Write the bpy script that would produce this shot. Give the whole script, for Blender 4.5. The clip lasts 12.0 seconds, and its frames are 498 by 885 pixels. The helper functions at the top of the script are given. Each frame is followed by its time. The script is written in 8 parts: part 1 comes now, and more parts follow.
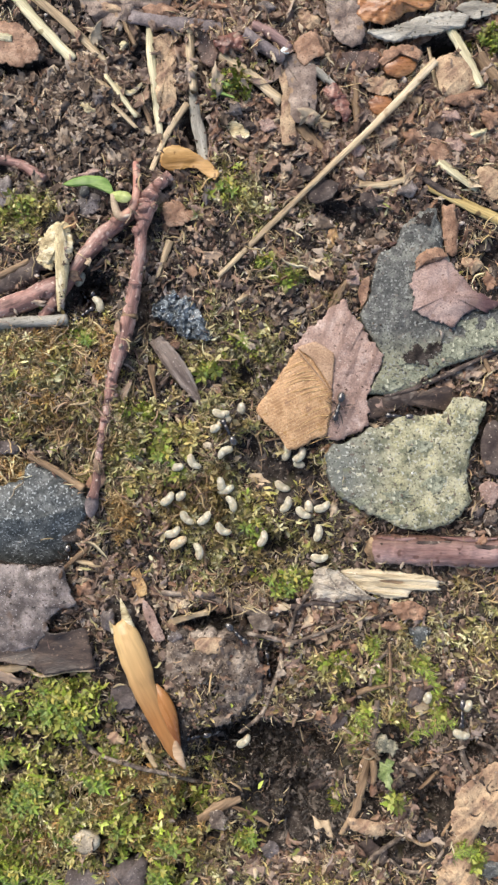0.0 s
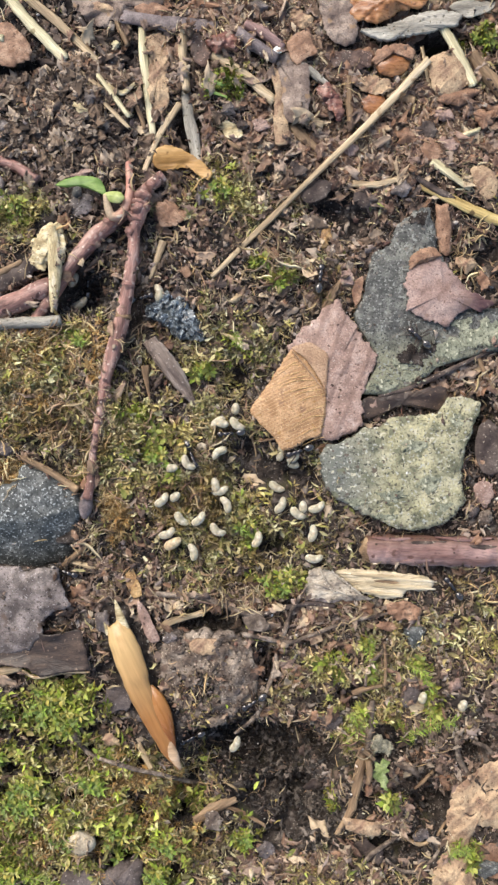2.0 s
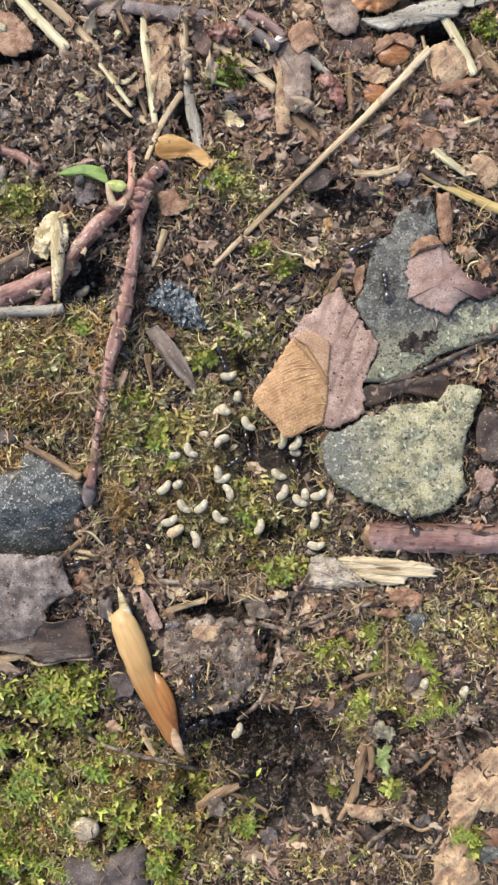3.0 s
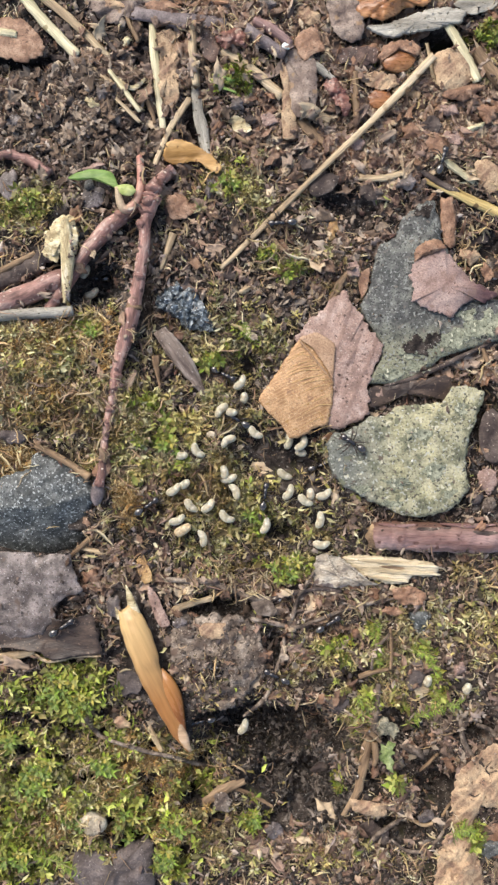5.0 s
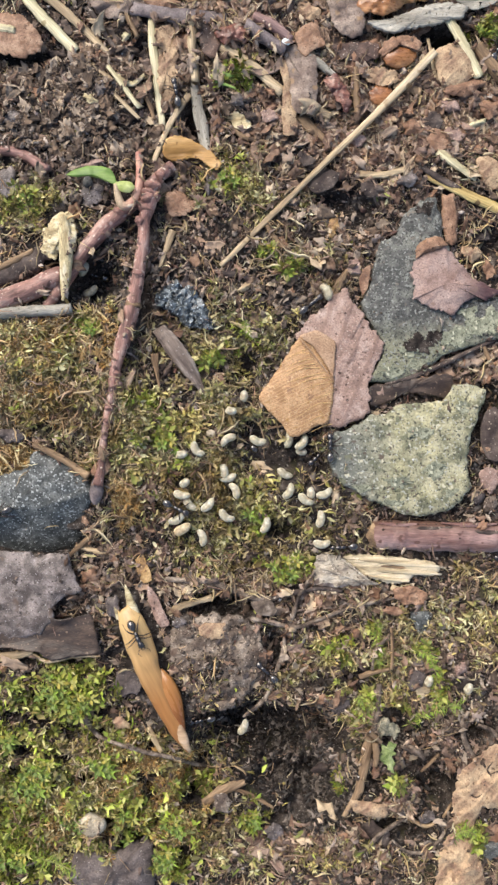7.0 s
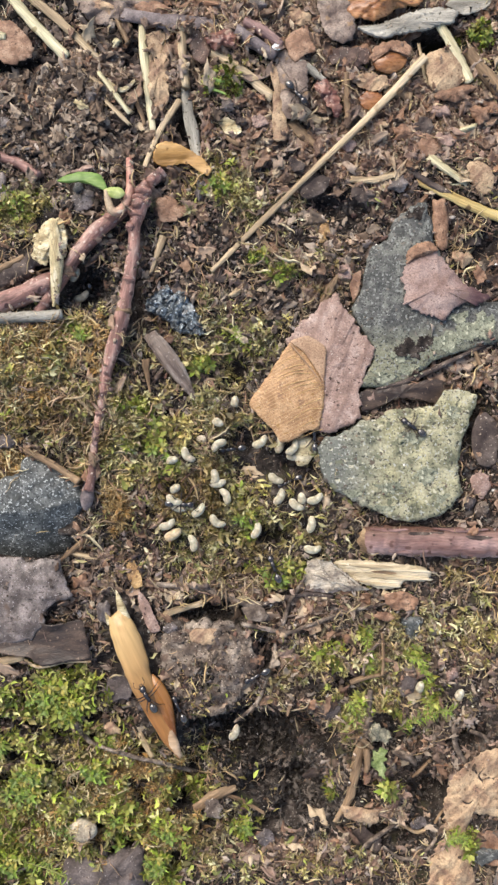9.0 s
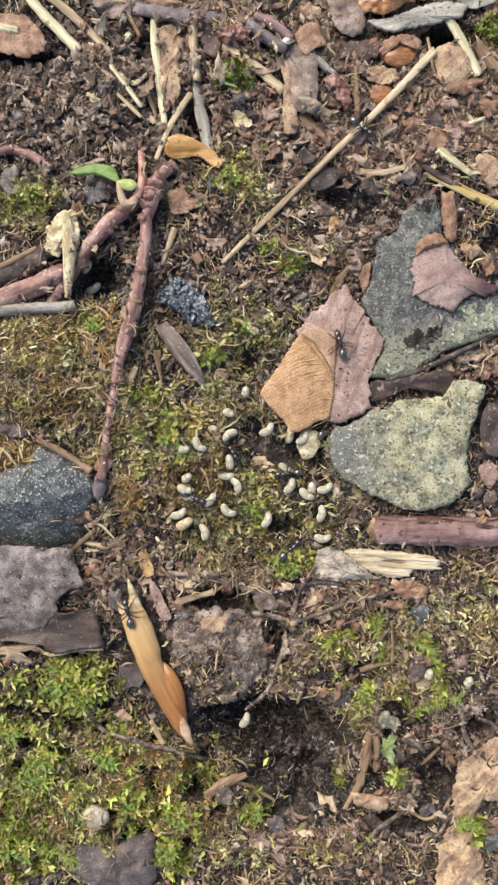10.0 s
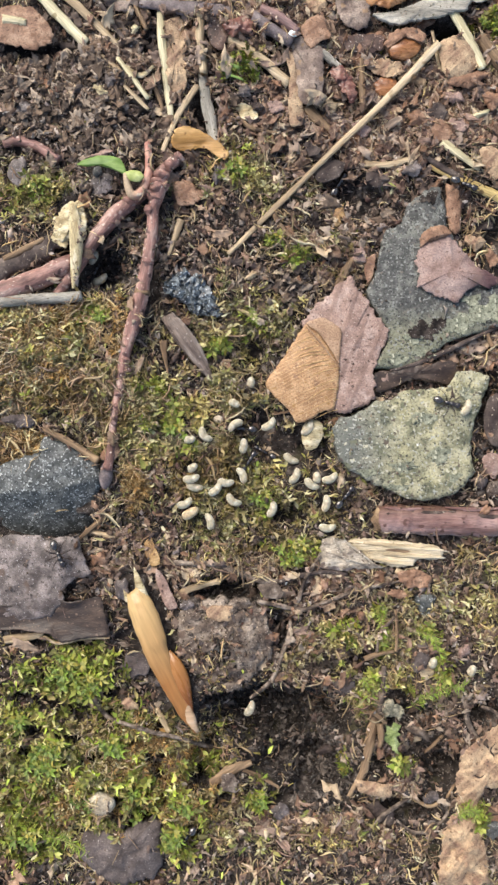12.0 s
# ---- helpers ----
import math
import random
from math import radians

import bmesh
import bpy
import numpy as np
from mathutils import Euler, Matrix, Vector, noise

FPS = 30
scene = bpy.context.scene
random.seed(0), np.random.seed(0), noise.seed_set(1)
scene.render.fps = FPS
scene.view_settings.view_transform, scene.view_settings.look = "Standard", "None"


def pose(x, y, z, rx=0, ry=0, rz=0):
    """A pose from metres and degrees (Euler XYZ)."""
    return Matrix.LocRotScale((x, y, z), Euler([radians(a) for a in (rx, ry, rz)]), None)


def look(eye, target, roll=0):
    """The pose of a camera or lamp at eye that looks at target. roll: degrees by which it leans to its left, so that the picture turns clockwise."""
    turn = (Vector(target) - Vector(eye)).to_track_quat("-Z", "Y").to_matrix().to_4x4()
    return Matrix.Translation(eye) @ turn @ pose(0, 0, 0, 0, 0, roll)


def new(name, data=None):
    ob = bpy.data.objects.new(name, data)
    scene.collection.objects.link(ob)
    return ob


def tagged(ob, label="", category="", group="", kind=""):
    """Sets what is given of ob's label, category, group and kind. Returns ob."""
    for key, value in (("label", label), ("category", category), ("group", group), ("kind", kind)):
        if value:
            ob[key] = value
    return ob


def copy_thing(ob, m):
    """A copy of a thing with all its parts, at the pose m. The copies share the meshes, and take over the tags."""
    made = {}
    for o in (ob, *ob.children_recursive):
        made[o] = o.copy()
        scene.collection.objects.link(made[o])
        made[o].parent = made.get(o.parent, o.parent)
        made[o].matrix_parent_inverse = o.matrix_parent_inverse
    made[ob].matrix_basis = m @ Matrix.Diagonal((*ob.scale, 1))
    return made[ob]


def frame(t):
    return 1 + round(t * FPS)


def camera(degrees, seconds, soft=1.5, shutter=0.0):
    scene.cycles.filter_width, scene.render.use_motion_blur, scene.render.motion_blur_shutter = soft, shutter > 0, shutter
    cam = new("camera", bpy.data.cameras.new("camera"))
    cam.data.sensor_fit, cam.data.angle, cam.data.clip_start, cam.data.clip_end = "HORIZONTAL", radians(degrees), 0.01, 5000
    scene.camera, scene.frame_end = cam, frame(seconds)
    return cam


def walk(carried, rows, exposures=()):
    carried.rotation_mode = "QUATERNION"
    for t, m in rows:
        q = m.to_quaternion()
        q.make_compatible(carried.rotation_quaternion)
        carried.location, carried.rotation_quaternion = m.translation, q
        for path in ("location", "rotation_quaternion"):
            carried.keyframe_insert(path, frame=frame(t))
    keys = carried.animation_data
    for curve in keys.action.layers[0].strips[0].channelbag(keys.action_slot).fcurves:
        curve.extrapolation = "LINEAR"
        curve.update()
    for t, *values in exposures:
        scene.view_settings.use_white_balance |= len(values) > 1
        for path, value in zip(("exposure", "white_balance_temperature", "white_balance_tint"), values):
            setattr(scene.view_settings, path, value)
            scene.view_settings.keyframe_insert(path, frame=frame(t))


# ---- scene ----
# A patch of woodland floor, 9 by 16 cm, seen from 12 cm above. Black ants tend and carry their pale larvae.
cam = camera(40.0, 12.0, soft=2.6, shutter=0.5)
# seconds, place in millimetres over the middle of the patch, tilt, lean, turn in degrees
ROWS = [
    (0.0, 0.000, 0.007, 121.164, -0.004, 0.000, 0.000),
    (0.5, 0.011, 0.201, 121.324, 0.048, 0.114, -0.198),
    (1.0, 1.028, 0.377, 121.075, -0.047, -0.125, -0.169),
    (1.5, 1.552, 0.265, 121.168, -0.136, -0.182, -0.165),
    (2.0, 0.703, 0.421, 120.970, -0.154, -0.148, -0.214),
    (2.5, 0.177, -0.051, 120.939, -0.244, -0.244, -0.291),
    (3.0, 0.148, -1.598, 121.538, -0.208, -0.227, -0.310),
    (3.5, 0.758, -2.921, 122.010, -0.211, -0.158, -0.312),
    (3.7, -0.292, -3.100, 122.333, -0.205, -0.236, -0.303),
    (4.6, -1.050, -2.200, 123.100, -0.150, -0.250, -0.240),
    (5.5, -0.986, -1.442, 123.519, -0.097, -0.254, -0.197),
    (6.0, -0.586, -1.564, 123.086, -0.182, -0.221, -0.228),
    (6.5, -1.340, -1.773, 122.475, -0.225, -0.260, -0.216),
    (7.5, -0.350, -1.650, 122.550, -0.180, -0.200, -0.240),
    (8.5, 0.665, -1.117, 122.611, -0.146, -0.149, -0.260),
    (9.0, 1.157, -0.908, 122.491, -0.160, 0.002, -0.268),
    (9.5, 0.293, -0.837, 123.160, -0.151, -0.090, -0.266),
    (10.0, -0.774, -2.729, 123.614, -0.138, -0.008, -0.258),
    (10.5, -1.183, -3.721, 123.514, -0.200, -0.042, -0.262),
    (11.0, -2.413, -4.539, 124.561, -0.057, -0.034, -0.212),
    (11.5, -2.705, -3.665, 123.971, -0.193, -0.073, -0.209),
    (12.0, -2.031, -4.413, 124.502, -0.181, -0.135, -0.183),
]
MM = 0.001
walk(cam, [(t, pose(x * MM, y * MM, z * MM, rx, ry, rz)) for t, x, y, z, rx, ry, rz in ROWS], exposures=[(0.0, 0.56), (12.0, 0.56)])

# ---- light: bright shade, a soft sun through thin cloud from the upper left ----
SUN_EL, SUN_AZ = 46.0, 128.0
world = bpy.data.worlds.new("sky")
scene.world = world
world.use_nodes = True
wt = world.node_tree
sky = wt.nodes.new("ShaderNodeTexSky")
sky.sky_type, sky.sun_disc = "NISHITA", False
sky.sun_elevation, sky.sun_rotation = radians(SUN_EL), radians(90.0 - SUN_AZ)
sky.air_density, sky.dust_density, sky.ozone_density = 1.0, 3.0, 1.0
wt.links.new(sky.outputs[0], wt.nodes["Background"].inputs[0])
wt.nodes["Background"].inputs[1].default_value = 0.15
sun = new("sun", bpy.data.lights.new("sun", "SUN"))
sun.data.energy, sun.data.angle, sun.data.color = 2.35, radians(42), (1.0, 0.93, 0.83)
_a, _e = radians(SUN_AZ), radians(SUN_EL)
sun.matrix_world = look((math.cos(_a) * math.cos(_e), math.sin(_a) * math.cos(_e), math.sin(_e)), (0, 0, 0))

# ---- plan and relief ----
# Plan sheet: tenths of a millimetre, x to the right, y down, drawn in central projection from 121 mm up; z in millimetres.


def P(x, y, z=0.0):
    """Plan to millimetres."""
    k = 1 - z / 121.2
    return ((x - 441) * 0.1 * k, (784 - y) * 0.1 * k, z)


def hashed(i, j, seed):
    n = (i * 374761393 + j * 668265263 + seed * 974634777) & 0x7FFFFFFF
    n = ((n ^ (n >> 13)) * 1274126177) & 0x7FFFFFFF
    return ((n ^ (n >> 16)) & 0xFFFF) / 65535.0


def vnoise(x, y, seed=0):
    """Smooth value noise, 0 to 1."""
    x, y = np.asarray(x, float), np.asarray(y, float)
    i, j = np.floor(x).astype(np.int64), np.floor(y).astype(np.int64)
    u, v = x - i, y - j
    u, v = u * u * (3 - 2 * u), v * v * (3 - 2 * v)
    a, b = hashed(i, j, seed), hashed(i + 1, j, seed)
    c, d = hashed(i, j + 1, seed), hashed(i + 1, j + 1, seed)
    return a * (1 - u) * (1 - v) + b * u * (1 - v) + c * (1 - u) * v + d * u * v


def fbm(x, y, size, seed=0, octaves=3):
    s, amp, tot = 0.0, 1.0, 0.0
    for o in range(octaves):
        f = 2.03 ** o / size
        s, tot, amp = s + amp * (vnoise(x * f, y * f, seed + o * 17) - 0.5), tot + amp, amp * 0.5
    return s / tot


def blobs(table, x, y):
    """Soft ellipses (plan x, y, half-widths, weight), summed; x and y in millimetres."""
    out = np.zeros_like(np.asarray(x, float))
    for px, py, rx, ry, w in table:
        cx, cy, _ = P(px, py)
        d = ((x - cx) / (rx * 0.1)) ** 2 + ((y - cy) / (ry * 0.1)) ** 2
        out = out + w * np.exp(-d * 1.2)
    return out


PITS_A = [(470, 1345, 118, 54, -14.0), (525, 1425, 62, 44, -7.0), (470, 835, 60, 44, -2.4), (545, 848, 40, 24, -2.0), (640, 1228, 36, 24, -3.0), (745, 1385, 46, 36, -3.2), (800, 1440, 24, 36, -3.0), (600, 1345, 22, 30, -3.0), (700, 1500, 60, 22, -3.0), (860, 1325, 18, 20, -3.0), (545, 1290, 40, 20, -2.5), (690, 1345, 22, 16, -2.5), (60, 1475, 26, 14, -3.0), (150, 1400, 30, 14, -3.0), (250, 1430, 16, 26, -3.0), (250, 1520, 22, 16, -3.5)]
PITS_B = [(320, 1540, 16, 24, -3.0), (180, 1285, 24, 12, -3.0), (15, 1290, 26, 12, -3.0), (110, 1365, 20, 12, -3.0), (310, 1445, 20, 14, -3.0), (390, 1102, 74, 24, -6.5), (484, 1178, 20, 40, -4.5), (75, 985, 90, 20, -6.0), (165, 520, 45, 40, -5.5), (366, 1308, 30, 20, -4.5), (775, 1442, 40, 34, -5.0), (790, 82, 40, 20, -5.0), (865, 755, 26, 50, -4.0), (720, 702, 70, 14, -3.5), (432, 665, 22, 30, -2.5), (590, 360, 40, 30, -1.6)]
PITS_C = [(640, 395, 44, 34, -1.8), (250, 560, 14, 60, -2.0), (345, 225, 24, 34, -3.0), (505, 965, 30, 22, -3.0), (875, 450, 30, 26, -3.0), (440, 790, 30, 24, -2.0), (700, 1300, 40, 24, -2.5), (560, 1240, 34, 20, -2.0), (250, 100, 20, 30, -2.5), (60, 120, 60, 14, -3.0)]
PITS_D = [(60, 1302, 24, 12, -4.0), (150, 1458, 20, 11, -4.2), (206, 1526, 16, 9, -4.0), (130, 1404, 12, 10, -3.8), (22, 1446, 14, 11, -4.0), (98, 1524, 16, 9, -4.0), (268, 1480, 14, 11, -4.0), (180, 1508, 13, 9, -4.0), (78, 1360, 12, 8, -3.8), (255, 1350, 14, 9, -3.8), (345, 1405, 34, 24, -4.5), (330, 1455, 24, 16, -3.8), (118, 1318, 40, 18, -4.2), (165, 1322, 16, 12, -3.5), (35, 1352, 26, 12, -4.0), (215, 1378, 28, 14, -4.2), (258, 1402, 30, 13, -4.2), (186, 1478, 18, 14, -4.0), (232, 1500, 28, 18, -4.4), (135, 1535, 26, 9, -4.0), (18, 1396, 16, 14, -4.0), (92, 1405, 12, 16, -4.0), (335, 1445, 22, 20, -4.2), (372, 1482, 22, 10, -4.0), (270, 1445, 16, 12, -4.0), (560, 1450, 50, 34, -5.0), (590, 1340, 24, 26, -4.0), (660, 1418, 30, 22, -4.2), (720, 1510, 50, 16, -4.2), (735, 1330, 30, 18, -4.0), (835, 1330, 30, 14, -4.0), (600, 1482, 34, 20, -4.2), (505, 1482, 44, 16, -4.0), (470, 1430, 40, 16, -4.0)]
PITS = PITS_A + PITS_B + PITS_C + PITS_D
HOLLOWS = [(470, 1360, 150, 80, -3.0), (240, 700, 12, 60, -0.5),
           (430, 690, 40, 45, -1.5), (500, 965, 45, 35, -1.2), (735, 700, 90, 22, -2.4), (600, 400, 90, 60, -1.1), (860, 750, 40, 60, -2.4), (345, 240, 30, 40, -1.6),
           (440, 800, 60, 60, -1.0), (790, 85, 50, 30, -2.5), (770, 1440, 60, 50, -2.2), (700, 1540, 80, 40, -1.4), (130, 1195, 110, 16, -1.6),
           (700, 1310, 60, 50, -0.8), (330, 1420, 50, 40, -0.8), (640, 240, 160, 80, -0.6), (300, 560, 70, 50, -1.0), (100, 90, 80, 30, -1.2), (445, 1235, 26, 40, -1.2)]
MOUNDS = [(375, 1195, 95, 82, 2.0), (190, 1560, 95, 45, 1.8), (90, 690, 130, 90, 1.3), (240, 820, 110, 100, 0.9), (120, 1400, 190, 90, 1.5), (610, 1300, 40, 30, 0.8),
          (120, 210, 130, 90, 0.8), (700, 1180, 130, 60, 0.6), (560, 1500, 160, 60, 0.6), (420, 330, 110, 50, 0.7), (650, 1050, 160, 30, 0.3)]
PADS = [(560, 690, 110, 110), (770, 560, 150, 170), (715, 830, 135, 110), (770, 975, 130, 34), (690, 1035, 110, 34), (50, 920, 120, 90), (75, 1095, 105, 100), (260, 1210, 70, 130)]


def pits(table, x, y):
    """Steep-sided hollows with a flattish floor."""
    out = np.zeros_like(np.asarray(x, float))
    wob = 1 + 0.5 * fbm(x, y, 5.0, 91)
    for px, py, rx, ry, w in table:
        cx, cy, _ = P(px, py)
        d = (((x - cx) / (rx * 0.1)) ** 2 + ((y - cy) / (ry * 0.1)) ** 2) * wob
        out = out + w * np.exp(-(d ** 2))
    return out


def relief(x, y, fine=True):
    """Height of the soil in millimetres at places in millimetres."""
    x, y = np.asarray(x, float), np.asarray(y, float)
    pads = np.zeros_like(x)
    for px, py, rx, ry in PADS:
        cx, cy, _ = P(px, py)
        d = ((x - cx) / (rx * 0.1)) ** 2 + ((y - cy) / (ry * 0.1)) ** 2
        pads = np.maximum(pads, 1 / (1 + d ** 3))
    far = np.clip((np.hypot(x, y) - 110) / 300, 0, 1)
    h = 2.6 * fbm(x, y, 12, 3) * (1 - 0.8 * pads) + blobs(HOLLOWS, x, y) + pits(PITS, x, y) + blobs(MOUNDS, x, y) - 0.6 * pads
    h = h + far * 60 * fbm(x, y, 900, 5)
    if fine:
        rough = 1 - 0.5 * pads
        h = h + (1.9 * fbm(x, y, 3.4, 11) + 1.1 * np.abs(fbm(x, y, 1.5, 23)) + 0.4 * fbm(x, y, 0.6, 31, 2)) * rough
    return h


def zg(x, y):
    """Soil height under a plan point, without the fine crumbs."""
    mx, my, _ = P(x, y)
    return float(relief(np.array([mx]), np.array([my]), fine=False)[0])


# ---- mesh helpers ----
FOOT = []  # footprints in millimetres that loose crumbs keep clear of: (kind, data)


def tops(xy):
    """Heights in millimetres of whatever lies uppermost at places in millimetres."""
    dg = bpy.context.evaluated_depsgraph_get()
    out = np.empty(len(xy))
    for k, (x, y) in enumerate(xy):
        hit, p, *_ = scene.ray_cast(dg, Vector((x * MM, y * MM, 0.05)), Vector((0, 0, -1)))
        out[k] = p.z / MM if hit else 0.0
    return out


class Rimmed(list):
    """Faces of which the last few, the rim, stay flat-shaded."""
    rim = 0


def mesh_of(name, verts, faces, smooth=True):
    me = bpy.data.meshes.new(name)
    me.from_pydata((np.asarray(verts, float) * MM).tolist(), [], faces if isinstance(faces, list) else faces.tolist())
    if smooth:
        rim = faces.rim if isinstance(faces, Rimmed) else 0
        me.polygons.foreach_set("use_smooth", [True] * (len(me.polygons) - rim) + [False] * rim)
    me.update()
    return me


def recalc(me):
    bm = bmesh.new()
    bm.from_mesh(me)
    bmesh.ops.recalc_face_normals(bm, faces=bm.faces)
    bm.to_mesh(me)
    bm.free()
    return me


def unturned(v, along):
    a = radians(-along)
    return np.c_[v[:, 0] * math.cos(a) - v[:, 1] * math.sin(a), v[:, 0] * math.sin(a) + v[:, 1] * math.cos(a), v[:, 2]]


def bearing(points):
    """Degrees of the line from a plan row's first point to its last."""
    return math.degrees(math.atan2(points[0][1] - points[-1][1], points[-1][0] - points[0][0]))


def solid(name, verts, faces, material, label="", category="", group="", kind="", smooth=True, fix=True, along=0.0):
    """A thing of one mesh, its origin at its middle, its x axis turned by along degrees."""
    v = np.asarray(verts, float)
    c = np.array([*(v[:, :2].min(0) + v[:, :2].max(0)) / 2, v[:, 2].min()])
    me = mesh_of(name, unturned(v - c, along), faces, smooth)
    if fix:
        recalc(me)
    me.materials.append(material)
    ob = new(name, me)
    ob.location = c * MM
    ob.rotation_euler.z = radians(along)
    return tagged(ob, label, category, group, kind)


def base(name, x, y, z, label, category, group=""):
    """An empty that carries a thing's parts."""
    ob = new(name)
    ob.empty_display_size = 0.002
    ob.location = Vector(P(x, y, z)) * MM
    return tagged(ob, label, category, group)


def part(name, shape, material, parent, label="", smooth=True, along=0.0):
    """One mesh under a thing or a part, given in world millimetres."""
    verts, faces = shape
    top = Vector((0, 0, 0))
    o = parent
    while o is not None:
        top, o = top + Vector(o.location), o.parent
    v = np.asarray(verts, float)
    c = (v.min(0) + v.max(0)) / 2
    me = recalc(mesh_of(name, unturned(v - c, along), faces, smooth))
    me.materials.append(material)
    ob = new(name, me)
    ob.parent = parent
    ob.rotation_euler.z = radians(along)
    ob.location = Vector(c * MM) - top
    if label:
        ob["label"] = label
    return ob


def spline(points, n):
    """Catmull-Rom through rows of numbers, n samples."""
    p = np.asarray(points, float)
    if len(p) == 2:
        return p[0] + (p[1] - p[0]) * np.linspace(0, 1, n)[:, None]
    q = np.vstack([2 * p[0] - p[1], p, 2 * p[-1] - p[-2]])
    s = np.linspace(0, len(p) - 1 - 1e-9, n)
    i, u = s.astype(int), (s % 1)[:, None]
    a, b, c, d = q[i], q[i + 1], q[i + 2], q[i + 3]
    return 0.5 * (2 * b + (c - a) * u + (2 * a - 5 * b + 4 * c - d) * u ** 2 + (3 * b - a - 3 * c + d) * u ** 3)


def tube(points, n=24, sides=10, flat=1.0, rough=0.0, seed=0, ragged=0.0, groove=0.0):
    """A round or flattened rod; points are (x, y, z, radius) in millimetres. ragged: torn ends, in millimetres; groove: depth of furrows along it."""
    s = spline(points, n)
    c, r = s[:, :3], np.maximum(s[:, 3], 0.01)
    t = np.gradient(c, axis=0)
    t /= np.linalg.norm(t, axis=1)[:, None] + 1e-12
    side = np.cross(t, [0, 0, 1.0])
    side /= np.linalg.norm(side, axis=1)[:, None] + 1e-12
    up = np.cross(side, t)
    a = np.linspace(0, 2 * np.pi, sides, endpoint=False)
    rr = np.repeat(r[:, None], sides, 1) * (1 - groove * (np.arange(sides) % 2))
    if rough:
        along = np.arange(n)[:, None] * 0.37 + seed * 9.1
        rr = rr * (1 + rough * 2 * (vnoise(along + 0 * a, np.cos(a) * 1.5 + 3 + 0 * along, seed) - 0.5)
                   + rough * (vnoise(along * 0.3 + 0 * a, np.sin(a) * 1.2 + 0 * along, seed + 5) - 0.5))
    v = c[:, None] + rr[:, :, None] * (np.cos(a)[None, :, None] * side[:, None] + flat * np.sin(a)[None, :, None] * up[:, None])
    if ragged:
        g = np.random.default_rng(seed)
        v[0] -= t[0] * (g.random(sides)[:, None] * ragged)
        v[-1] += t[-1] * (g.random(sides)[:, None] * ragged)
    v = v.reshape(-1, 3)
    f = [[i * sides + j, i * sides + (j + 1) % sides, (i + 1) * sides + (j + 1) % sides, (i + 1) * sides + j] for i in range(n - 1) for j in range(sides)]
    f += [list(range(sides)), [(n - 1) * sides + j for j in range(sides)]]
    return v, f


def outline(points, n=96, tooth=0.0, seed=0, smooth=True):
    """A closed line through plan points, resampled, with an uneven edge (tooth in plan units)."""
    p = np.asarray(points, float)
    q = np.vstack([p, p[:1]])
    if smooth:
        q = np.vstack([p[-1:], p, p[:2]])
        s = np.linspace(0, len(p), 400, endpoint=False)
        i, u = s.astype(int), (s % 1)[:, None]
        a, b, c, d = q[i], q[i + 1], q[i + 2], q[(i + 3) % len(q)]
        lin = b + (c - b) * u
        cr = 0.5 * (2 * b + (c - a) * u + (2 * a - 5 * b + 4 * c - d) * u ** 2 + (3 * b - a - 3 * c + d) * u ** 3)
        q = 0.5 * lin + 0.5 * cr
        q = np.vstack([q, q[:1]])
    L = np.r_[0, np.cumsum(np.linalg.norm(np.diff(q, axis=0), axis=1))]
    s = np.linspace(0, L[-1], n, endpoint=False)
    o = np.c_[np.interp(s, L, q[:, 0]), np.interp(s, L, q[:, 1])]
    if tooth:
        t = np.roll(o, -1, 0) - np.roll(o, 1, 0)
        t /= np.linalg.norm(t, axis=1)[:, None] + 1e-9
        k = np.arange(n)
        w = (vnoise(k * 0.55, k * 0 + 0.5, seed) - 0.5) * 1.2 + (vnoise(k * 1.7, k * 0 + 4.5, seed + 3) - 0.5)
        o = o + np.c_[t[:, 1], -t[:, 0]] * (w * tooth)[:, None]
    return o


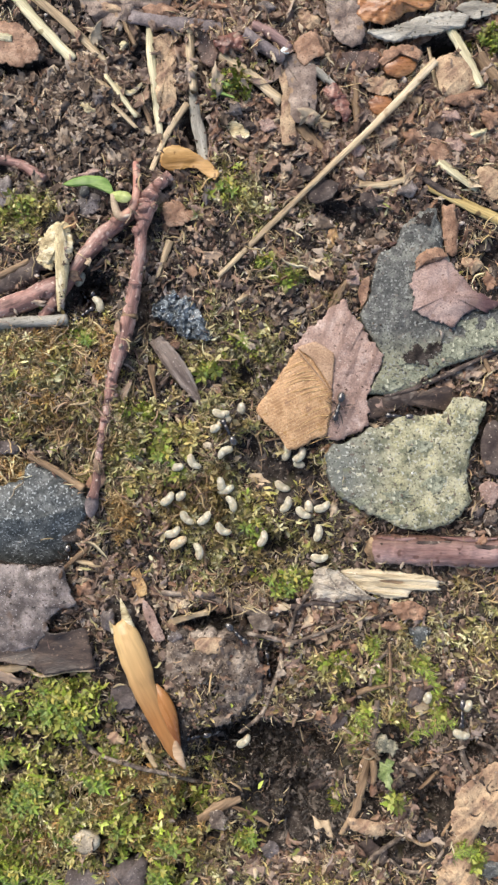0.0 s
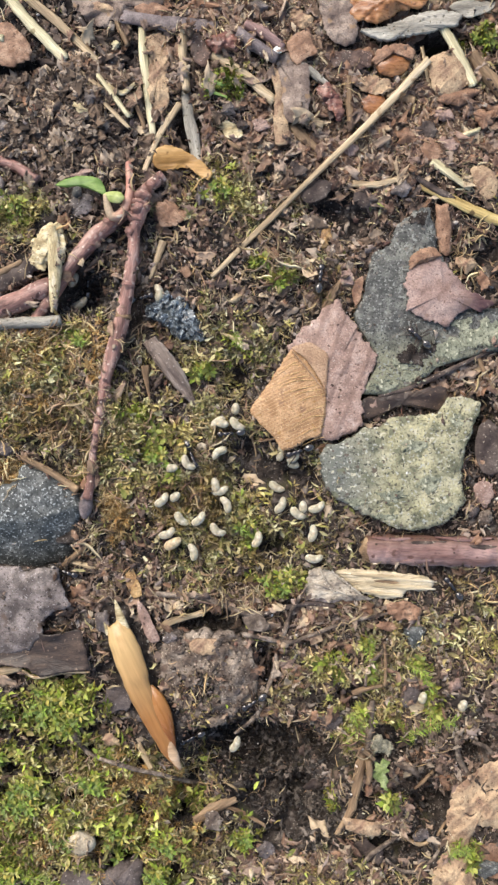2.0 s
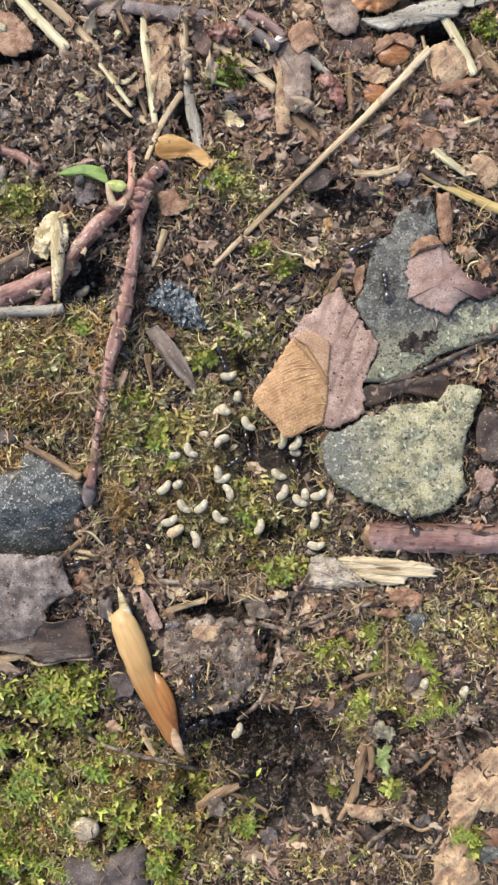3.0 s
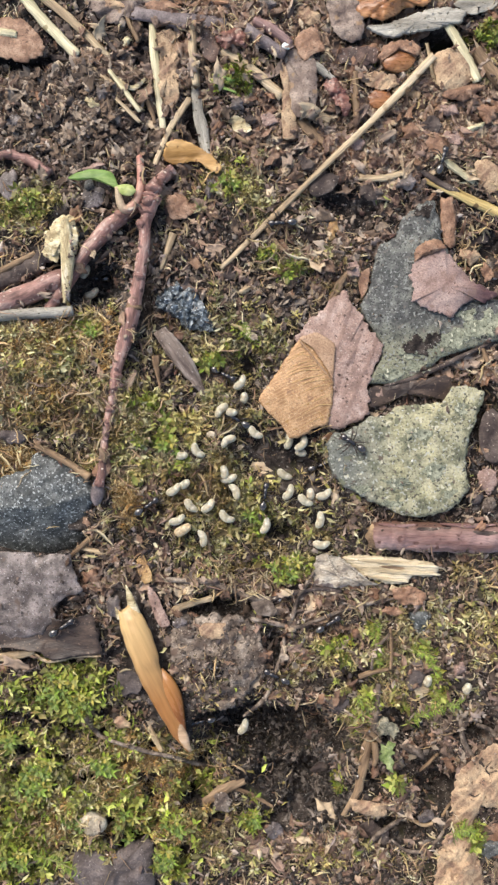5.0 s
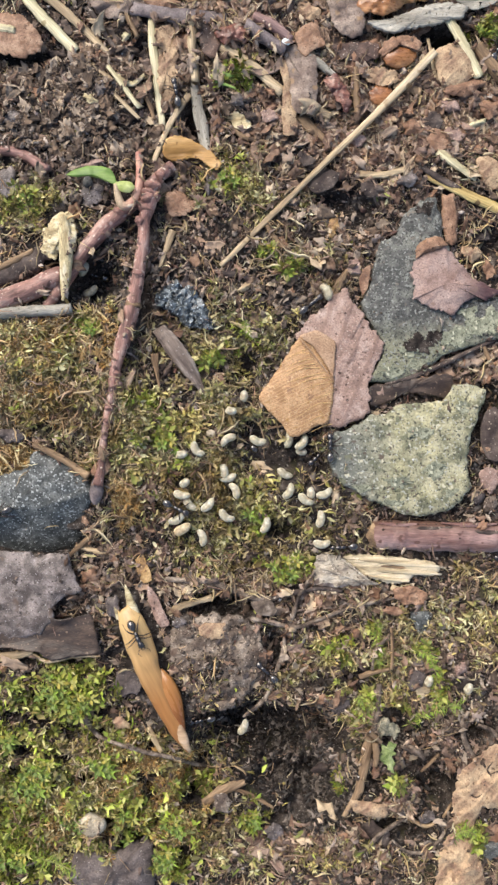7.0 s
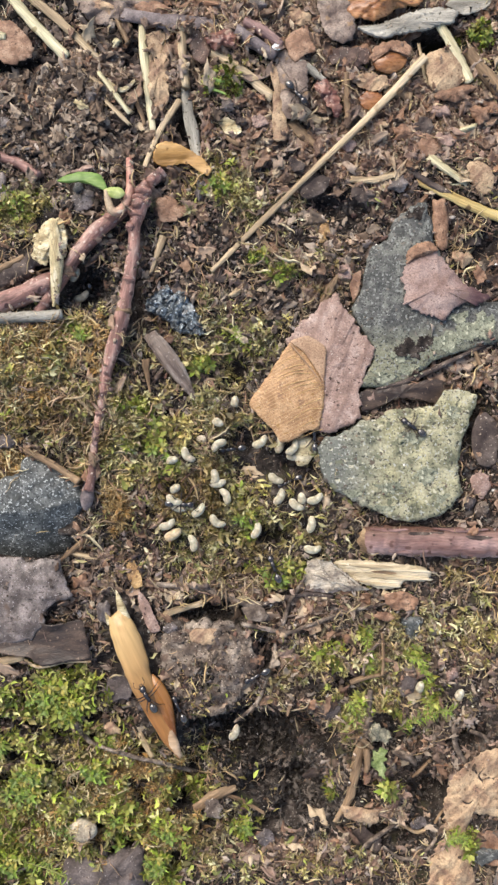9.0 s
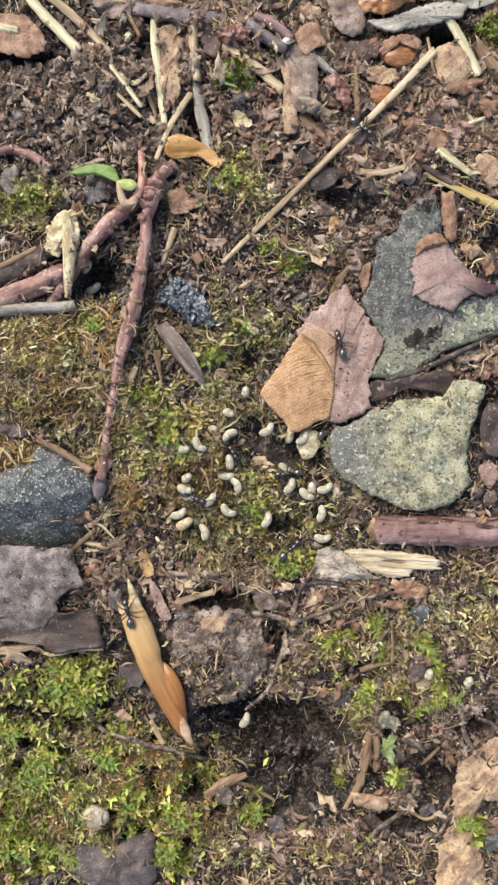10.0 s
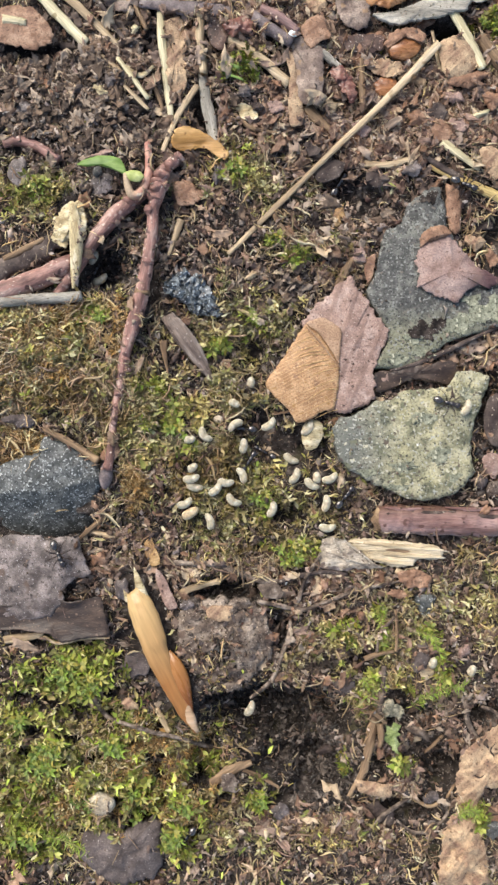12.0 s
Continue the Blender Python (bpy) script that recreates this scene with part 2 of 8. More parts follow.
def slab(points, z, thick=0.25, n=96, rings=10, tooth=0.0, seed=0, bulge=0.0, power=2.0, warp=0.0, warp_size=6.0, curl=None, foot=True, smooth=True, centre=None, clean=False, drape=False, crisp=False):
    """A sheet or a flat stone over a plan outline. z: height of its rim in millimetres; bulge: rise towards the middle; curl(u, v): more height by plan place."""
    o = outline(points, n, tooth, seed, smooth)
    c = np.asarray(centre, float) if centre is not None else o.mean(0)
    if foot:
        FOOT.append(("poly", np.array([P(a, b, z)[:2] for a, b in c + (o - c) * (0.99 if clean else 0.92)]), clean))
    r = np.linspace(0, 1, rings + 1)[1:]
    plan = np.vstack([c[None], *[c + (o - c) * k for k in r]])
    rad = np.r_[0, np.repeat(r, n)]
    mx, my = (plan[:, 0] - 441) * 0.1, (784 - plan[:, 1]) * 0.1
    h = z + bulge * (1 - rad ** power) + warp * 2 * fbm(mx, my, warp_size, seed + 40) + warp * 0.5 * fbm(mx, my, warp_size / 4, seed + 50)
    if drape:
        h = tops(np.c_[mx, my]) + thick + 0.5 * warp * fbm(mx, my, 1.5, seed)
    if curl is not None:
        h = h + np.array([curl(a, b) for a, b in plan])
    k = 1 - h / 121.2
    topv = np.c_[mx * k, my * k, h]
    m = len(topv)
    low = topv - np.c_[np.zeros((m, 2)), np.full(m, thick)]
    f = []
    for off, flip in ((0, False), (m, True)):
        for j in range(n):
            f.append([off, off + 1 + j, off + 1 + (j + 1) % n][::-1 if flip else 1])
        for i in range(rings - 1):
            a = off + 1 + i * n
            for j in range(n):
                f.append([a + j, a + n + j, a + n + (j + 1) % n, a + (j + 1) % n][::-1 if flip else 1])
    a = 1 + (rings - 1) * n
    f += [[a + j, m + a + j, m + a + (j + 1) % n, a + (j + 1) % n] for j in range(n)]
    f = Rimmed(f)
    f.rim = n if thick < 0.4 or crisp else 0
    return np.vstack([topv, low]), f


_ball = {}


def ball(sub):
    if sub not in _ball:
        bm = bmesh.new()
        bmesh.ops.create_icosphere(bm, subdivisions=sub, radius=1.0)
        _ball[sub] = (np.array([v.co[:] for v in bm.verts]), np.array([[v.index for v in f.verts] for f in bm.faces]))
        bm.free()
    return _ball[sub]


def lump(x, y, z, rx, ry, rz, turn=0.0, sub=3, rough=0.15, seed=0, foot=True):
    """A stone or clod on a plan place; half-sizes in millimetres."""
    v, f = ball(sub)
    g = 1 + rough * 2 * (vnoise(v[:, 0] * 1.7 + seed * 3.1 + 9, v[:, 1] * 1.7 + v[:, 2] * 1.1 + 9, seed) - 0.5) + rough * (vnoise(v[:, 0] * 4 + 9, v[:, 1] * 4 + v[:, 2] * 3 + 9, seed + 2) - 0.5)
    w = v * g[:, None] * [rx, ry, rz]
    a = radians(turn)
    w = np.c_[w[:, 0] * math.cos(a) - w[:, 1] * math.sin(a), w[:, 0] * math.sin(a) + w[:, 1] * math.cos(a), w[:, 2]]
    c = np.array(P(x, y, z))
    if foot:
        FOOT.append(("cap", np.array([[*c[:2], 0.8 * min(rx, ry)], [*c[:2], 0.8 * min(rx, ry)]]), False))
    return w + c, f.tolist()


def rod(points, lift=0.0, n=30, sides=10, flat=1.0, rough=0.06, seed=0, ragged=0.0, stiff=True, foot=True, clean=False, groove=0.0):
    """A stem lying on the soil; points are plan x, y, half-width (plan units) and, if given, more height."""
    pts = [(*p, 0.0)[:4] for p in points]
    hs = [zg(p[0], p[1]) for p in pts]
    if stiff:
        h = float(np.mean(hs) * 0.5 + max(hs) * 0.5)
        hs = [h] * len(pts)
    rows = [(*P(p[0], p[1], h + p[2] * 0.1 * flat * 0.7 + lift + p[3]), p[2] * 0.1) for p, h in zip(pts, hs)]
    if foot:
        FOOT.append(("cap", np.array([[r[0], r[1], r[3] * (1.15 if clean else 0.85)] for r in rows]), clean))
    return tube(rows, n, sides, flat, rough, seed, ragged, groove)


# ---- materials ----
def mat(name, stops, size=2.0, grain=0.35, rough=0.75, bump=0.4, spec=0.35, stretch=(1, 1, 1), specks=(), vary=0.0, island=False, sheen=0.0, veins=None, tide=None, sss=0.0, coat=0.0, contrast=1.0, patch=None, fine=0.55):
    """A two-scale procedural surface. stops: (position, linear colour); size, grain: millimetres; specks: (size, share, colour);
    veins: (spacing, colour, amount, turn); tide: (axis, from, to, colour) a stain along one axis, in millimetres; patch: (size, tint, tint) broad drifts of tone."""
    m = bpy.data.materials.new(name)
    m.use_nodes = True
    t = m.node_tree
    N, L = t.nodes, t.links
    b = N["Principled BSDF"]
    co = N.new("ShaderNodeTexCoord").outputs["Object"]

    def noise_at(mm, detail=3.0, seed=0.0, st=(1, 1, 1)):
        mp = N.new("ShaderNodeMapping")
        mp.inputs["Scale"].default_value = [1000.0 / mm * k for k in st]
        mp.inputs["Location"].default_value = (seed, seed * 0.7, seed * 1.3)
        L.new(co, mp.inputs[0])
        nz = N.new("ShaderNodeTexNoise")
        nz.inputs["Scale"].default_value, nz.inputs["Detail"].default_value = 1.0, detail
        L.new(mp.outputs[0], nz.inputs[0])
        return nz.outputs[0]

    def mixed(a, c, fac, mode="MIX"):
        mx = N.new("ShaderNodeMix")
        mx.data_type, mx.blend_type = "RGBA", mode
        for sock, val in ((mx.inputs[0], fac), (mx.inputs[6], a), (mx.inputs[7], c)):
            if isinstance(val, (int, float)):
                sock.default_value = val
            elif isinstance(val, tuple):
                sock.default_value = (*val, 1)
            else:
                L.new(val, sock)
        return mx.outputs[2]

    def ramp(fac, rows):
        r = N.new("ShaderNodeValToRGB")
        e = r.color_ramp.elements
        while len(e) < len(rows):
            e.new(0.5)
        for k, (p, c) in zip(e, rows):
            k.position, k.color = p, (*c, 1) if isinstance(c, tuple) else (c, c, c, 1)
        L.new(fac, r.inputs[0])
        return r.outputs[0]

    big, small = noise_at(size, 4.0, 1.7, stretch), noise_at(grain, 2.0, 5.1, stretch)
    lo, hi = 0.5 - 0.22 / contrast, 0.5 + 0.22 / contrast
    col = ramp(big, [(lo + (hi - lo) * p, c) for p, c in stops])
    col = mixed(col, ramp(small, [(0.3, 0.45), (0.7, 1.55)]), fine, "MULTIPLY")
    if vary or island:
        src = N.new("ShaderNodeNewGeometry").outputs["Random Per Island"] if island else N.new("ShaderNodeObjectInfo").outputs["Random"]
        if island and isinstance(island, (list, tuple)):
            r = N.new("ShaderNodeValToRGB")
            r.color_ramp.interpolation = "CONSTANT"
            e = r.color_ramp.elements
            while len(e) < len(island):
                e.new(0.5)
            for q, (k, c) in enumerate(zip(e, island)):
                k.position, k.color = q / len(island), (*c, 1)
            L.new(src, r.inputs[0])
            col = mixed(col, r.outputs[0], 0.72)
        if vary:
            col = mixed(col, ramp(src, [(0.0, 1 - vary), (1.0, 1 + vary)]), 1.0, "MULTIPLY")
    if patch:
        col = mixed(col, ramp(noise_at(patch[0], 2.0, 3.3), [(0.36, patch[1]), (0.5, (1.0, 1.0, 1.0)), (0.64, patch[2])]), 1.0, "MULTIPLY")
    if tide:
        axis, a0, a1, tc = tide
        sp = N.new("ShaderNodeSeparateXYZ")
        L.new(co, sp.inputs[0])
        mr = N.new("ShaderNodeMapRange")
        mr.inputs[1].default_value, mr.inputs[2].default_value = a0 * MM, a1 * MM
        L.new(sp.outputs["xyz".index(axis)], mr.inputs[0])
        ad = N.new("ShaderNodeMath")
        ad.operation = "MULTIPLY_ADD"
        L.new(big, ad.inputs[0])
        ad.inputs[1].default_value = 0.9
        ad2 = N.new("ShaderNodeMath")
        ad2.operation = "SUBTRACT"
        L.new(mr.outputs[0], ad.inputs[2])
        L.new(ad.outputs[0], ad2.inputs[0])
        ad2.inputs[1].default_value = 0.45
        ad2.use_clamp = True
        col = mixed(col, mixed(tc, ramp(small, [(0.3, 0.6), (0.7, 1.4)]), 0.5, "MULTIPLY"), ad2.outputs[0])
    for k, (mm, share, c) in enumerate(specks):
        sn = noise_at(mm, 1.0, 11.3 + 4 * k)
        edge = 0.5 + 0.2 * (1 - 2 * share)
        col = mixed(col, c, ramp(sn, [(edge, 0.0), (edge + 0.05, 0.9)]))
    hgt = small
    if veins:
        sp, vc, amount, turn = veins
        mp = N.new("ShaderNodeMapping")
        mp.inputs["Rotation"].default_value = (0, 0, radians(turn))
        mp.inputs["Scale"].default_value = (1000.0 / sp,) * 3
        L.new(co, mp.inputs[0])
        wv = N.new("ShaderNodeTexWave")
        wv.inputs["Scale"].default_value, wv.inputs["Distortion"].default_value, wv.inputs["Detail"].default_value = 0.5, 2.6, 2.0
        wv.inputs["Detail Scale"].default_value = 0.6
        L.new(mp.outputs[0], wv.inputs[0])
        vf = ramp(wv.outputs["Fac"], [(0.78, 0.0), (0.97, amount)])
        col = mixed(col, vc, vf)
        ad = N.new("ShaderNodeMath")
        L.new(small, ad.inputs[0])
        L.new(vf, ad.inputs[1])
        hgt = ad.outputs[0]
    L.new(col, b.inputs["Base Color"])
    L.new(ramp(small, [(0.2, max(rough - 0.12, 0.05)), (0.8, min(rough + 0.1, 1.0))]), b.inputs["Roughness"])
    b.inputs["Specular IOR Level"].default_value = spec
    if coat:
        b.inputs["Coat Weight"].default_value, b.inputs["Coat Roughness"].default_value = coat, 0.12
    if sss:
        b.inputs["Subsurface Weight"].default_value, b.inputs["Subsurface Scale"].default_value = sss, 0.0006
        b.inputs["Subsurface Radius"].default_value = (1.0, 0.7, 0.45)
    if sheen:
        b.inputs["Sheen Weight"].default_value = sheen
    if bump:
        bp = N.new("ShaderNodeBump")
        bp.inputs["Strength"].default_value, bp.inputs["Distance"].default_value = bump, grain * 0.35 * MM
        L.new(hgt, bp.inputs["Height"])
        L.new(bp.outputs[0], b.inputs["Normal"])
    return m


def rgb(h):
    """Linear colour of a paint-chart hex code."""
    return tuple((c / 12.92 if c <= 0.04045 else ((c + 0.055) / 1.055) ** 2.4) for c in (int(h[i:i + 2], 16) / 255 for i in (0, 2, 4)))


BARK_RED = mat("red_bark", [(0, rgb("694c43")), (0.5, rgb("967065")), (1, rgb("b5998b"))], 2.6, 0.35, 0.6, 1.0, 0.45, (0.35, 1.6, 1.6), [(1.6, 0.12, rgb("b7a093")), (2.2, 0.22, rgb("493331")), (0.5, 0.004, rgb("d8c9b7"))], contrast=1.4)
BARK_PINK = mat("pinkish_bark", [(0, rgb("6d4f48")), (0.5, rgb("957a74")), (1, rgb("aa928c"))], 5.0, 0.45, 0.65, 0.8, 0.4, (0.2, 2.0, 2.0), [(1.6, 0.14, rgb("553a33"))], tide=("y", 0.2, 2.4, rgb("60463a")), contrast=1.3)
BARK_DARK = mat("dark_bark", [(0, rgb("2f2624")), (0.5, rgb("4f443e")), (1, rgb("75695f"))], 3.0, 0.4, 0.75, 0.8, 0.3, (1, 1, 1), [(0.5, 0.06, rgb("a89c8c"))])
WOOD_GREY = mat("weathered_wood", [(0, rgb("6f6a60")), (0.5, rgb("9b968a")), (1, rgb("c2bdaf"))], 4.0, 0.3, 0.8, 0.6, 0.25, (0.3, 2.5, 2.5), [(0.6, 0.1, rgb("55503f"))])
WOOD_PALE = mat("pale_splintered_wood", [(0, rgb("a59476")), (0.5, rgb("c9b999")), (1, rgb("dfd4bc"))], 4.0, 0.4, 0.75, 1.0, 0.3, (0.12, 2.6, 2.6), [(1.2, 0.06, rgb("937c5e"))], contrast=1.2)
STRAW = mat("dry_straw", [(0, rgb("917c5f")), (0.5, rgb("bba786")), (1, rgb("d6c7ac"))], 5.0, 0.5, 0.6, 0.9, 0.4, (0.14, 2.4, 2.4), [(2.6, 0.1, rgb("8c7150"))], contrast=1.2)
STRAW_PALE = mat("bleached_straw", [(0, rgb("ada27e")), (0.5, rgb("cfc6a2")), (1, rgb("e6dfc6"))], 5.0, 0.5, 0.6, 0.8, 0.4, (0.12, 2.4, 2.4), [(2.4, 0.08, rgb("9a8c66"))], contrast=1.2)
STRAW_BROWN = mat("brown_straw", [(0, rgb("64503c")), (0.5, rgb("8d755a")), (1, rgb("b09876"))], 4.0, 0.45, 0.7, 0.9, 0.3, (0.16, 2.2, 2.2), [(2.0, 0.16, rgb("4c3c30"))], contrast=1.3)
STRAW_STRIPED = mat("yellow_striped_straw", [(0, rgb("937744")), (0.5, rgb("c9b478")), (1, rgb("e3d5a6"))], 4.0, 0.45, 0.5, 0.8, 0.4, (0.12, 2.4, 2.4), [(2.4, 0.14, rgb("5e4a30"))], contrast=1.3)
ROOT = mat("grey_brown_root", [(0, rgb("40362f")), (0.5, rgb("695c50")), (1, rgb("95887a"))], 1.6, 0.25, 0.8, 0.8, 0.3, contrast=1.4)
LEAF_AMBER = mat("amber_leaf", [(0, rgb("8c6a48")), (0.5, rgb("a7825c")), (1, rgb("bb9972"))], 2.2, 0.26, 0.6, 0.8, 0.4, (1, 1, 1), [(0.35, 0.14, rgb("7d5d44")), (1.6, 0.07, rgb("85644a")), (3.4, 0.12, rgb("8b6743")), (0.9, 0.1, rgb("94703f")), (0.45, 0.1, rgb("c5a781"))], veins=(0.9, rgb("c9a97f"), 0.34, 64))
LEAF_VEIN = mat("pale_leaf_vein", [(0, rgb("b08c5a")), (0.5, rgb("c2a06e")), (1, rgb("d0b385"))], 1.5, 0.3, 0.6, 0.3, 0.35)
PAPER = mat("grey_papery_tissue", [(0, rgb("81766a")), (0.5, rgb("a39887")), (1, rgb("bfb5a4"))], 1.8, 0.3, 0.75, 1.0, 0.3, (0.5, 1.6, 1), [(0.7, 0.14, rgb("6a5e50")), (0.4, 0.08, rgb("cfc6b6"))], contrast=1.4)
LEAF_AMBER_DARK = mat("shaded_brown_leaf", [(0, rgb("8a6c54")), (0.5, rgb("a28468")), (1, rgb("b0947a"))], 3.0, 0.3, 0.6, 0.4, 0.4, (1, 1, 1), [(0.5, 0.1, rgb("7a5c48"))])
LEAF_PINK = mat("pinkish_brown_leaf", [(0, rgb("7e665b")), (0.5, rgb("997f72")), (1, rgb("af998d"))], 2.4, 0.3, 0.6, 0.9, 0.4, (1, 1, 1), [(0.5, 0.12, rgb("6e574c")), (0.9, 0.05, rgb("3f2e2b")), (1.8, 0.16, rgb("866e63")), (0.35, 0.06, rgb("bbab9e"))], veins=(5.0, rgb("7c6357"), 0.5, 20))
LEAF_ROSE = mat("rose_brown_leaf", [(0, rgb("755c52")), (0.5, rgb("957e75")), (1, rgb("a9968d"))], 3.0, 0.28, 0.65, 0.8, 0.35, (1, 1, 1), [(0.5, 0.12, rgb("624d44")), (2.0, 0.12, rgb("7e675d"))], tide=("x", 0.6, 5.5, rgb("573f40")))
LEAF_GREY = mat("grey_dead_leaf", [(0, rgb("4f4642")), (0.5, rgb("6c635e")), (1, rgb("877c77"))], 2.2, 0.3, 0.6, 0.8, 0.45, (1, 1, 1), [(0.8, 0.07, rgb("28211d")), (0.45, 0.14, rgb("473d37")), (2.6, 0.12, rgb("5c4b3f")), (0.3, 0.06, rgb("a8a3a0"))], contrast=1.8, patch=(3.0, (0.78, 0.76, 0.74), (1.15, 1.14, 1.14)))
LEAF_BLACK = mat("dark_wet_leaf", [(0, rgb("2a201a")), (0.5, rgb("3e3128")), (1, rgb("57473a"))], 2.5, 0.3, 0.5, 0.7, 0.5, (0.5, 1.6, 1), [(0.5, 0.08, rgb("786553"))], contrast=1.3)
LEAF_DUN = mat("dun_translucent_leaf", [(0, rgb("64544b")), (0.5, rgb("7f6e62")), (1, rgb("9a8a7c"))], 2.4, 0.3, 0.6, 0.9, 0.35, (1, 1, 1), [(0.5, 0.12, rgb("54443b")), (1.6, 0.12, rgb("8e7458"))], contrast=1.3)
LEAF_TAN = mat("tan_dead_leaf", [(0, rgb("816553")), (0.5, rgb("a38a6e")), (1, rgb("bea686"))], 2.6, 0.3, 0.75, 0.9, 0.3, (1, 1, 1), [(0.6, 0.1, rgb("644d3c")), (1.8, 0.12, rgb("856a53"))], veins=(3.0, rgb("bba181"), 0.35, 40), contrast=1.2)
LEAF_RUST = mat("rust_leaf", [(0, rgb("6c4f3d")), (0.5, rgb("8e6e57")), (1, rgb("aa8c73"))], 2.0, 0.3, 0.65, 0.8, 0.35, (1, 1, 1), [(0.5, 0.12, rgb("563d2e")), (1.4, 0.12, rgb("76563f"))], contrast=1.2)
LEAF_ORANGE = mat("glossy_orange_leaf", [(0, rgb("784c2e")), (0.5, rgb("996840")), (1, rgb("b98b5c"))], 5.0, 0.5, 0.32, 0.2, 0.5, (0.5, 1.5, 1), [(0.8, 0.04, rgb("6a4530"))])
LEAF_GOLD = mat("smooth_golden_leaf", [(0, rgb("86622f")), (0.5, rgb("a98047")), (1, rgb("c09a62"))], 3.0, 0.4, 0.45, 0.4, 0.4, (0.25, 1.6, 1.6), [(1.4, 0.1, rgb("6e4c26"))], contrast=1.3, fine=0.3)
LEAF_OCHRE = mat("ochre_leaf", [(0, rgb("7a5c3a")), (0.5, rgb("a07e50")), (1, rgb("b99a6c"))], 1.8, 0.3, 0.5, 0.8, 0.4, (1, 1, 1), [(0.8, 0.12, rgb("66462c")), (0.5, 0.08, rgb("d0b080"))], contrast=1.4)
HUSK = mat("amber_bud_scale", [(0, rgb("b69564")), (0.5, rgb("c1a371")), (1, rgb("cab183"))], 6.0, 0.7, 0.36, 0.3, 0.45, (0.06, 1.2, 1.2), tide=("x", -11.0, 4.0, rgb("956637")), fine=0.28)
HUSK_AMBER = mat("glossy_amber_bud_scale", [(0, rgb("976737")), (0.5, rgb("a67542")), (1, rgb("b1844e"))], 6.0, 0.7, 0.3, 0.2, 0.5, (0.1, 1.2, 1.2), tide=("x", -4.0, 3.0, rgb("844f26")), fine=0.22)
HUSK_TIP = mat("tan_papery_tip", [(0, rgb("a58768")), (0.5, rgb("bc9f80")), (1, rgb("d0b89c"))], 3.0, 0.5, 0.6, 0.4, 0.3, (0.2, 1.6, 1.6), fine=0.3)
BUD_PURPLE = mat("purplish_grey_bud", [(0, rgb("514848")), (0.5, rgb("6b605f")), (1, rgb("857a78"))], 1.5, 0.3, 0.6, 0.6, 0.4)
LEAF_WET_RED = mat("wet_red_brown_leaf", [(0, rgb("4d2f28")), (0.5, rgb("744a3e")), (1, rgb("97705f"))], 2.4, 0.35, 0.35, 0.7, 0.5, (0.5, 1.5, 1), [(0.6, 0.1, rgb("b99583")), (1.2, 0.12, rgb("3c2622"))], contrast=1.3)
LEAF_UMBER = mat("dark_umber_leaf", [(0, rgb("3a2b25")), (0.5, rgb("544138")), (1, rgb("725b4e"))], 2.6, 0.3, 0.6, 0.8, 0.35, (1, 1, 1), [(0.45, 0.08, rgb("92796a")), (0.35, 0.006, rgb("cdc2b6"))], contrast=1.3)
HUSK_GREY = mat("grey_brown_bud_scale", [(0, rgb("54473f")), (0.5, rgb("74665c")), (1, rgb("9c8f84"))], 3.0, 0.35, 0.55, 0.8, 0.4, (0.2, 2.2, 2.2), [(0.5, 0.06, rgb("b5aaa0"))], contrast=1.3)
HUSK_PALE = mat("pale_torn_husk", [(0, rgb("948361")), (0.5, rgb("bcae88")), (1, rgb("d4caaf"))], 2.0, 0.3, 0.7, 0.8, 0.3, (0.4, 1.6, 1.6), [(0.6, 0.1, rgb("745e3f"))], contrast=1.3)
LICHEN = mat("lichen_crusted_stone", [(0, rgb("6a6a56")), (0.4, rgb("908d72")), (1, rgb("b2ac8d"))], 2.4, 0.4, 0.85, 1.0, 0.25, (1, 1, 1), [(1.2, 0.12, rgb("bcb79f")), (0.5, 0.2, rgb("a9aaa0")), (0.7, 0.18, rgb("45453d")), (2.0, 0.16, rgb("6a6b56")), (0.32, 0.14, rgb("3c3c36")), (1.0, 0.07, rgb("574c44"))], tide=("x", -1.5, -11.0, rgb("6b6d66")), contrast=1.5, patch=(4.0, (0.84, 0.86, 0.84), (1.08, 1.07, 0.99)))
SLATE = mat("grey_slate", [(0, rgb("434441")), (0.5, rgb("595955")), (1, rgb("71726d"))], 1.6, 0.3, 0.75, 1.0, 0.35, (1, 1, 1), [(0.4, 0.3, rgb("373735")), (0.5, 0.22, rgb("888a84")), (0.9, 0.12, rgb("6d665d")), (0.7, 0.1, rgb("2a2927"))], tide=("y", -5.0, -12.0, rgb("7e7e67")), contrast=1.5, patch=(5.0, (0.88, 0.88, 0.9), (1.14, 1.14, 1.12)))
# the pale specks are glitter painted into the slate's colour
SLATE_DARK = mat("dark_slate_painted_glints", [(0, rgb("373a38")), (0.5, rgb("4d504e")), (1, rgb("6a6c69"))], 1.6, 0.3, 0.6, 1.0, 0.45, (1, 1, 1), [(0.5, 0.3, rgb("2d2f2e")), (0.4, 0.22, rgb("a9adaa"))], contrast=1.4)
# near-white specks: glints on the charcoal, painted as colour
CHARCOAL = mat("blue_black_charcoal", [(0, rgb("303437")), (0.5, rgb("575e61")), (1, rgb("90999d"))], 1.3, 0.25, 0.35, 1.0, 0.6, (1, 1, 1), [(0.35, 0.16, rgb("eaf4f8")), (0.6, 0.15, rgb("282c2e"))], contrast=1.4)
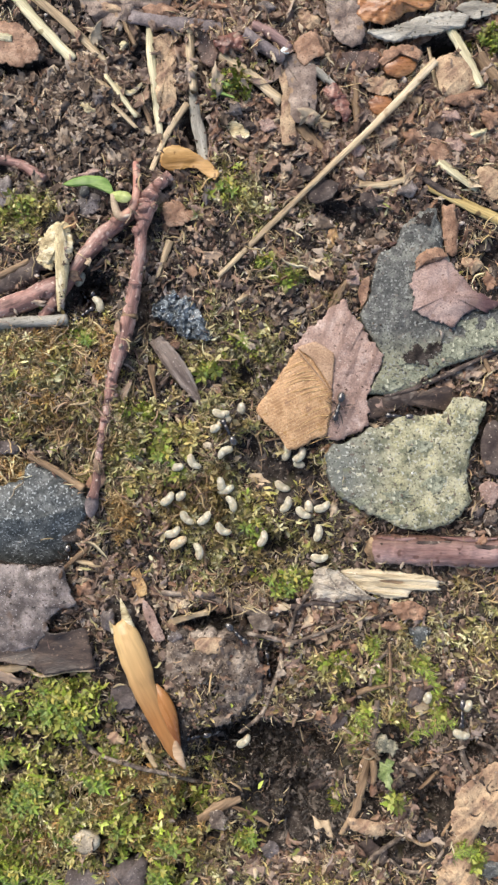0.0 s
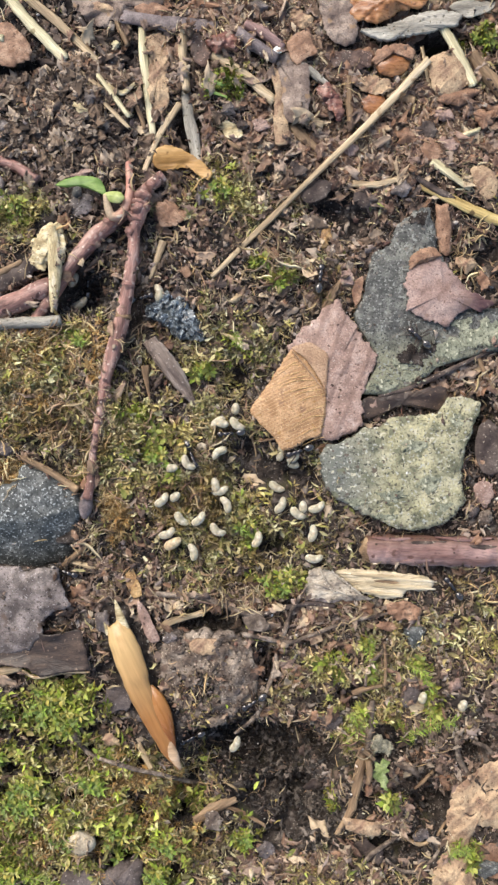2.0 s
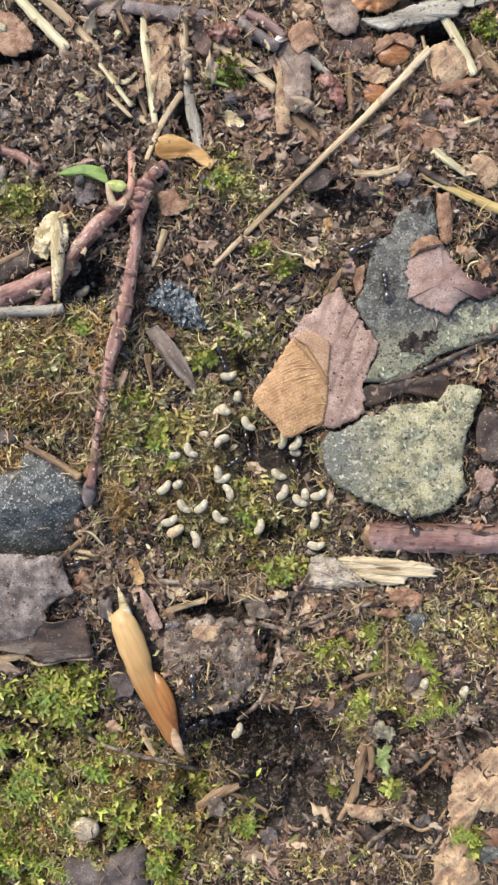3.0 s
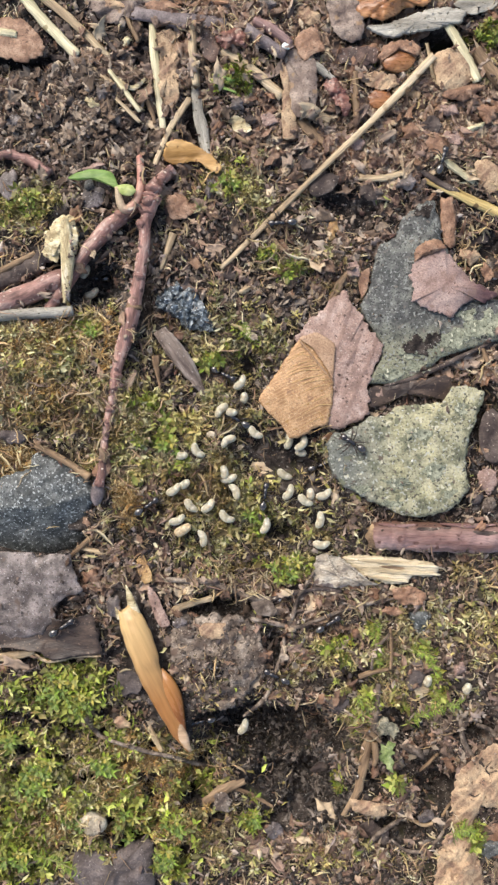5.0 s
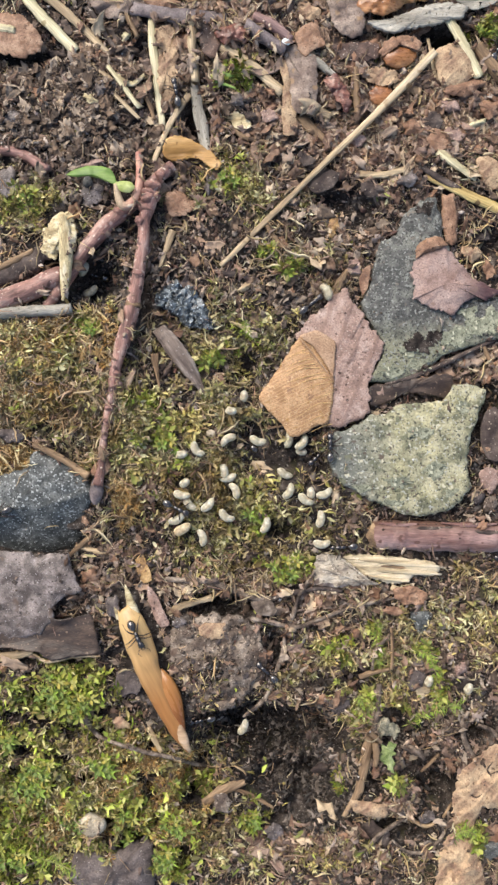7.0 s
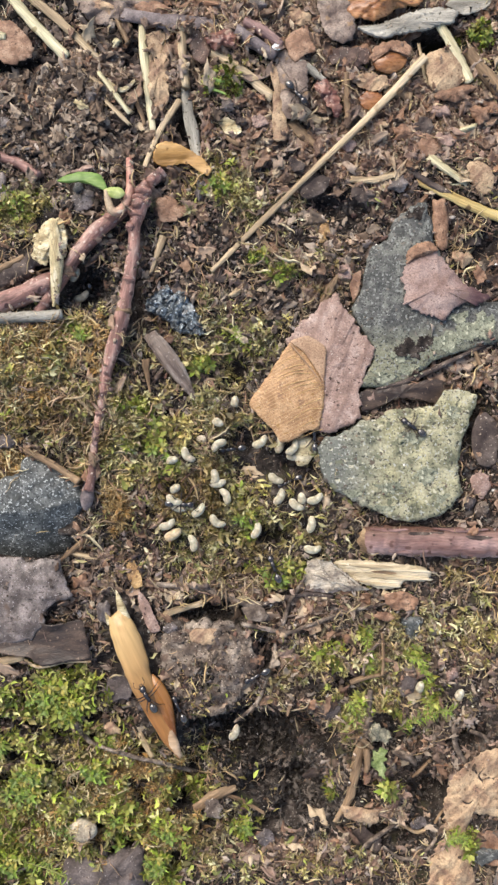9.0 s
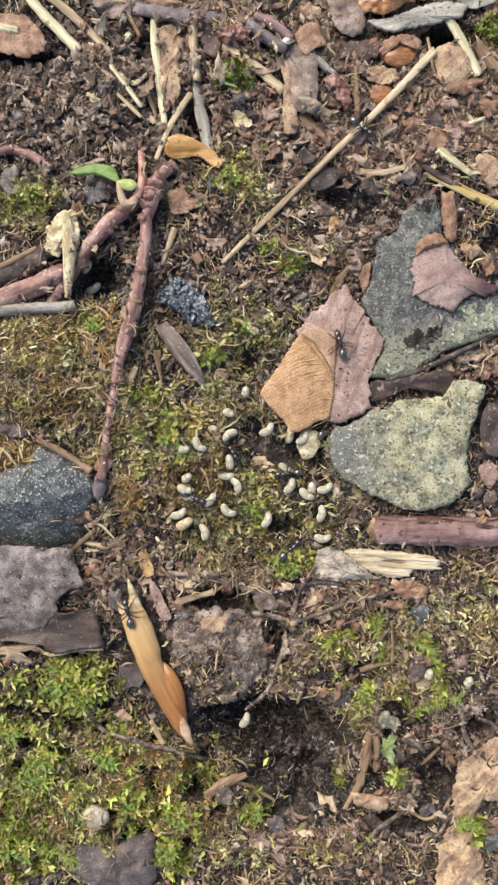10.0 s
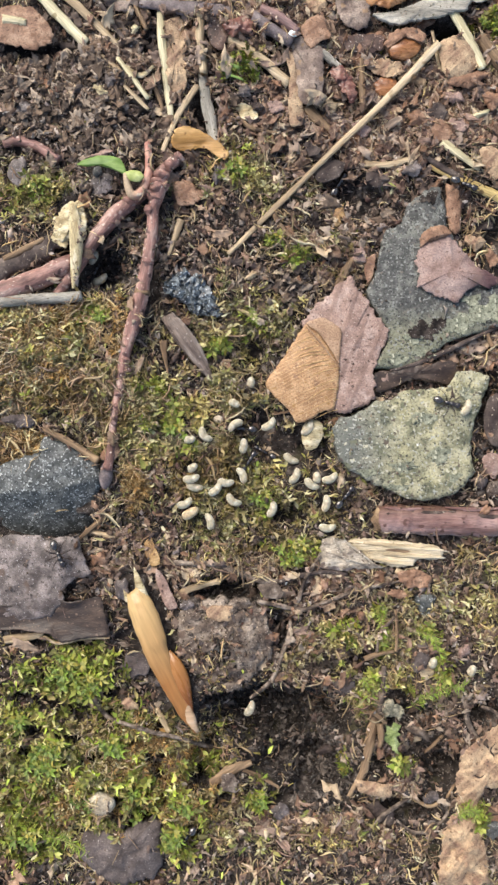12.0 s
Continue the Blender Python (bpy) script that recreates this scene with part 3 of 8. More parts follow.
CLAY = mat("grey_brown_clay", [(0, rgb("51463f")), (0.5, rgb("6f6358")), (1, rgb("928679"))], 2.4, 0.35, 0.9, 1.0, 0.2, (1, 1, 1), [(0.55, 0.2, rgb("302923")), (0.4, 0.08, rgb("bbae9e")), (3.0, 0.12, rgb("5e4f46"))], contrast=1.4)
CLOD = mat("dark_grey_clod", [(0, rgb("453d3a")), (0.5, rgb("5d5450")), (1, rgb("736965"))], 3.0, 0.35, 0.85, 0.9, 0.25, (1, 1, 1), [(0.35, 0.015, rgb("a8a098"))])
PEBBLE = mat("cream_pebble", [(0, rgb("8a7d68")), (0.5, rgb("b9ab93")), (1, rgb("dcd2bc"))], 1.6, 0.3, 0.6, 0.7, 0.4, (1, 1, 1), [(0.5, 0.1, rgb("6a5a45"))])
GREEN_LEAF = mat("fresh_green_leaf", [(0, rgb("52702f")), (0.5, rgb("6f8b42")), (1, rgb("93a862"))], 2.4, 0.4, 0.5, 0.3, 0.4, (0.4, 1.6, 1.6), fine=0.3)
COTYLEDON = mat("yellow_green_seed_leaf", [(0, rgb("8d9a52")), (0.5, rgb("a8b26a")), (1, rgb("bfc48c"))], 1.6, 0.4, 0.5, 0.3, 0.4, fine=0.25)
LEAF_PALE_GREEN = mat("pale_green_leaf", [(0, rgb("66753f")), (0.5, rgb("838f58")), (1, rgb("9fa877"))], 1.5, 0.3, 0.6, 0.6, 0.35, contrast=1.3)
SEEDLING_STEM = mat("rosy_seedling_stem", [(0, rgb("96604f")), (0.5, rgb("a9786a")), (1, rgb("bb9480"))], 3.0, 0.3, 0.45, 0.2, 0.45, tide=("x", 0.6, -1.6, rgb("b7a184")), fine=0.3)
GREY_GREEN = mat("grey_green_lichen_scale", [(0, rgb("666356")), (0.5, rgb("84806c")), (1, rgb("a49c85"))], 1.2, 0.25, 0.85, 1.0, 0.25, (1, 1, 1), [(0.5, 0.16, rgb("525344"))], contrast=1.4)
CHALK = mat("white_dropping", [(0, rgb("b8c4c2")), (0.5, rgb("dfe8e6")), (1, rgb("f4f8f6"))], 1.0, 0.3, 0.5, 0.4, 0.4)
SOIL = mat("humus_soil", [(0, rgb("1d1816")), (0.4, rgb("322c28")), (0.75, rgb("49413b")), (1, rgb("6b635c"))], 1.8, 0.3, 0.9, 1.0, 0.2, (1, 1, 1), [(0.32, 0.07, rgb("96928b")), (0.8, 0.14, rgb("181513")), (6.0, 0.15, rgb("3f3c2c"))], contrast=1.3)
CRUMB = mat("soil_crumbs", [(0, rgb("42382f")), (0.5, rgb("66584c")), (1, rgb("8c7d6f"))], 1.0, 0.2, 0.85, 0.9, 0.25, island=[rgb(h) for h in ("312924", "483c32", "685a4d", "857768", "534439", "9d8e7d", "655548", "afa08f", "3f342d", "796553", "5e534c", "b7a692")])
FLAKES = mat("leaf_litter_flakes", [(0, rgb("5e493c")), (0.5, rgb("846d59")), (1, rgb("af9981"))], 0.9, 0.18, 0.65, 0.9, 0.35, island=[rgb(h) for h in ("7d6351", "99806c", "5d4a3e", "af9a85", "71584b", "8d786e", "c1b094", "4b3b31", "8d6951", "736053", "a49485", "5d443a", "c9b99e", "837369")], contrast=1.6, fine=0.85, patch=(7.0, (0.72, 0.66, 0.62), (1.15, 1.1, 1.05)))
GREY_CRUST = mat("lichen_crust", [(0, rgb("6a6d5e")), (0.5, rgb("868874")), (1, rgb("a8a892"))], 1.4, 0.3, 0.9, 1.0, 0.2, (1, 1, 1), [(0.5, 0.2, rgb("4b4d41")), (0.8, 0.1, rgb("c0bea6"))])
MOSS_SHED = mat("shed_moss_leaflets", [(0, rgb("615841")), (0.5, rgb("8d8664")), (1, rgb("bcb893"))], 1.5, 0.3, 0.7, 0.2, 0.3, island=[rgb(h) for h in ("756c49", "9d946e", "514638", "c4c098", "877259", "a49d72", "615541", "d7d6b9", "838341", "a29575", "bab185", "403a2e", "755b4f", "929d4d", "695c4f", "53473b")], patch=(9.0, (0.6, 0.5, 0.42), (1.35, 1.2, 0.95)))
MOSS_BRIGHT = mat("bright_moss", [(0, rgb("5a6020")), (0.5, rgb("808634")), (1, rgb("a6a852"))], 2.0, 0.3, 0.55, 0.2, 0.35, island=[rgb(h) for h in ("7e8c2c", "99a03c", "525c22", "aeab50", "726a34", "8fa238", "5a5a26", "bab46a", "454e1e", "a09040")])
MOSS_SPRIG = mat("vivid_moss", [(0, rgb("5a6c26")), (0.5, rgb("80913a")), (1, rgb("a4ab5c"))], 2.0, 0.3, 0.5, 0.2, 0.35, island=[rgb(h) for h in ("7a8f2f", "94a441", "62772b", "a8ab57", "868641", "8aa43c", "55682f")], sss=0.05)
# near-black tones that put the shade of the deep hollows into the colour
BLACK_HUMUS = mat("shade_black_humus", [(0, rgb("171410")), (0.5, rgb("25201c")), (1, rgb("362f2b"))], 1.0, 0.22, 0.55, 0.9, 0.45, island=[rgb(h) for h in ("171410", "251f1a", "2f2925", "1e1815", "39312d", "28221e", "473e38", "221c18", "564e47", "1a1613", "6e645b", "877c72")])
HUMUS = mat("humus_flakes", [(0, rgb("3e3430")), (0.5, rgb("69594f")), (1, rgb("97877d"))], 0.8, 0.2, 0.7, 0.9, 0.35, island=[rgb(h) for h in ("3e332f", "66564b", "2f2724", "867468", "574740", "a39388", "736159", "bdb0a1", "4c3d37", "907869", "372c25", "7d6a5c", "6a4c43", "d2c8be", "a89990", "52443b")], fine=0.85, contrast=1.5, patch=(7.0, (0.62, 0.6, 0.6), (1.3, 1.15, 1.0)))
FIBRES = mat("dry_moss_fibres", [(0, rgb("7c6d5a")), (0.5, rgb("ab9a81")), (1, rgb("d7cdb4"))], 1.5, 0.25, 0.7, 0.2, 0.3, island=[rgb(h) for h in ("a09270", "beac82", "7c6b56", "cdbf9c", "8e7860", "b59a70", "625447", "bca678", "876960", "a98b70", "d9d0ad")], patch=(8.0, (0.7, 0.62, 0.55), (1.3, 1.2, 1.0)))
MOSS_GREEN = mat("green_moss", [(0, rgb("555f20")), (0.5, rgb("7a8237")), (1, rgb("a0a552"))], 2.0, 0.3, 0.55, 0.2, 0.35, island=[rgb(h) for h in ("75862e", "8f9b3b", "4c5822", "a6a750", "6f6a34", "3f4a1e", "98994a", "b4b665", "5c5229", "859b37", "675c34", "83762f", "4a4526")])
MOSS_OLIVE = mat("olive_moss", [(0, rgb("545034")), (0.5, rgb("807b52")), (1, rgb("aeaa7e"))], 2.0, 0.3, 0.65, 0.2, 0.3, island=[rgb(h) for h in ("6e653f", "93895c", "504734", "b2ae81", "7e6f4f", "9e975e", "60543f", "cac59a", "828649", "a39469", "d7d4ac", "453f32", "92974d", "bdb076")], patch=(9.0, (0.66, 0.54, 0.45), (1.3, 1.2, 0.95)))
MOSS_MIXED = mat("mixed_moss_leaves", [(0, rgb("54542a")), (0.5, rgb("818046")), (1, rgb("b2b070"))], 1.5, 0.3, 0.6, 0.3, 0.35, island=[rgb(h) for h in ("b0c24b", "829340", "cad86a", "585e2e", "8a8046", "dadc91", "4c4525", "a99d61", "acc444", "696335", "b6a979", "34351c", "d8d19e", "86754b", "54452c", "76693e")], patch=(7.0, (0.6, 0.58, 0.5), (1.2, 1.2, 1.0)))
MOSS_GOLD = mat("golden_dying_moss", [(0, rgb("725936")), (0.5, rgb("9c7d4e")), (1, rgb("bea470"))], 2.0, 0.3, 0.65, 0.2, 0.3, island=[rgb(h) for h in ("866c45", "a88c5d", "6e563f", "bea675", "957b4e", "5f4c32", "ad8445", "916833")])
QUARTZ = mat("pale_sand_grains", [(0, rgb("a9a196")), (0.5, rgb("d3ccc2")), (1, rgb("f2eee8"))], 0.6, 0.2, 0.2, 0.2, 0.6, island=[rgb(h) for h in ("cfc8bc", "f2efe8", "a8a096", "ded6c6", "8f887e")])
ANT = mat("shiny_black_chitin", [(0, rgb("17120f")), (0.5, rgb("261f1b")), (1, rgb("3a3029"))], 0.6, 0.12, 0.18, 0.1, 0.7, coat=0.6)
ANT_GASTER = mat("glossy_grey_black_gaster", [(0, rgb("201b17")), (0.5, rgb("322c26")), (1, rgb("4b4339"))], 0.8, 0.15, 0.12, 0.05, 0.8, coat=1.0)
ANT_LEG = mat("dark_brown_legs", [(0, rgb("1c130f")), (0.5, rgb("2f211a")), (1, rgb("47342a"))], 0.5, 0.1, 0.4, 0.0, 0.5)
LARVA = mat("cream_white_larva", [(0, rgb("a0977f")), (0.5, rgb("b7af98")), (1, rgb("cac3ae"))], 1.1, 0.6, 0.45, 0.1, 0.4, sss=0.35, vary=0.08, contrast=1.3)
LARVA_TAN = mat("tan_larva", [(0, rgb("a08a68")), (0.5, rgb("c0ad8c")), (1, rgb("d8ccb2"))], 1.2, 0.6, 0.45, 0.1, 0.4, sss=0.3)


# ---- the ground: one sheet, fine in the middle, out to the horizon ----
def axis(half, step, far):
    a = list(np.arange(0, half, step))
    while a[-1] < far:
        a.append(a[-1] + max(step, (a[-1] - half) * 0.35 + step))
    a = np.array(a)
    return np.r_[-a[:0:-1], a]


def ground_sheet():
    gx, gy = axis(54, 0.34, 30000), axis(92, 0.34, 30000)
    X, Y = np.meshgrid(gx, gy)
    Z = relief(X, Y)
    nx, ny = len(gx), len(gy)
    v = np.c_[X.ravel(), Y.ravel(), Z.ravel()]
    i = np.arange(nx * ny).reshape(ny, nx)
    f = np.stack([i[:-1, :-1], i[:-1, 1:], i[1:, 1:], i[1:, :-1]], -1).reshape(-1, 4)
    me = mesh_of("ground", v, f)
    me.materials.append(SOIL)
    return tagged(new("ground", me), "dark crumbly humus soil of a woodland floor", "ground", kind="structure")


ground_sheet()


def joined(shapes):
    """Several shapes as one."""
    vs, fs, o = [], [], 0
    for v, f in shapes:
        vs.append(v)
        fs += [[i + o for i in q] for q in f]
        o += len(v)
    return np.vstack(vs), fs


# ---- stones ----
def stones():
    v, f = slab([(577, 808), (583, 845), (590, 868), (620, 890), (650, 908), (688, 925), (706, 936), (745, 939), (790, 931), (816, 915), (835, 887), (829, 868), (827, 845), (832, 800), (845, 770), (850, 745), (862, 726), (860, 712), (840, 706), (803, 702), (797, 728), (765, 737), (733, 735), (700, 740), (688, 755), (650, 758), (638, 772), (618, 783), (590, 788)],
                1.9, 3.2, 170, 16, 5, 3, 0.5, 9, 0.45, 4, smooth=False, centre=(715, 835), crisp=True)
    solid("flat_stone", v, f, LICHEN, "flat pale stone crusted with yellow-green lichen", "stone")
    v, f = slab([(772, 368), (745, 376), (714, 400), (704, 438), (674, 450), (660, 490), (654, 530), (639, 556), (655, 592), (672, 618), (676, 650), (652, 700), (700, 698), (742, 684), (770, 661), (802, 645), (850, 631), (940, 606), (945, 545), (882, 549), (846, 545), (822, 520), (806, 480), (784, 436), (780, 395)],
                1.1, 3.0, 150, 16, 6, 8, 0.4, 9, 0.5, 5, centre=(725, 575), crisp=True, smooth=False)
    solid("slate_slab", v, f, SLATE, "blue-grey slate slab with a lichened lower edge", "stone")
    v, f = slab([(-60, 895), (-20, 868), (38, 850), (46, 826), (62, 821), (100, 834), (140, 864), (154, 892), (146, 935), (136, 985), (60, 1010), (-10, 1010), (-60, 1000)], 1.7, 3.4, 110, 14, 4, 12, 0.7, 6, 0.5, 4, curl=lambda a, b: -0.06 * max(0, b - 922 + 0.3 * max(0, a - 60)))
    solid("dark_stone", v, f, SLATE_DARK, "dark slate stone with painted glints beside dying moss", "stone")
    ch = base("charcoal_piece", 318, 558, zg(318, 558), "blue-black lump of charcoal with painted glints on dark soil", "charcoal")
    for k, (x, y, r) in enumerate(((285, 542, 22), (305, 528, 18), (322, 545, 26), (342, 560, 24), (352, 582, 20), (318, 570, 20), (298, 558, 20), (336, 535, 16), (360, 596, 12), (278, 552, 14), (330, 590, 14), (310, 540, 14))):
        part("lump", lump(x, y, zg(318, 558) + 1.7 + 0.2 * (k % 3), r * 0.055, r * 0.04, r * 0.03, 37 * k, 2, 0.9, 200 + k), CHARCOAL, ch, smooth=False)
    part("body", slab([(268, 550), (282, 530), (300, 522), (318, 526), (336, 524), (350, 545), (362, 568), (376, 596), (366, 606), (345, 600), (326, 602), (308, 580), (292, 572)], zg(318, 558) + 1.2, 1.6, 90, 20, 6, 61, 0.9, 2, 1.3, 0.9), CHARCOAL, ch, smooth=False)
    v, f = lump(152, 1490, zg(152, 1490) + 1.9, 2.4, 1.8, 1.5, -8, 3, 0.14, 4)
    solid("pebble", v, f, PEBBLE, "cream mottled pebble lying among green moss", "pebble")
    for k, (x, y, rx, ry, m, lb) in enumerate([(555, 466, 1.2, 0.8, PEBBLE, "small cream pebble on mossy soil"), (598, 1276, 2.2, 1.7, CLOD, "dark rounded pebble half sunk in soil"), (845, 905, 1.6, 1.3, CLOD, "dark pebble beside the lichened stone"),
                                               (868, 918, 1.5, 1.2, CLAY, "grey-brown pebble beside the lichened stone"), (735, 1225, 3.0, 1.6, CLOD, "dark grey stone beneath bright moss"), (590, 632, 0.8, 0.7, LEAF_RUST, "small rust-brown grain of grit"),
                                               (678, 1548, 1.3, 0.9, PEBBLE, "pale pebble half buried in moss"), (360, 880, 0.7, 0.6, LARVA_TAN, "small tan grain of grit"), (368, 790, 0.9, 0.8, PEBBLE, "small buff grain of grit on moss")]):
        v, f = lump(x, y, zg(x, y) + 0.8, rx, ry, 0.8 * ry, 20 * k, 3, 0.16, k + 20)
        solid("pebble", v, f, m, lb, "pebble")
    v, f = slab([(115, 1590), (120, 1545), (150, 1532), (175, 1548), (205, 1540), (222, 1530), (258, 1525), (262, 1560), (255, 1620), (180, 1640)], zg(190, 1560) + 0.1, 3.0, 110, 12, 8, 31, 1.4, 3, 0.9, 2.6)
    solid("soil_clod", v, f, CLOD, "dark grey knobbly clod of soil edged by moss", "clod")
    v, f = slab([(300, 1140), (340, 1118), (400, 1115), (440, 1130), (462, 1170), (468, 1200), (440, 1240), (425, 1262), (390, 1288), (350, 1270), (310, 1245), (290, 1200)], zg(375, 1195) - 1.3, 2.0, 110, 22, 12, 33, 1.4, 1.6, 1.1, 1.6, foot=False)
    cl = base("clay_lump", 375, 1195, zg(375, 1195) - 1.2, "grey-brown pitted lump of dried clay", "clod")
    part("body", (v, f), CLAY, cl)
    for k, (x, y, r) in enumerate(((325, 1150, 14), (350, 1205, 16), (400, 1160, 13), (430, 1190, 15), (410, 1225, 14), (370, 1250, 15), (340, 1245, 12), (440, 1150, 12), (385, 1190, 10), (320, 1200, 13), (395, 1268, 12), (450, 1205, 10))):
        part("crumb", lump(x, y, zg(x, y) + 0.5, r * 0.075, r * 0.06, r * 0.045, 50 * k, 3, 0.5, 230 + k, foot=False), CLAY, cl)
    bpy.context.view_layer.update()
    g = np.random.default_rng(77)
    for k in range(46):
        a, r = g.uniform(0, 2 * math.pi), math.sqrt(g.uniform(0, 1))
        x, y, q = 378 + 82 * r * math.cos(a), 1202 + 74 * r * math.sin(a), g.uniform(0.25, 0.62)
        z = tops(np.array([P(x, y, 1.0)[:2]]))[0]
        part("crumb", lump(x, y, z + 0.1 * q, q, q * 0.8, q * 0.6, 70 * k, 2, 0.6, 260 + k, foot=False), CLAY if k % 4 else CLOD, cl, smooth=False)
    v, f = slab([(345, 1140), (360, 1130), (392, 1132), (392, 1155), (375, 1160), (348, 1152)], zg(370, 1145) + 1.3, 0.6, 40, 4, 3, 35, 0.2, 2, 0.2)
    solid("bark_chip", v, f, LEAF_TAN, "small tan chip of bark on the clay lump", "chip")
    v, f = slab([(725, 1112), (765, 1112), (758, 1135), (748, 1152), (738, 1150), (728, 1130)], zg(745, 1130) + 0.8, 0.8, 40, 5, 2, 36, 0.4, 2, 0.15)
    solid("slate_chip", v, f, SLATE_DARK, "small dark triangular chip of slate", "stone")


# ---- twigs and sticks ----
def twig(pts, m, label, name="twig", knots=(), rings=(), **kw):
    """A twig: a bark shaft with its knots as parts, or one plain stem."""
    if not knots:
        v, f = rod(pts, **kw)
        return solid(name, v, f, m, label, "twig", along=bearing(pts))
    x, y = pts[0][:2]
    ob = base(name, x, y, zg(x, y), label, "twig")
    part("shaft", rod(pts, **kw), m, ob, along=bearing(pts))
    for x0, y0, x1, y1, r in rings:
        lift = kw.get("lift", 0.0)
        hs = [zg(p[0], p[1]) for p in pts]
        z = (np.mean(hs) + max(hs)) / 2 + 0.8 + lift
        part("ring_scar", tube([(*P(x0, y0, z), r * 0.1 - 0.25), (*P((x0 + x1) / 2, (y0 + y1) / 2, z), r * 0.1), (*P(x1, y1, z), r * 0.1 - 0.25)], 9, 16, 1.0, 0.12, int(x0)), STRAW_BROWN if r == 15.5 and y0 > 500 else m, ob, "raised ring scar on the bark")
    hs = [zg(p[0], p[1]) for p in pts]
    for k, (kx, ky, r) in enumerate(knots):
        part("knot", lump(kx, ky, (np.mean(hs) + max(hs)) / 2 + kw.get("lift", 0.0) + 1.1, r * 0.1, r * 0.085, r * 0.1, 30 * k, 3, 0.2, 60 + k, foot=False), m, ob)
    return ob


def twigs():
    t = twig([(268, 342, 11), (262, 365, 13), (256, 390, 12), (250, 408, 10.5), (247, 450, 11), (238, 515, 11.5), (231, 545, 12.5), (228, 565, 13), (219, 600, 12.5), (203, 650, 10.5), (193, 700, 8.5), (187, 738, 8.5), (179, 780, 7.2), (173, 825, 6.8), (170, 858, 7.5), (165, 880, 9)], BARK_RED, "reddish-brown jointed twig ending in a purplish bud",
             knots=[(264, 348, 14), (258, 372, 14), (272, 366, 9), (246, 382, 9), (243, 410, 10), (186, 742, 9), (203, 700, 6), (174, 822, 8)], rings=[(230, 554, 228, 566, 15.5), (218, 604, 215, 614, 13.2), (184, 762, 182, 770, 8.6), (260, 356, 258, 366, 15.5), (254, 384, 252, 394, 14), (199, 678, 197, 686, 10), (240, 500, 238, 508, 12)], lift=1.6, n=90, sides=16, rough=0.13, seed=3, ragged=0.3)
    bz = zg(163, 892) + 2.4
    part("bud", tube([(*P(168, 866, bz), 0.7), (*P(165, 878, bz), 1.05), (*P(162, 895, bz), 1.2), (*P(161, 908, bz), 0.9), (*P(160, 917, bz), 0.3)], 20, 14, 0.9, 0.08, 4), BUD_PURPLE, t, "smooth purplish-grey bud")
    for k, (x0, y0, x1, y1) in enumerate(((252, 470, 262, 455), (212, 640, 224, 628), (180, 800, 170, 790), (232, 520, 222, 508))):
        part("bark_scale", rod([(x0, y0, 3), ((x0 + x1) / 2, (y0 + y1) / 2, 4), (x1, y1, 1)], lift=2.4, n=10, sides=6, flat=0.4, rough=0.2, seed=70 + k, foot=False), BARK_PINK, t, "lifted scale of bark")
    twig([(-30, 560, 18), (0, 549, 18), (50, 531, 18), (92, 508, 15), (112, 494, 8)], BARK_RED, "thick reddish-brown twig under a torn husk", knots=[(60, 530, 19)], lift=0.3, n=50, sides=16, rough=0.12, seed=5)
    t = twig([(46, 594, 8), (70, 570, 9), (100, 530, 11), (135, 475, 12.5), (160, 442, 13.5), (185, 415, 13.5), (215, 392, 12.5), (240, 370, 11.5), (262, 345, 11), (302, 311, 10)], BARK_RED, "reddish-brown twig crossing under a jointed one", knots=[(208, 396, 14), (252, 356, 13), (280, 330, 11)], lift=0.4, n=60, sides=14, rough=0.12, seed=6)
    part("girdle_scar", rod([(160, 408, 2), (176, 416, 3), (192, 423, 3), (200, 428, 1.5)], lift=2.0, n=14, sides=6, rough=0.3, seed=8, foot=False), BARK_DARK, t, "black scar across the bark")
    twig([(-30, 522, 17), (30, 495, 15), (70, 470, 14), (105, 452, 7)], BARK_DARK, "dark grey-brown rotting stick", lift=0.8, n=40, rough=0.4, flat=0.7, seed=7, ragged=2.2)
    twig([(-20, 500, 7), (20, 480, 7), (52, 462, 5)], STRAW_BROWN, "dull straw-coloured sliver of stem", lift=1.6, n=14, rough=0.1, seed=8)
    twig([(-30, 576, 10), (40, 571, 10), (90, 569, 10.5), (118, 565, 9)], WOOD_GREY, "bleached grey bare stick", lift=1.3, n=30, sides=12, rough=0.1, seed=9, ragged=0.2)
    t = base("thick_twig", 760, 975, zg(760, 975), "thick pinkish-brown twig with a split broken end", "twig")
    z = zg(760, 975) - 0.9
    part("shaft", rod([(664, 972, 25), (720, 973, 26), (800, 977, 26), (880, 977, 26), (960, 980, 26)], lift=-0.9, n=70, sides=28, rough=0.11, seed=10, ragged=0.9), BARK_PINK, t)
    part("broken_end", rod([(655, 974, 17), (664, 974, 22), (672, 974, 22)], lift=-0.8, n=12, sides=18, rough=0.2, seed=11, ragged=0.7, foot=False), STRAW_BROWN, t, "splintered pale brown broken end")
    for k, (x0, x1, y0) in enumerate(((668, 740, 952), (700, 800, 958), (780, 882, 952), (830, 900, 966), (690, 760, 990))):
        part("bark_ridge", rod([(x0, y0, 1.5), ((x0 + x1) / 2, y0 + 4, 4.5), (x1, y0 + 2, 1.5)], lift=3.0 - abs(y0 - 975) * 0.035, n=20, sides=8, rough=0.3, seed=90 + k, foot=False), BARK_DARK if k % 2 else BARK_PINK, t, "raised dark ridge of bark")
    twig([(20, 285, 8), (50, 300, 10), (80, 318, 9)], BARK_RED, "dull red curved twig sunk in soil", lift=-0.1, n=20, rough=0.18, seed=11)
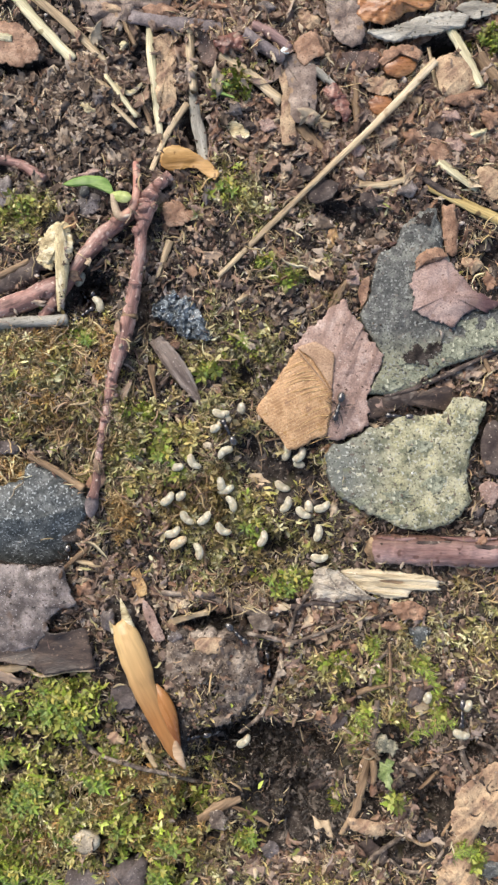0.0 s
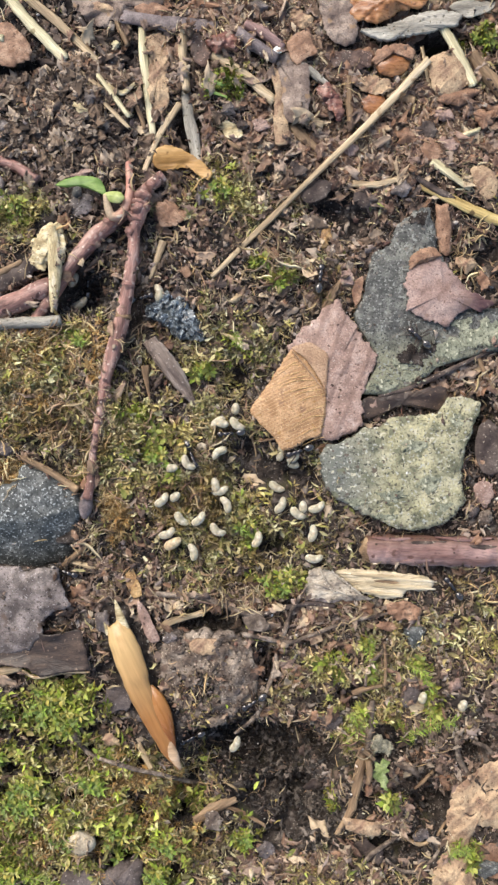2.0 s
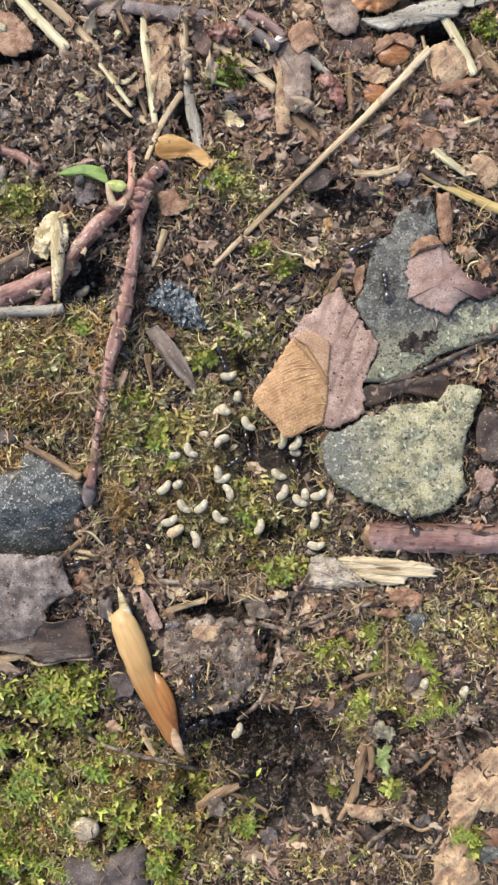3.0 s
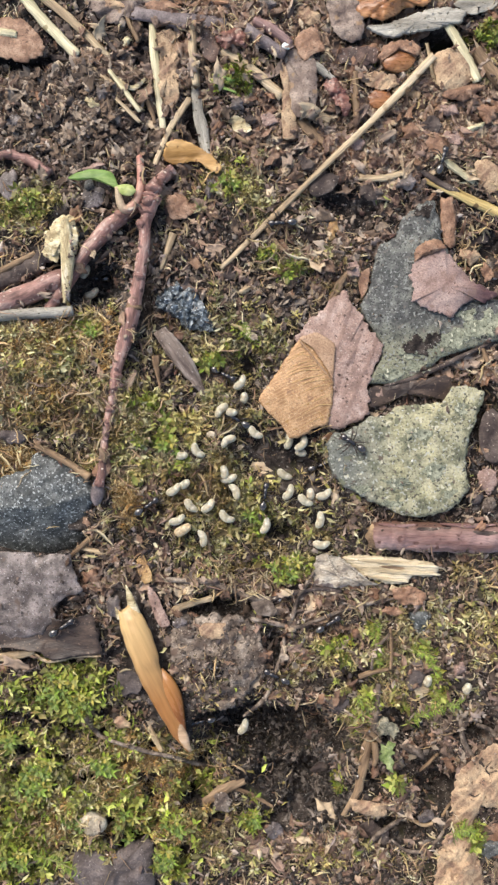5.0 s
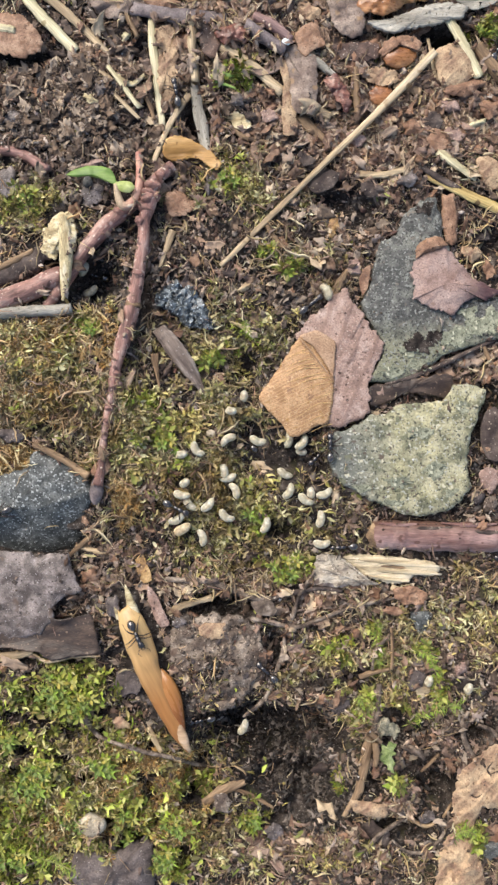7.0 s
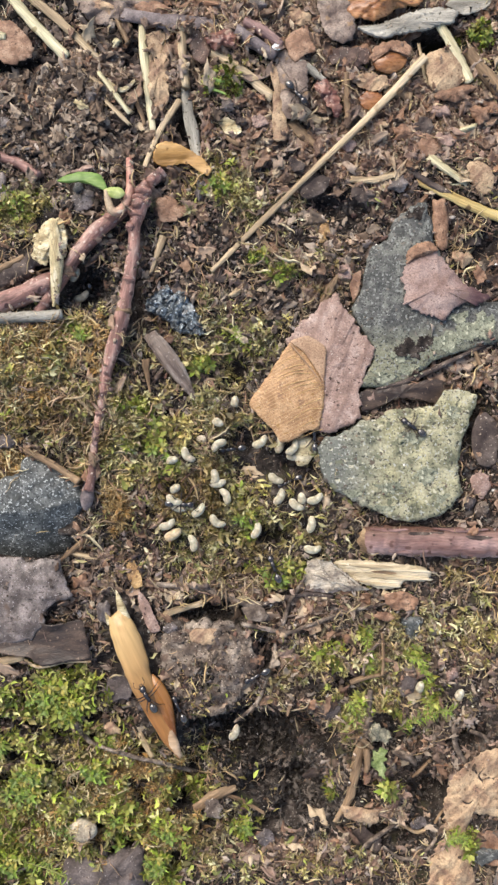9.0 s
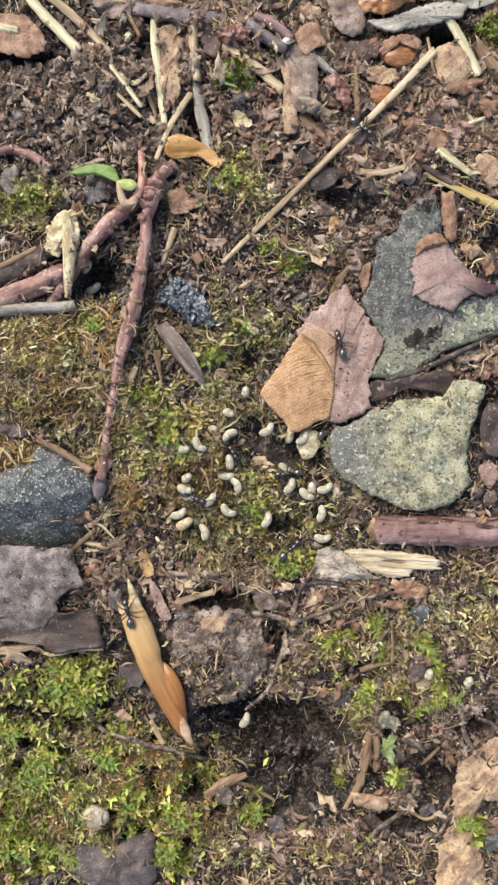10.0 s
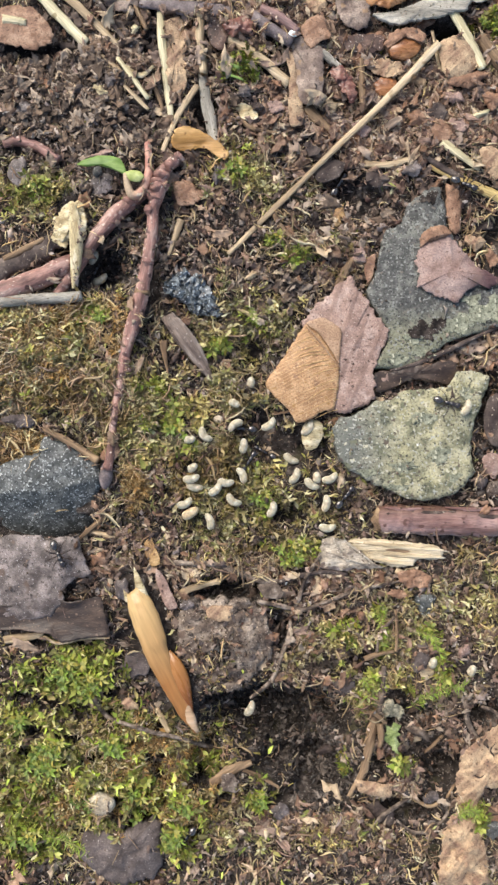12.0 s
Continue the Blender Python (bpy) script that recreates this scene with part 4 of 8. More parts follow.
    twig([(-20, 288, 8), (10, 284, 9), (40, 294, 9)], BARK_RED, "dull red end of a twig", lift=-0.2, n=16, rough=0.18, seed=12)
    twig([(235, 30, 12), (290, 40, 14), (340, 45, 14), (395, 48, 9)], BUD_PURPLE, "flat purplish-brown strip of bark", lift=0.6, n=26, flat=0.35, rough=0.2, seed=13, ragged=0.8)
    twig([(341, 50, 7), (337, 90, 7.5), (340, 120, 7), (343, 160, 7)], STRAW, "pale straw stem with grey nodes", knots=[(340, 55, 9), (341, 128, 8)], lift=1.2, n=24, rough=0.12, seed=14, ragged=0.4)
    twig([(341, 150, 9), (346, 200, 10), (356, 250, 10.5), (364, 292, 9)], WOOD_GREY, "flat strip of stem weathered grey", lift=0.7, n=26, flat=0.4, rough=0.14, seed=43, ragged=0.7)
    twig([(212, 22, 4), (224, 50, 5), (240, 82, 4)], STRAW_BROWN, "thin brown stalk beside dark bark", lift=0.8, n=14, rough=0.12, seed=44)
    twig([(224, 22, 4), (234, 36, 4), (246, 54, 3)], STRAW_BROWN, "short thin brown stalk beside bark", lift=0.8, n=12, rough=0.12, seed=45)
    twig([(436, 60, 10), (468, 84, 11), (502, 106, 9)], BUD_PURPLE, "grey-brown wet stub of stem in litter", lift=0.8, n=18, rough=0.16, seed=46, ragged=0.5)
    twig([(152, 28, 4.5), (185, 80, 4.5), (228, 142, 3.5)], BARK_DARK, "thin dark stem on bare soil", lift=0.7, n=20, rough=0.1, seed=15)
    twig([(795, 372, 13), (797, 405, 14), (799, 445, 11)], LEAF_RUST, "short rust-brown stub of stem", lift=1.0, n=30, sides=16, flat=0.4, rough=0.1, seed=16, ragged=1.2, groove=0.12)
    twig([(848, 98, 9), (870, 130, 11), (905, 170, 11)], STRAW_BROWN, "pale brown stick among leaf litter", lift=0.8, n=18, rough=0.15, seed=17)
    twig([(655, 1215, 3.3), (663, 1180, 3.3), (690, 1150, 2.6)], ROOT, "thin forked brown stem among moss", lift=2.0, n=18, rough=0.12, seed=18)
    twig([(668, 1240, 5), (664, 1290, 5.5), (657, 1332, 5)], ROOT, "grey-brown stem rising among moss", lift=1.4, n=22, rough=0.14, seed=19)
    twig([(628, 1326, 3), (650, 1329, 4.5), (672, 1346, 3.5)], STRAW_BROWN, "arched buff rootlet across a stem", lift=2.2, n=16, rough=0.14, seed=57)
    twig([(660, 1346, 6), (663, 1368, 6.5), (660, 1388, 4)], STRAW_BROWN, "short rust side stem", lift=1.2, n=12, rough=0.16, seed=58)
    twig([(652, 1336, 8), (645, 1360, 9), (638, 1400, 8.5), (628, 1438, 7), (604, 1476, 3.5)], STRAW_BROWN, "buff broken stem with a frayed head", lift=1.2, n=28, rough=0.2, flat=0.7, seed=20, ragged=0.6)
    twig([(524, 1082, 4), (514, 1115, 5), (502, 1142, 4.4), (496, 1180, 4), (482, 1220, 4), (468, 1258, 4), (448, 1280, 3.5), (424, 1298, 2.6)], ROOT, "grey wiry root arching down past a hollow", lift=1.2, n=50, rough=0.16, seed=21)
    twig([(524, 1082, 4), (545, 1050, 3.4), (552, 1038, 2)], ROOT, "thin tip of a grey wiry root", lift=1.2, n=14, rough=0.16, seed=47)
    twig([(284, 1050, 4), (330, 1053, 5.5), (360, 1054, 5.5), (400, 1068, 5.5), (440, 1083, 6), (480, 1086, 5)], ROOT, "brown root along the rim of a hollow", lift=1.0, n=46, rough=0.2, seed=22)
    twig([(478, 1086, 4.5), (520, 1075, 5), (560, 1068, 4.5), (602, 1073, 3.5)], BARK_DARK, "dark root running under the papery chip", lift=0.9, n=30, rough=0.2, seed=48)
    twig([(438, 1122, 4), (480, 1130, 4.6), (520, 1137, 4), (560, 1124, 3.6), (610, 1106, 3.4), (660, 1094, 3), (702, 1085, 2)], ROOT, "pale greyish root running past a hollow", lift=1.0, n=50, rough=0.2, seed=23)
    twig([(138, 1296, 5), (165, 1331, 4.4), (200, 1346, 3.6), (250, 1361, 3.8), (300, 1372, 3.5), (350, 1384, 3.5), (408, 1393, 3)], ROOT, "thin grey wavy root lying over moss", lift=1.9, n=56, rough=0.16, seed=24, stiff=False)
    twig([(470, 418, 4), (490, 450, 5), (520, 470, 4), (545, 475, 3)], STRAW_BROWN, "curved brown rootlet among moss", lift=0.5, n=24, rough=0.1, seed=25)
    twig([(400, 235, 3), (425, 258, 4), (450, 266, 4), (476, 270, 3)], STRAW_BROWN, "thin curved brown rootlet", lift=0.5, n=20, rough=0.1, seed=26)
    twig([(50, 808, 5), (90, 828, 6), (125, 850, 6), (148, 866, 8)], STRAW_BROWN, "brown stalk resting on the dark stone", lift=2.2, n=24, rough=0.12, seed=27)
    twig([(680, 702, 3), (730, 690, 5), (790, 664, 5), (850, 636, 4), (890, 618, 3)], BARK_DARK, "thin dark root along the slate's edge", lift=1.7, n=34, rough=0.15, seed=28)
    twig([(538, 112, 7), (565, 130, 7), (592, 152, 6)], WOOD_GREY, "pale grey stick among brown litter", lift=1.0, n=16, rough=0.12, seed=29)
    twig([(628, 138, 7), (630, 180, 7), (634, 228, 6)], STRAW_BROWN, "purplish brown stick among litter", lift=1.0, n=18, rough=0.14, seed=30)
    twig([(448, 44, 8), (482, 62, 10), (514, 87, 8)], BARK_PINK, "wet pinkish twig stub in litter", lift=1.2, n=18, rough=0.15, seed=31)
    twig([(430, 1030, 2.0), (400, 1050, 2.6), (370, 1070, 2.0)], ROOT, "thin grey rootlet near a hollow", lift=0.6, n=14, seed=32)
    twig([(360, 965, 2.5), (364, 995, 2.5), (368, 1015, 2.5), (385, 1018, 2)], STRAW_BROWN, "tiny bent reddish stalk", lift=0.8, n=16, seed=33)
    twig([(125, 990, 3), (165, 1000, 5), (205, 1002, 4)], STRAW, "short straw stalk on dark soil", lift=0.6, n=14, seed=34)
    twig([(110, 1010, 3), (150, 975, 5), (185, 950, 3)], STRAW_BROWN, "slanting dry stalk beside the dark stone", lift=0.6, n=14, seed=35)
    twig([(855, 630, 4), (868, 660, 4), (885, 690, 3)], STRAW_BROWN, "thin brown stalk by the stones", lift=0.9, n=14, seed=36)
    twig([(816, 1302, 3.6), (822, 1345, 4.6), (842, 1378, 3.6)], ROOT, "short brown stem near moss", lift=0.8, n=18, rough=0.15, seed=37)
    twig([(845, 1315, 3.4), (868, 1324, 4), (890, 1346, 3.6)], ROOT, "buff rootlet beside a crumpled leaf", lift=1.0, n=16, rough=0.14, seed=49)
    twig([(690, 1478, 2), (720, 1482, 3.2), (750, 1496, 3.4), (778, 1484, 3), (798, 1454, 2)], STRAW_BROWN, "buff root bowed beneath a crumpled leaf", lift=1.0, n=34, rough=0.16, seed=50)
    twig([(690, 1522, 2), (722, 1544, 3), (758, 1538, 3.2), (788, 1502, 2.8), (792, 1470, 2)], ROOT, "grey-brown root looping by a leaf", lift=0.8, n=34, rough=0.16, seed=51)
    twig([(636, 1545, 3), (668, 1512, 4), (700, 1490, 3.4), (716, 1480, 2)], ROOT, "grey knotted root over soil", lift=1.3, n=26, rough=0.25, seed=52)
    twig([(742, 1398, 2.4), (760, 1382, 3.4), (776, 1366, 2.6)], STRAW_BROWN, "short buff rootlet on dark soil", lift=1.0, n=12, rough=0.15, seed=53)
    twig([(706, 1352, 3.6), (730, 1362, 4), (748, 1352, 3)], ROOT, "knobbly grey rootlet on soil", lift=1.0, n=14, rough=0.3, seed=54)
    twig([(690, 1140, 2.8), (692, 1180, 3), (690, 1215, 2.6)], STRAW_BROWN, "thin upright brown stalk among moss", lift=1.6, n=14, rough=0.12, seed=55)
    twig([(632, 1228, 4.6), (655, 1220, 5), (686, 1214, 3.4)], STRAW_BROWN, "short pale stem across moss", lift=1.8, n=14, rough=0.14, seed=56)
    twig([(780, 1300, 3.3), (783, 1335, 4.0)], ROOT, "short brown stub near moss", lift=0.5, n=10, seed=38)


# ---- straws ----
def straw(pts, m, label, **kw):
    v, f = rod(pts, **{"n": 34, "sides": 16, "flat": 0.4, "rough": 0.16, "ragged": 0.5, "lift": 0.7, "clean": True, "groove": 0.13, **kw})
    solid("straw", v, f, m, label, "straw", along=bearing(pts))


def straws():
    straw([(388, 488, 4, 0.0), (470, 408, 5, 0.3), (570, 310, 5.6, 0.6), (680, 205, 6.2, 0.8), (770, 110, 7, 0.9)], STRAW, "long dry straw lying across soil and litter", seed=2, n=50, lift=1.0)
    straw([(18, -18, 10), (70, 45, 10), (128, 104, 9.5)], STRAW_PALE, "wide bleached straw on dark soil", seed=3)
    straw([(60, -5, 8), (110, 35, 8), (150, 72, 7), (188, 112, 6)], STRAW, "brown speckled straw on dark soil", seed=4, lift=0.4)
    straw([(264, 48, 5), (268, 100, 8), (274, 160, 7), (283, 238, 6)], STRAW_PALE, "pale greenish straw standing on loose litter", seed=5, lift=1.0)
    straw([(330, 186, 6), (296, 238, 6), (266, 308, 4)], STRAW, "brown forked straw over a stick", seed=6)
    straw([(350, 85, 5), (400, 105, 8), (450, 138, 10), (496, 178, 9)], STRAW, "cream straw with a split end", seed=7)
    straw([(798, 52, 9), (825, 100, 9.5), (850, 152, 9)], STRAW_PALE, "bleached straw propped on litter", seed=8, lift=1.6)
    straw([(758, 330, 7), (800, 350, 9), (850, 374, 10), (920, 402, 10)], STRAW_STRIPED, "yellow straw with dark streaks on it", seed=9)
    straw([(752, 318, 5), (785, 338, 6), (815, 352, 4)], BARK_DARK, "blackened strip of dead straw", seed=10, lift=1.0)
    straw([(778, 288, 8), (812, 312, 7), (848, 340, 4)], STRAW_PALE, "pale tapering straw among litter", seed=11)
    straw([(638, 326, 6), (680, 328, 6), (716, 318, 5)], STRAW, "short curved straw on brown litter", seed=12)
    straw([(760, 88, 3), (768, 130, 4), (778, 175, 2.5)], STRAW, "thin straw needle among litter", seed=13, lift=1.5)
    straw([(300, 430, 7), (290, 460, 5), (274, 502, 2)], STRAW, "pale pointed grass glume on dark soil", seed=14)
    straw([(268, 650, 8), (272, 680, 4), (276, 705, 1.5)], STRAW_BROWN, "small brown pointed glume", seed=15)
    straw([(585, 548, 7), (600, 520, 8), (612, 500, 4)], STRAW_BROWN, "tan torn stalk beside the leaf", seed=16)
    straw([(530, 222, 9), (550, 245, 10), (572, 264, 6)], STRAW_BROWN, "brown split stalk among litter", seed=17)
    straw([(545, 208, 6), (565, 215, 9), (582, 222, 7)], STRAW, "short pale end of a stalk", seed=18, lift=1.1)
    straw([(255, 1318, 5), (265, 1338, 6), (276, 1358, 5)], STRAW, "cream splinter below the bud scale", seed=19)
    straw([(-20, 1190, 8), (15, 1186, 8), (46, 1180, 5)], STRAW, "flat cream straw beneath the grey leaf", seed=20)
    straw([(355, 1452, 9), (385, 1432, 11), (424, 1415, 6)], STRAW_BROWN, "reddish-brown splinter of wood on moss", seed=21, lift=1.2)
    straw([(402, 1425, 3), (440, 1440, 4), (475, 1460, 3)], STRAW_BROWN, "thin straw stalk over moss", seed=22, lift=1.3)
    straw([(290, 1110, 5), (310, 1100, 7), (345, 1090, 5), (365, 1085, 6)], STRAW, "cream peeling sliver beside the hollow", seed=23, lift=1.4)
    straw([(700, 168, 9), (745, 180, 8), (700, 172, 5)], STRAW_BROWN, "brown scrap of dry stalk", seed=24)
    straw([(-20, 62, 8), (5, 66, 8), (18, 68, 6)], STRAW_PALE, "bleached stub of straw on a leaf", seed=25, lift=1.6)
    straw([(160, 130, 4), (200, 165, 5), (245, 205, 4)], STRAW, "thin pale stalk on bare soil", seed=26)
    straw([(120, 700, 3), (150, 720, 3), (172, 745, 2)], STRAW, "thin dry stalk over dying moss", seed=27, lift=1.8)


# ---- leaves ----
def leaf(name, label, pts, z, m, **kw):
    v, f = slab(pts, z, **{"thick": 0.09, "tooth": 4.0, "warp": 0.35, "rings": 12, **kw})
    return solid(name, v, f, m, label, "leaf")


def leaves():
    # folded leaf: the rosy upper side and the amber underside turned over it
    fl = base("folded_leaf", 580, 680, 0.8, "dead leaf folded over, rosy above and amber beneath", "leaf")
    part("blade", slab([(522, 612), (560, 570), (606, 532), (628, 560), (640, 572), (652, 600), (672, 616), (676, 642), (660, 672), (652, 705), (652, 758), (628, 768), (590, 782), (560, 760), (540, 690), (530, 640)], 1.7, 0.16, 150, 16, 7.5, 4, 0.5, 2.0, 0.45, 4, clean=True), LEAF_PINK, fl)
    under = part("turned_underside", slab([(454, 724), (478, 690), (505, 650), (528, 618), (548, 628), (572, 662), (588, 690), (586, 735), (577, 772), (552, 780), (538, 790), (510, 797), (492, 770), (470, 750)], 2.3, 0.16, 120, 14, 2.5, 5, 0.7, 2.0, 0.2, 6,
                                          curl=lambda a, b: -0.006 * max(0, 500 - a), clean=True), LEAF_AMBER, fl, "amber veined leaf underside")
    bpy.context.view_layer.update()
    part("turned_tip", slab([(527, 616), (560, 606), (592, 628), (590, 660), (588, 692), (570, 660), (548, 632)], 2.62, 0.14, 60, 8, 1.5, 6, 0.15, 2, 0.1, 6), LEAF_AMBER_DARK, fl, "brown turned-over leaf tip")
    for k in range(13):
        u = k / 12
        x0, y0 = 536 + 54 * min(u * 1.5, 1), 630 + 66 * min(u * 1.5, 1) + 76 * max(0, u - 0.667) / 0.333
        x1, y1 = (506 - 92 * u, 648 + 130 * u) if u < 0.5 else (460 + 150 * (u - 0.5), 713 + 160 * (u - 0.5))
        x1, y1 = x0 + 0.86 * (x1 - x0), y0 + 0.86 * (y1 - y0)
        mx, my = (x0 + x1) / 2 + 3, (y0 + y1) / 2 - 6 + 4 * math.sin(k * 2.3)
        x0, y0 = x0 - 5, y0 + 2
        zs = np.maximum(tops(np.array([P(a, b, 2.7)[:2] for a, b in ((x0, y0), (mx, my), (x1, y1))])), 2.0)
        part("vein", tube([(*P(x0, y0, zs[0] + 0.01), 0.075), (*P(mx, my, zs[1] + 0.03), 0.07), (*P(x1, y1, zs[2] + 0.01), 0.03)], 18, 6), LEAF_VEIN, under)
    part("midrib", tube([(*P(526, 618, 2.75), 0.09), (*P(556, 655, 3.05), 0.12), (*P(590, 698, 2.85), 0.08)], 20, 6), LEAF_AMBER_DARK, under)
    for x, y, r in ((632, 607, 3.4), (641, 601, 2.6), (627, 614, 2.2), (598, 683, 3.6), (613, 690, 2.6), (628, 694, 2.4), (641, 686, 3), (650, 690, 2), (592, 712, 2.6), (618, 655, 2), (640, 645, 2.2), (606, 725, 2)):
        part("hole", slab([(x - r, y), (x, y - r * 0.8), (x + r, y), (x, y + r * 0.9)], 2.4, 0.03, 16, 3, 1.5, int(x), foot=False, drape=True), LEAF_UMBER, fl, "dark nibbled hole in the leaf")
    leaf("leaf_scrap", "rosy torn leaf lying on the slate", [(736, 478), (752, 468), (770, 461), (788, 452), (801, 470), (816, 488), (838, 512), (862, 526), (885, 540), (868, 550), (838, 547), (822, 560), (802, 579), (778, 573), (755, 562), (729, 550), (733, 530), (726, 508)], 2.3, LEAF_ROSE, tooth=7, seed=7, bulge=0.7, smooth=False, n=130, warp=0.5, warp_size=4, clean=True)
    leaf("leaf_scrap", "rust-brown crumpled leaf piece on the slate", [(735, 478), (738, 455), (755, 440), (780, 440), (795, 455), (775, 462), (755, 468)], 2.6, LEAF_RUST, n=60, tooth=4, seed=8, bulge=0.7, warp=0.6, warp_size=3)
    g = base("grey_leaf", 70, 1095, 0.8, "grey dead leaf with holes, its lower part dark and wet", "leaf")
    part("blade", slab([(-50, 1003), (0, 1000), (28, 999), (46, 1002), (52, 1012), (86, 1002), (113, 1004), (119, 1032), (126, 1056), (136, 1071), (104, 1081), (82, 1100), (84, 1122), (60, 1150), (0, 1160), (-50, 1160)], 2.0, 0.18, 160, 16, 4.5, 9, 0.6, 4, 0.35, 5, smooth=False), LEAF_GREY, g)
    part("wet_fold", slab([(-40, 1130), (20, 1128), (70, 1118), (100, 1124), (150, 1112), (158, 1140), (168, 1184), (130, 1188), (80, 1196), (55, 1182), (0, 1172), (-40, 1172)], 2.5, 0.18, 110, 12, 3, 10, -0.5, 2, 0.35, 5), LEAF_BLACK, g, "dark wet folded leaf edge")
    part("curled_edge", rod([(48, 1184, 2), (74, 1197, 3.2), (120, 1188, 3.4), (168, 1188, 2)], lift=2.6, n=30, sides=8, flat=0.6, rough=0.2, seed=15, foot=False), STRAW, g, "pale curled lower edge")
    bpy.context.view_layer.update()
    for x, y, r in ((15, 1055, 6), (40, 1050, 4.5), (96, 1042, 4), (98, 1054, 4.5), (86, 1102, 5)):
        part("hole", slab([(x - r, y), (x, y - r * 0.8), (x + r, y), (x, y + r * 0.9)], 2.85, 0.03, 20, 3, 2.5, 3, foot=False, drape=True), LEAF_BLACK, g, "dark hole in the leaf")
    crumpled = leaf("crumpled_leaf", "tan crumpled dead leaf with cracks", [(800, 1440), (808, 1410), (830, 1385), (868, 1355), (930, 1345), (950, 1430), (900, 1470), (850, 1462), (835, 1500), (805, 1505), (798, 1470)], 1.6, LEAF_TAN, tooth=5, seed=13, bulge=1.0, warp=1.2, warp_size=3.4, n=140, rings=18)
    bpy.context.view_layer.update()
    for pts in (((872, 1382), (862, 1396), (868, 1408), (856, 1420), (860, 1432)), ((868, 1404), (882, 1400), (894, 1408)), ((830, 1440), (842, 1446), (852, 1440))):
        zs = tops(np.array([P(a, b, 2.5)[:2] for a, b in pts]))
        part("crack", tube([(*P(a, b, z + 0.02), 0.13 if 0 < k < len(pts) - 1 else 0.04) for k, ((a, b), z) in enumerate(zip(pts, zs))], 16, 6, 0.4, 0.3, 5), LEAF_BLACK, crumpled, "dark crack in the leaf")
    leaf("crumpled_leaf", "pale tan torn leaf beneath moss", [(782, 1530), (808, 1502), (835, 1520), (850, 1555), (860, 1640), (770, 1640), (772, 1570)], 1.5, LEAF_TAN, tooth=8, seed=14, bulge=0.6, warp=1.1, warp_size=2.4, n=110, rings=14)
    leaf("leaf_scrap", "brown leaf piece with a dark edge", [(845, 1500), (880, 1495), (930, 1500), (930, 1560), (870, 1555), (845, 1540)], 1.0, LEAF_RUST, n=60, seed=15)
    leaf("leaf_scrap", "rust-brown leaf piece on dark soil", [(-40, 45), (0, 38), (30, 42), (52, 60), (72, 88), (62, 108), (35, 118), (5, 112), (-40, 100)], 1.6, LEAF_RUST, n=80, tooth=5, seed=16, bulge=0.5, warp=0.4)
    leaf("leaf_scrap", "tan decaying leaf strip beneath straw", [(272, 66), (296, 60), (318, 90), (308, 140), (314, 182), (288, 212), (276, 160), (278, 110)], 0.9, LEAF_TAN, n=90, tooth=7, seed=17, warp=1.0, warp_size=2.5)
    leaf("leaf_scrap", "curled ochre leaf piece on soil", [(283, 286), (290, 263), (310, 257), (330, 262), (352, 274), (375, 290), (389, 308), (382, 319), (370, 315), (360, 301), (335, 297), (310, 303), (292, 300)], 1.9, LEAF_GOLD, n=110, tooth=2.0, seed=18, bulge=0.15, warp=0.25, warp_size=4, curl=lambda a, b: 0.02 * max(0, 290 - b) + 0.012 * max(0, a - 350), rings=14)
    leaf("leaf_strip", "ochre strip of dead leaf", [(492, 125), (505, 118), (516, 150), (522, 200), (525, 240), (520, 258), (500, 255), (497, 210), (500, 165)], 1.5, LEAF_TAN, n=90, tooth=3, seed=19, bulge=0.3, warp=0.5, warp_size=3)
    leaf("leaf_scrap", "grey skeletal leaf piece over an ochre strip", [(502, 100), (530, 95), (560, 120), (562, 170), (555, 212), (520, 216), (512, 180), (508, 140)], 1.9, LEAF_DUN, n=70, tooth=4, seed=20, bulge=0.6, warp=0.5, warp_size=3)
    leaf("leaf_scrap", "red-brown torn piece of leaf", [(520, 78), (538, 60), (560, 52), (566, 75), (576, 95), (555, 105), (540, 118), (528, 105)], 2.0, LEAF_RUST, n=60, tooth=3, seed=21, bulge=0.4)
    leaf("glossy_leaf", "glossy orange-brown curled leaf", [(632, 20), (640, -30), (700, -40), (775, -20), (762, 15), (720, 22), (690, 42), (660, 40), (640, 36)], 2.0, LEAF_ORANGE, n=90, tooth=5, seed=22, bulge=0.9, warp=0.9, warp_size=3)
    leaf("wood_flake", "grey weathered flake of wood", [(650, 56), (690, 50), (720, 38), (760, 25), (792, 19), (830, 26), (822, 44), (800, 51), (770, 58), (735, 65), (700, 73), (684, 70), (662, 62)], 2.0, WOOD_GREY, n=120, tooth=4, seed=23, bulge=0.25, thick=0.5, warp=0.4, warp_size=3, crisp=True)
    a = base("seed_cup", 708, 112, 0.4, "brown rough seed cup with a glossy orange hollow", "seed cup")
    part("rim", slab([(672, 108), (682, 90), (705, 80), (735, 80), (748, 92), (742, 108), (736, 98), (712, 92), (690, 100), (678, 118)], zg(708, 112) + 2.6, 0.5, 70, 8, 4, 70, 0.6, 2, 0.7, 2.5), LEAF_RUST, a)
    part("lining", slab([(676, 114), (690, 99), (712, 93), (735, 98), (739, 114), (730, 130), (706, 138), (686, 131)], zg(708, 112) + 2.2, 0.5, 70, 10, 1.5, 71, 0.8, 2, 0.4, 4, foot=False), LEAF_ORANGE, a, "smooth orange lining")
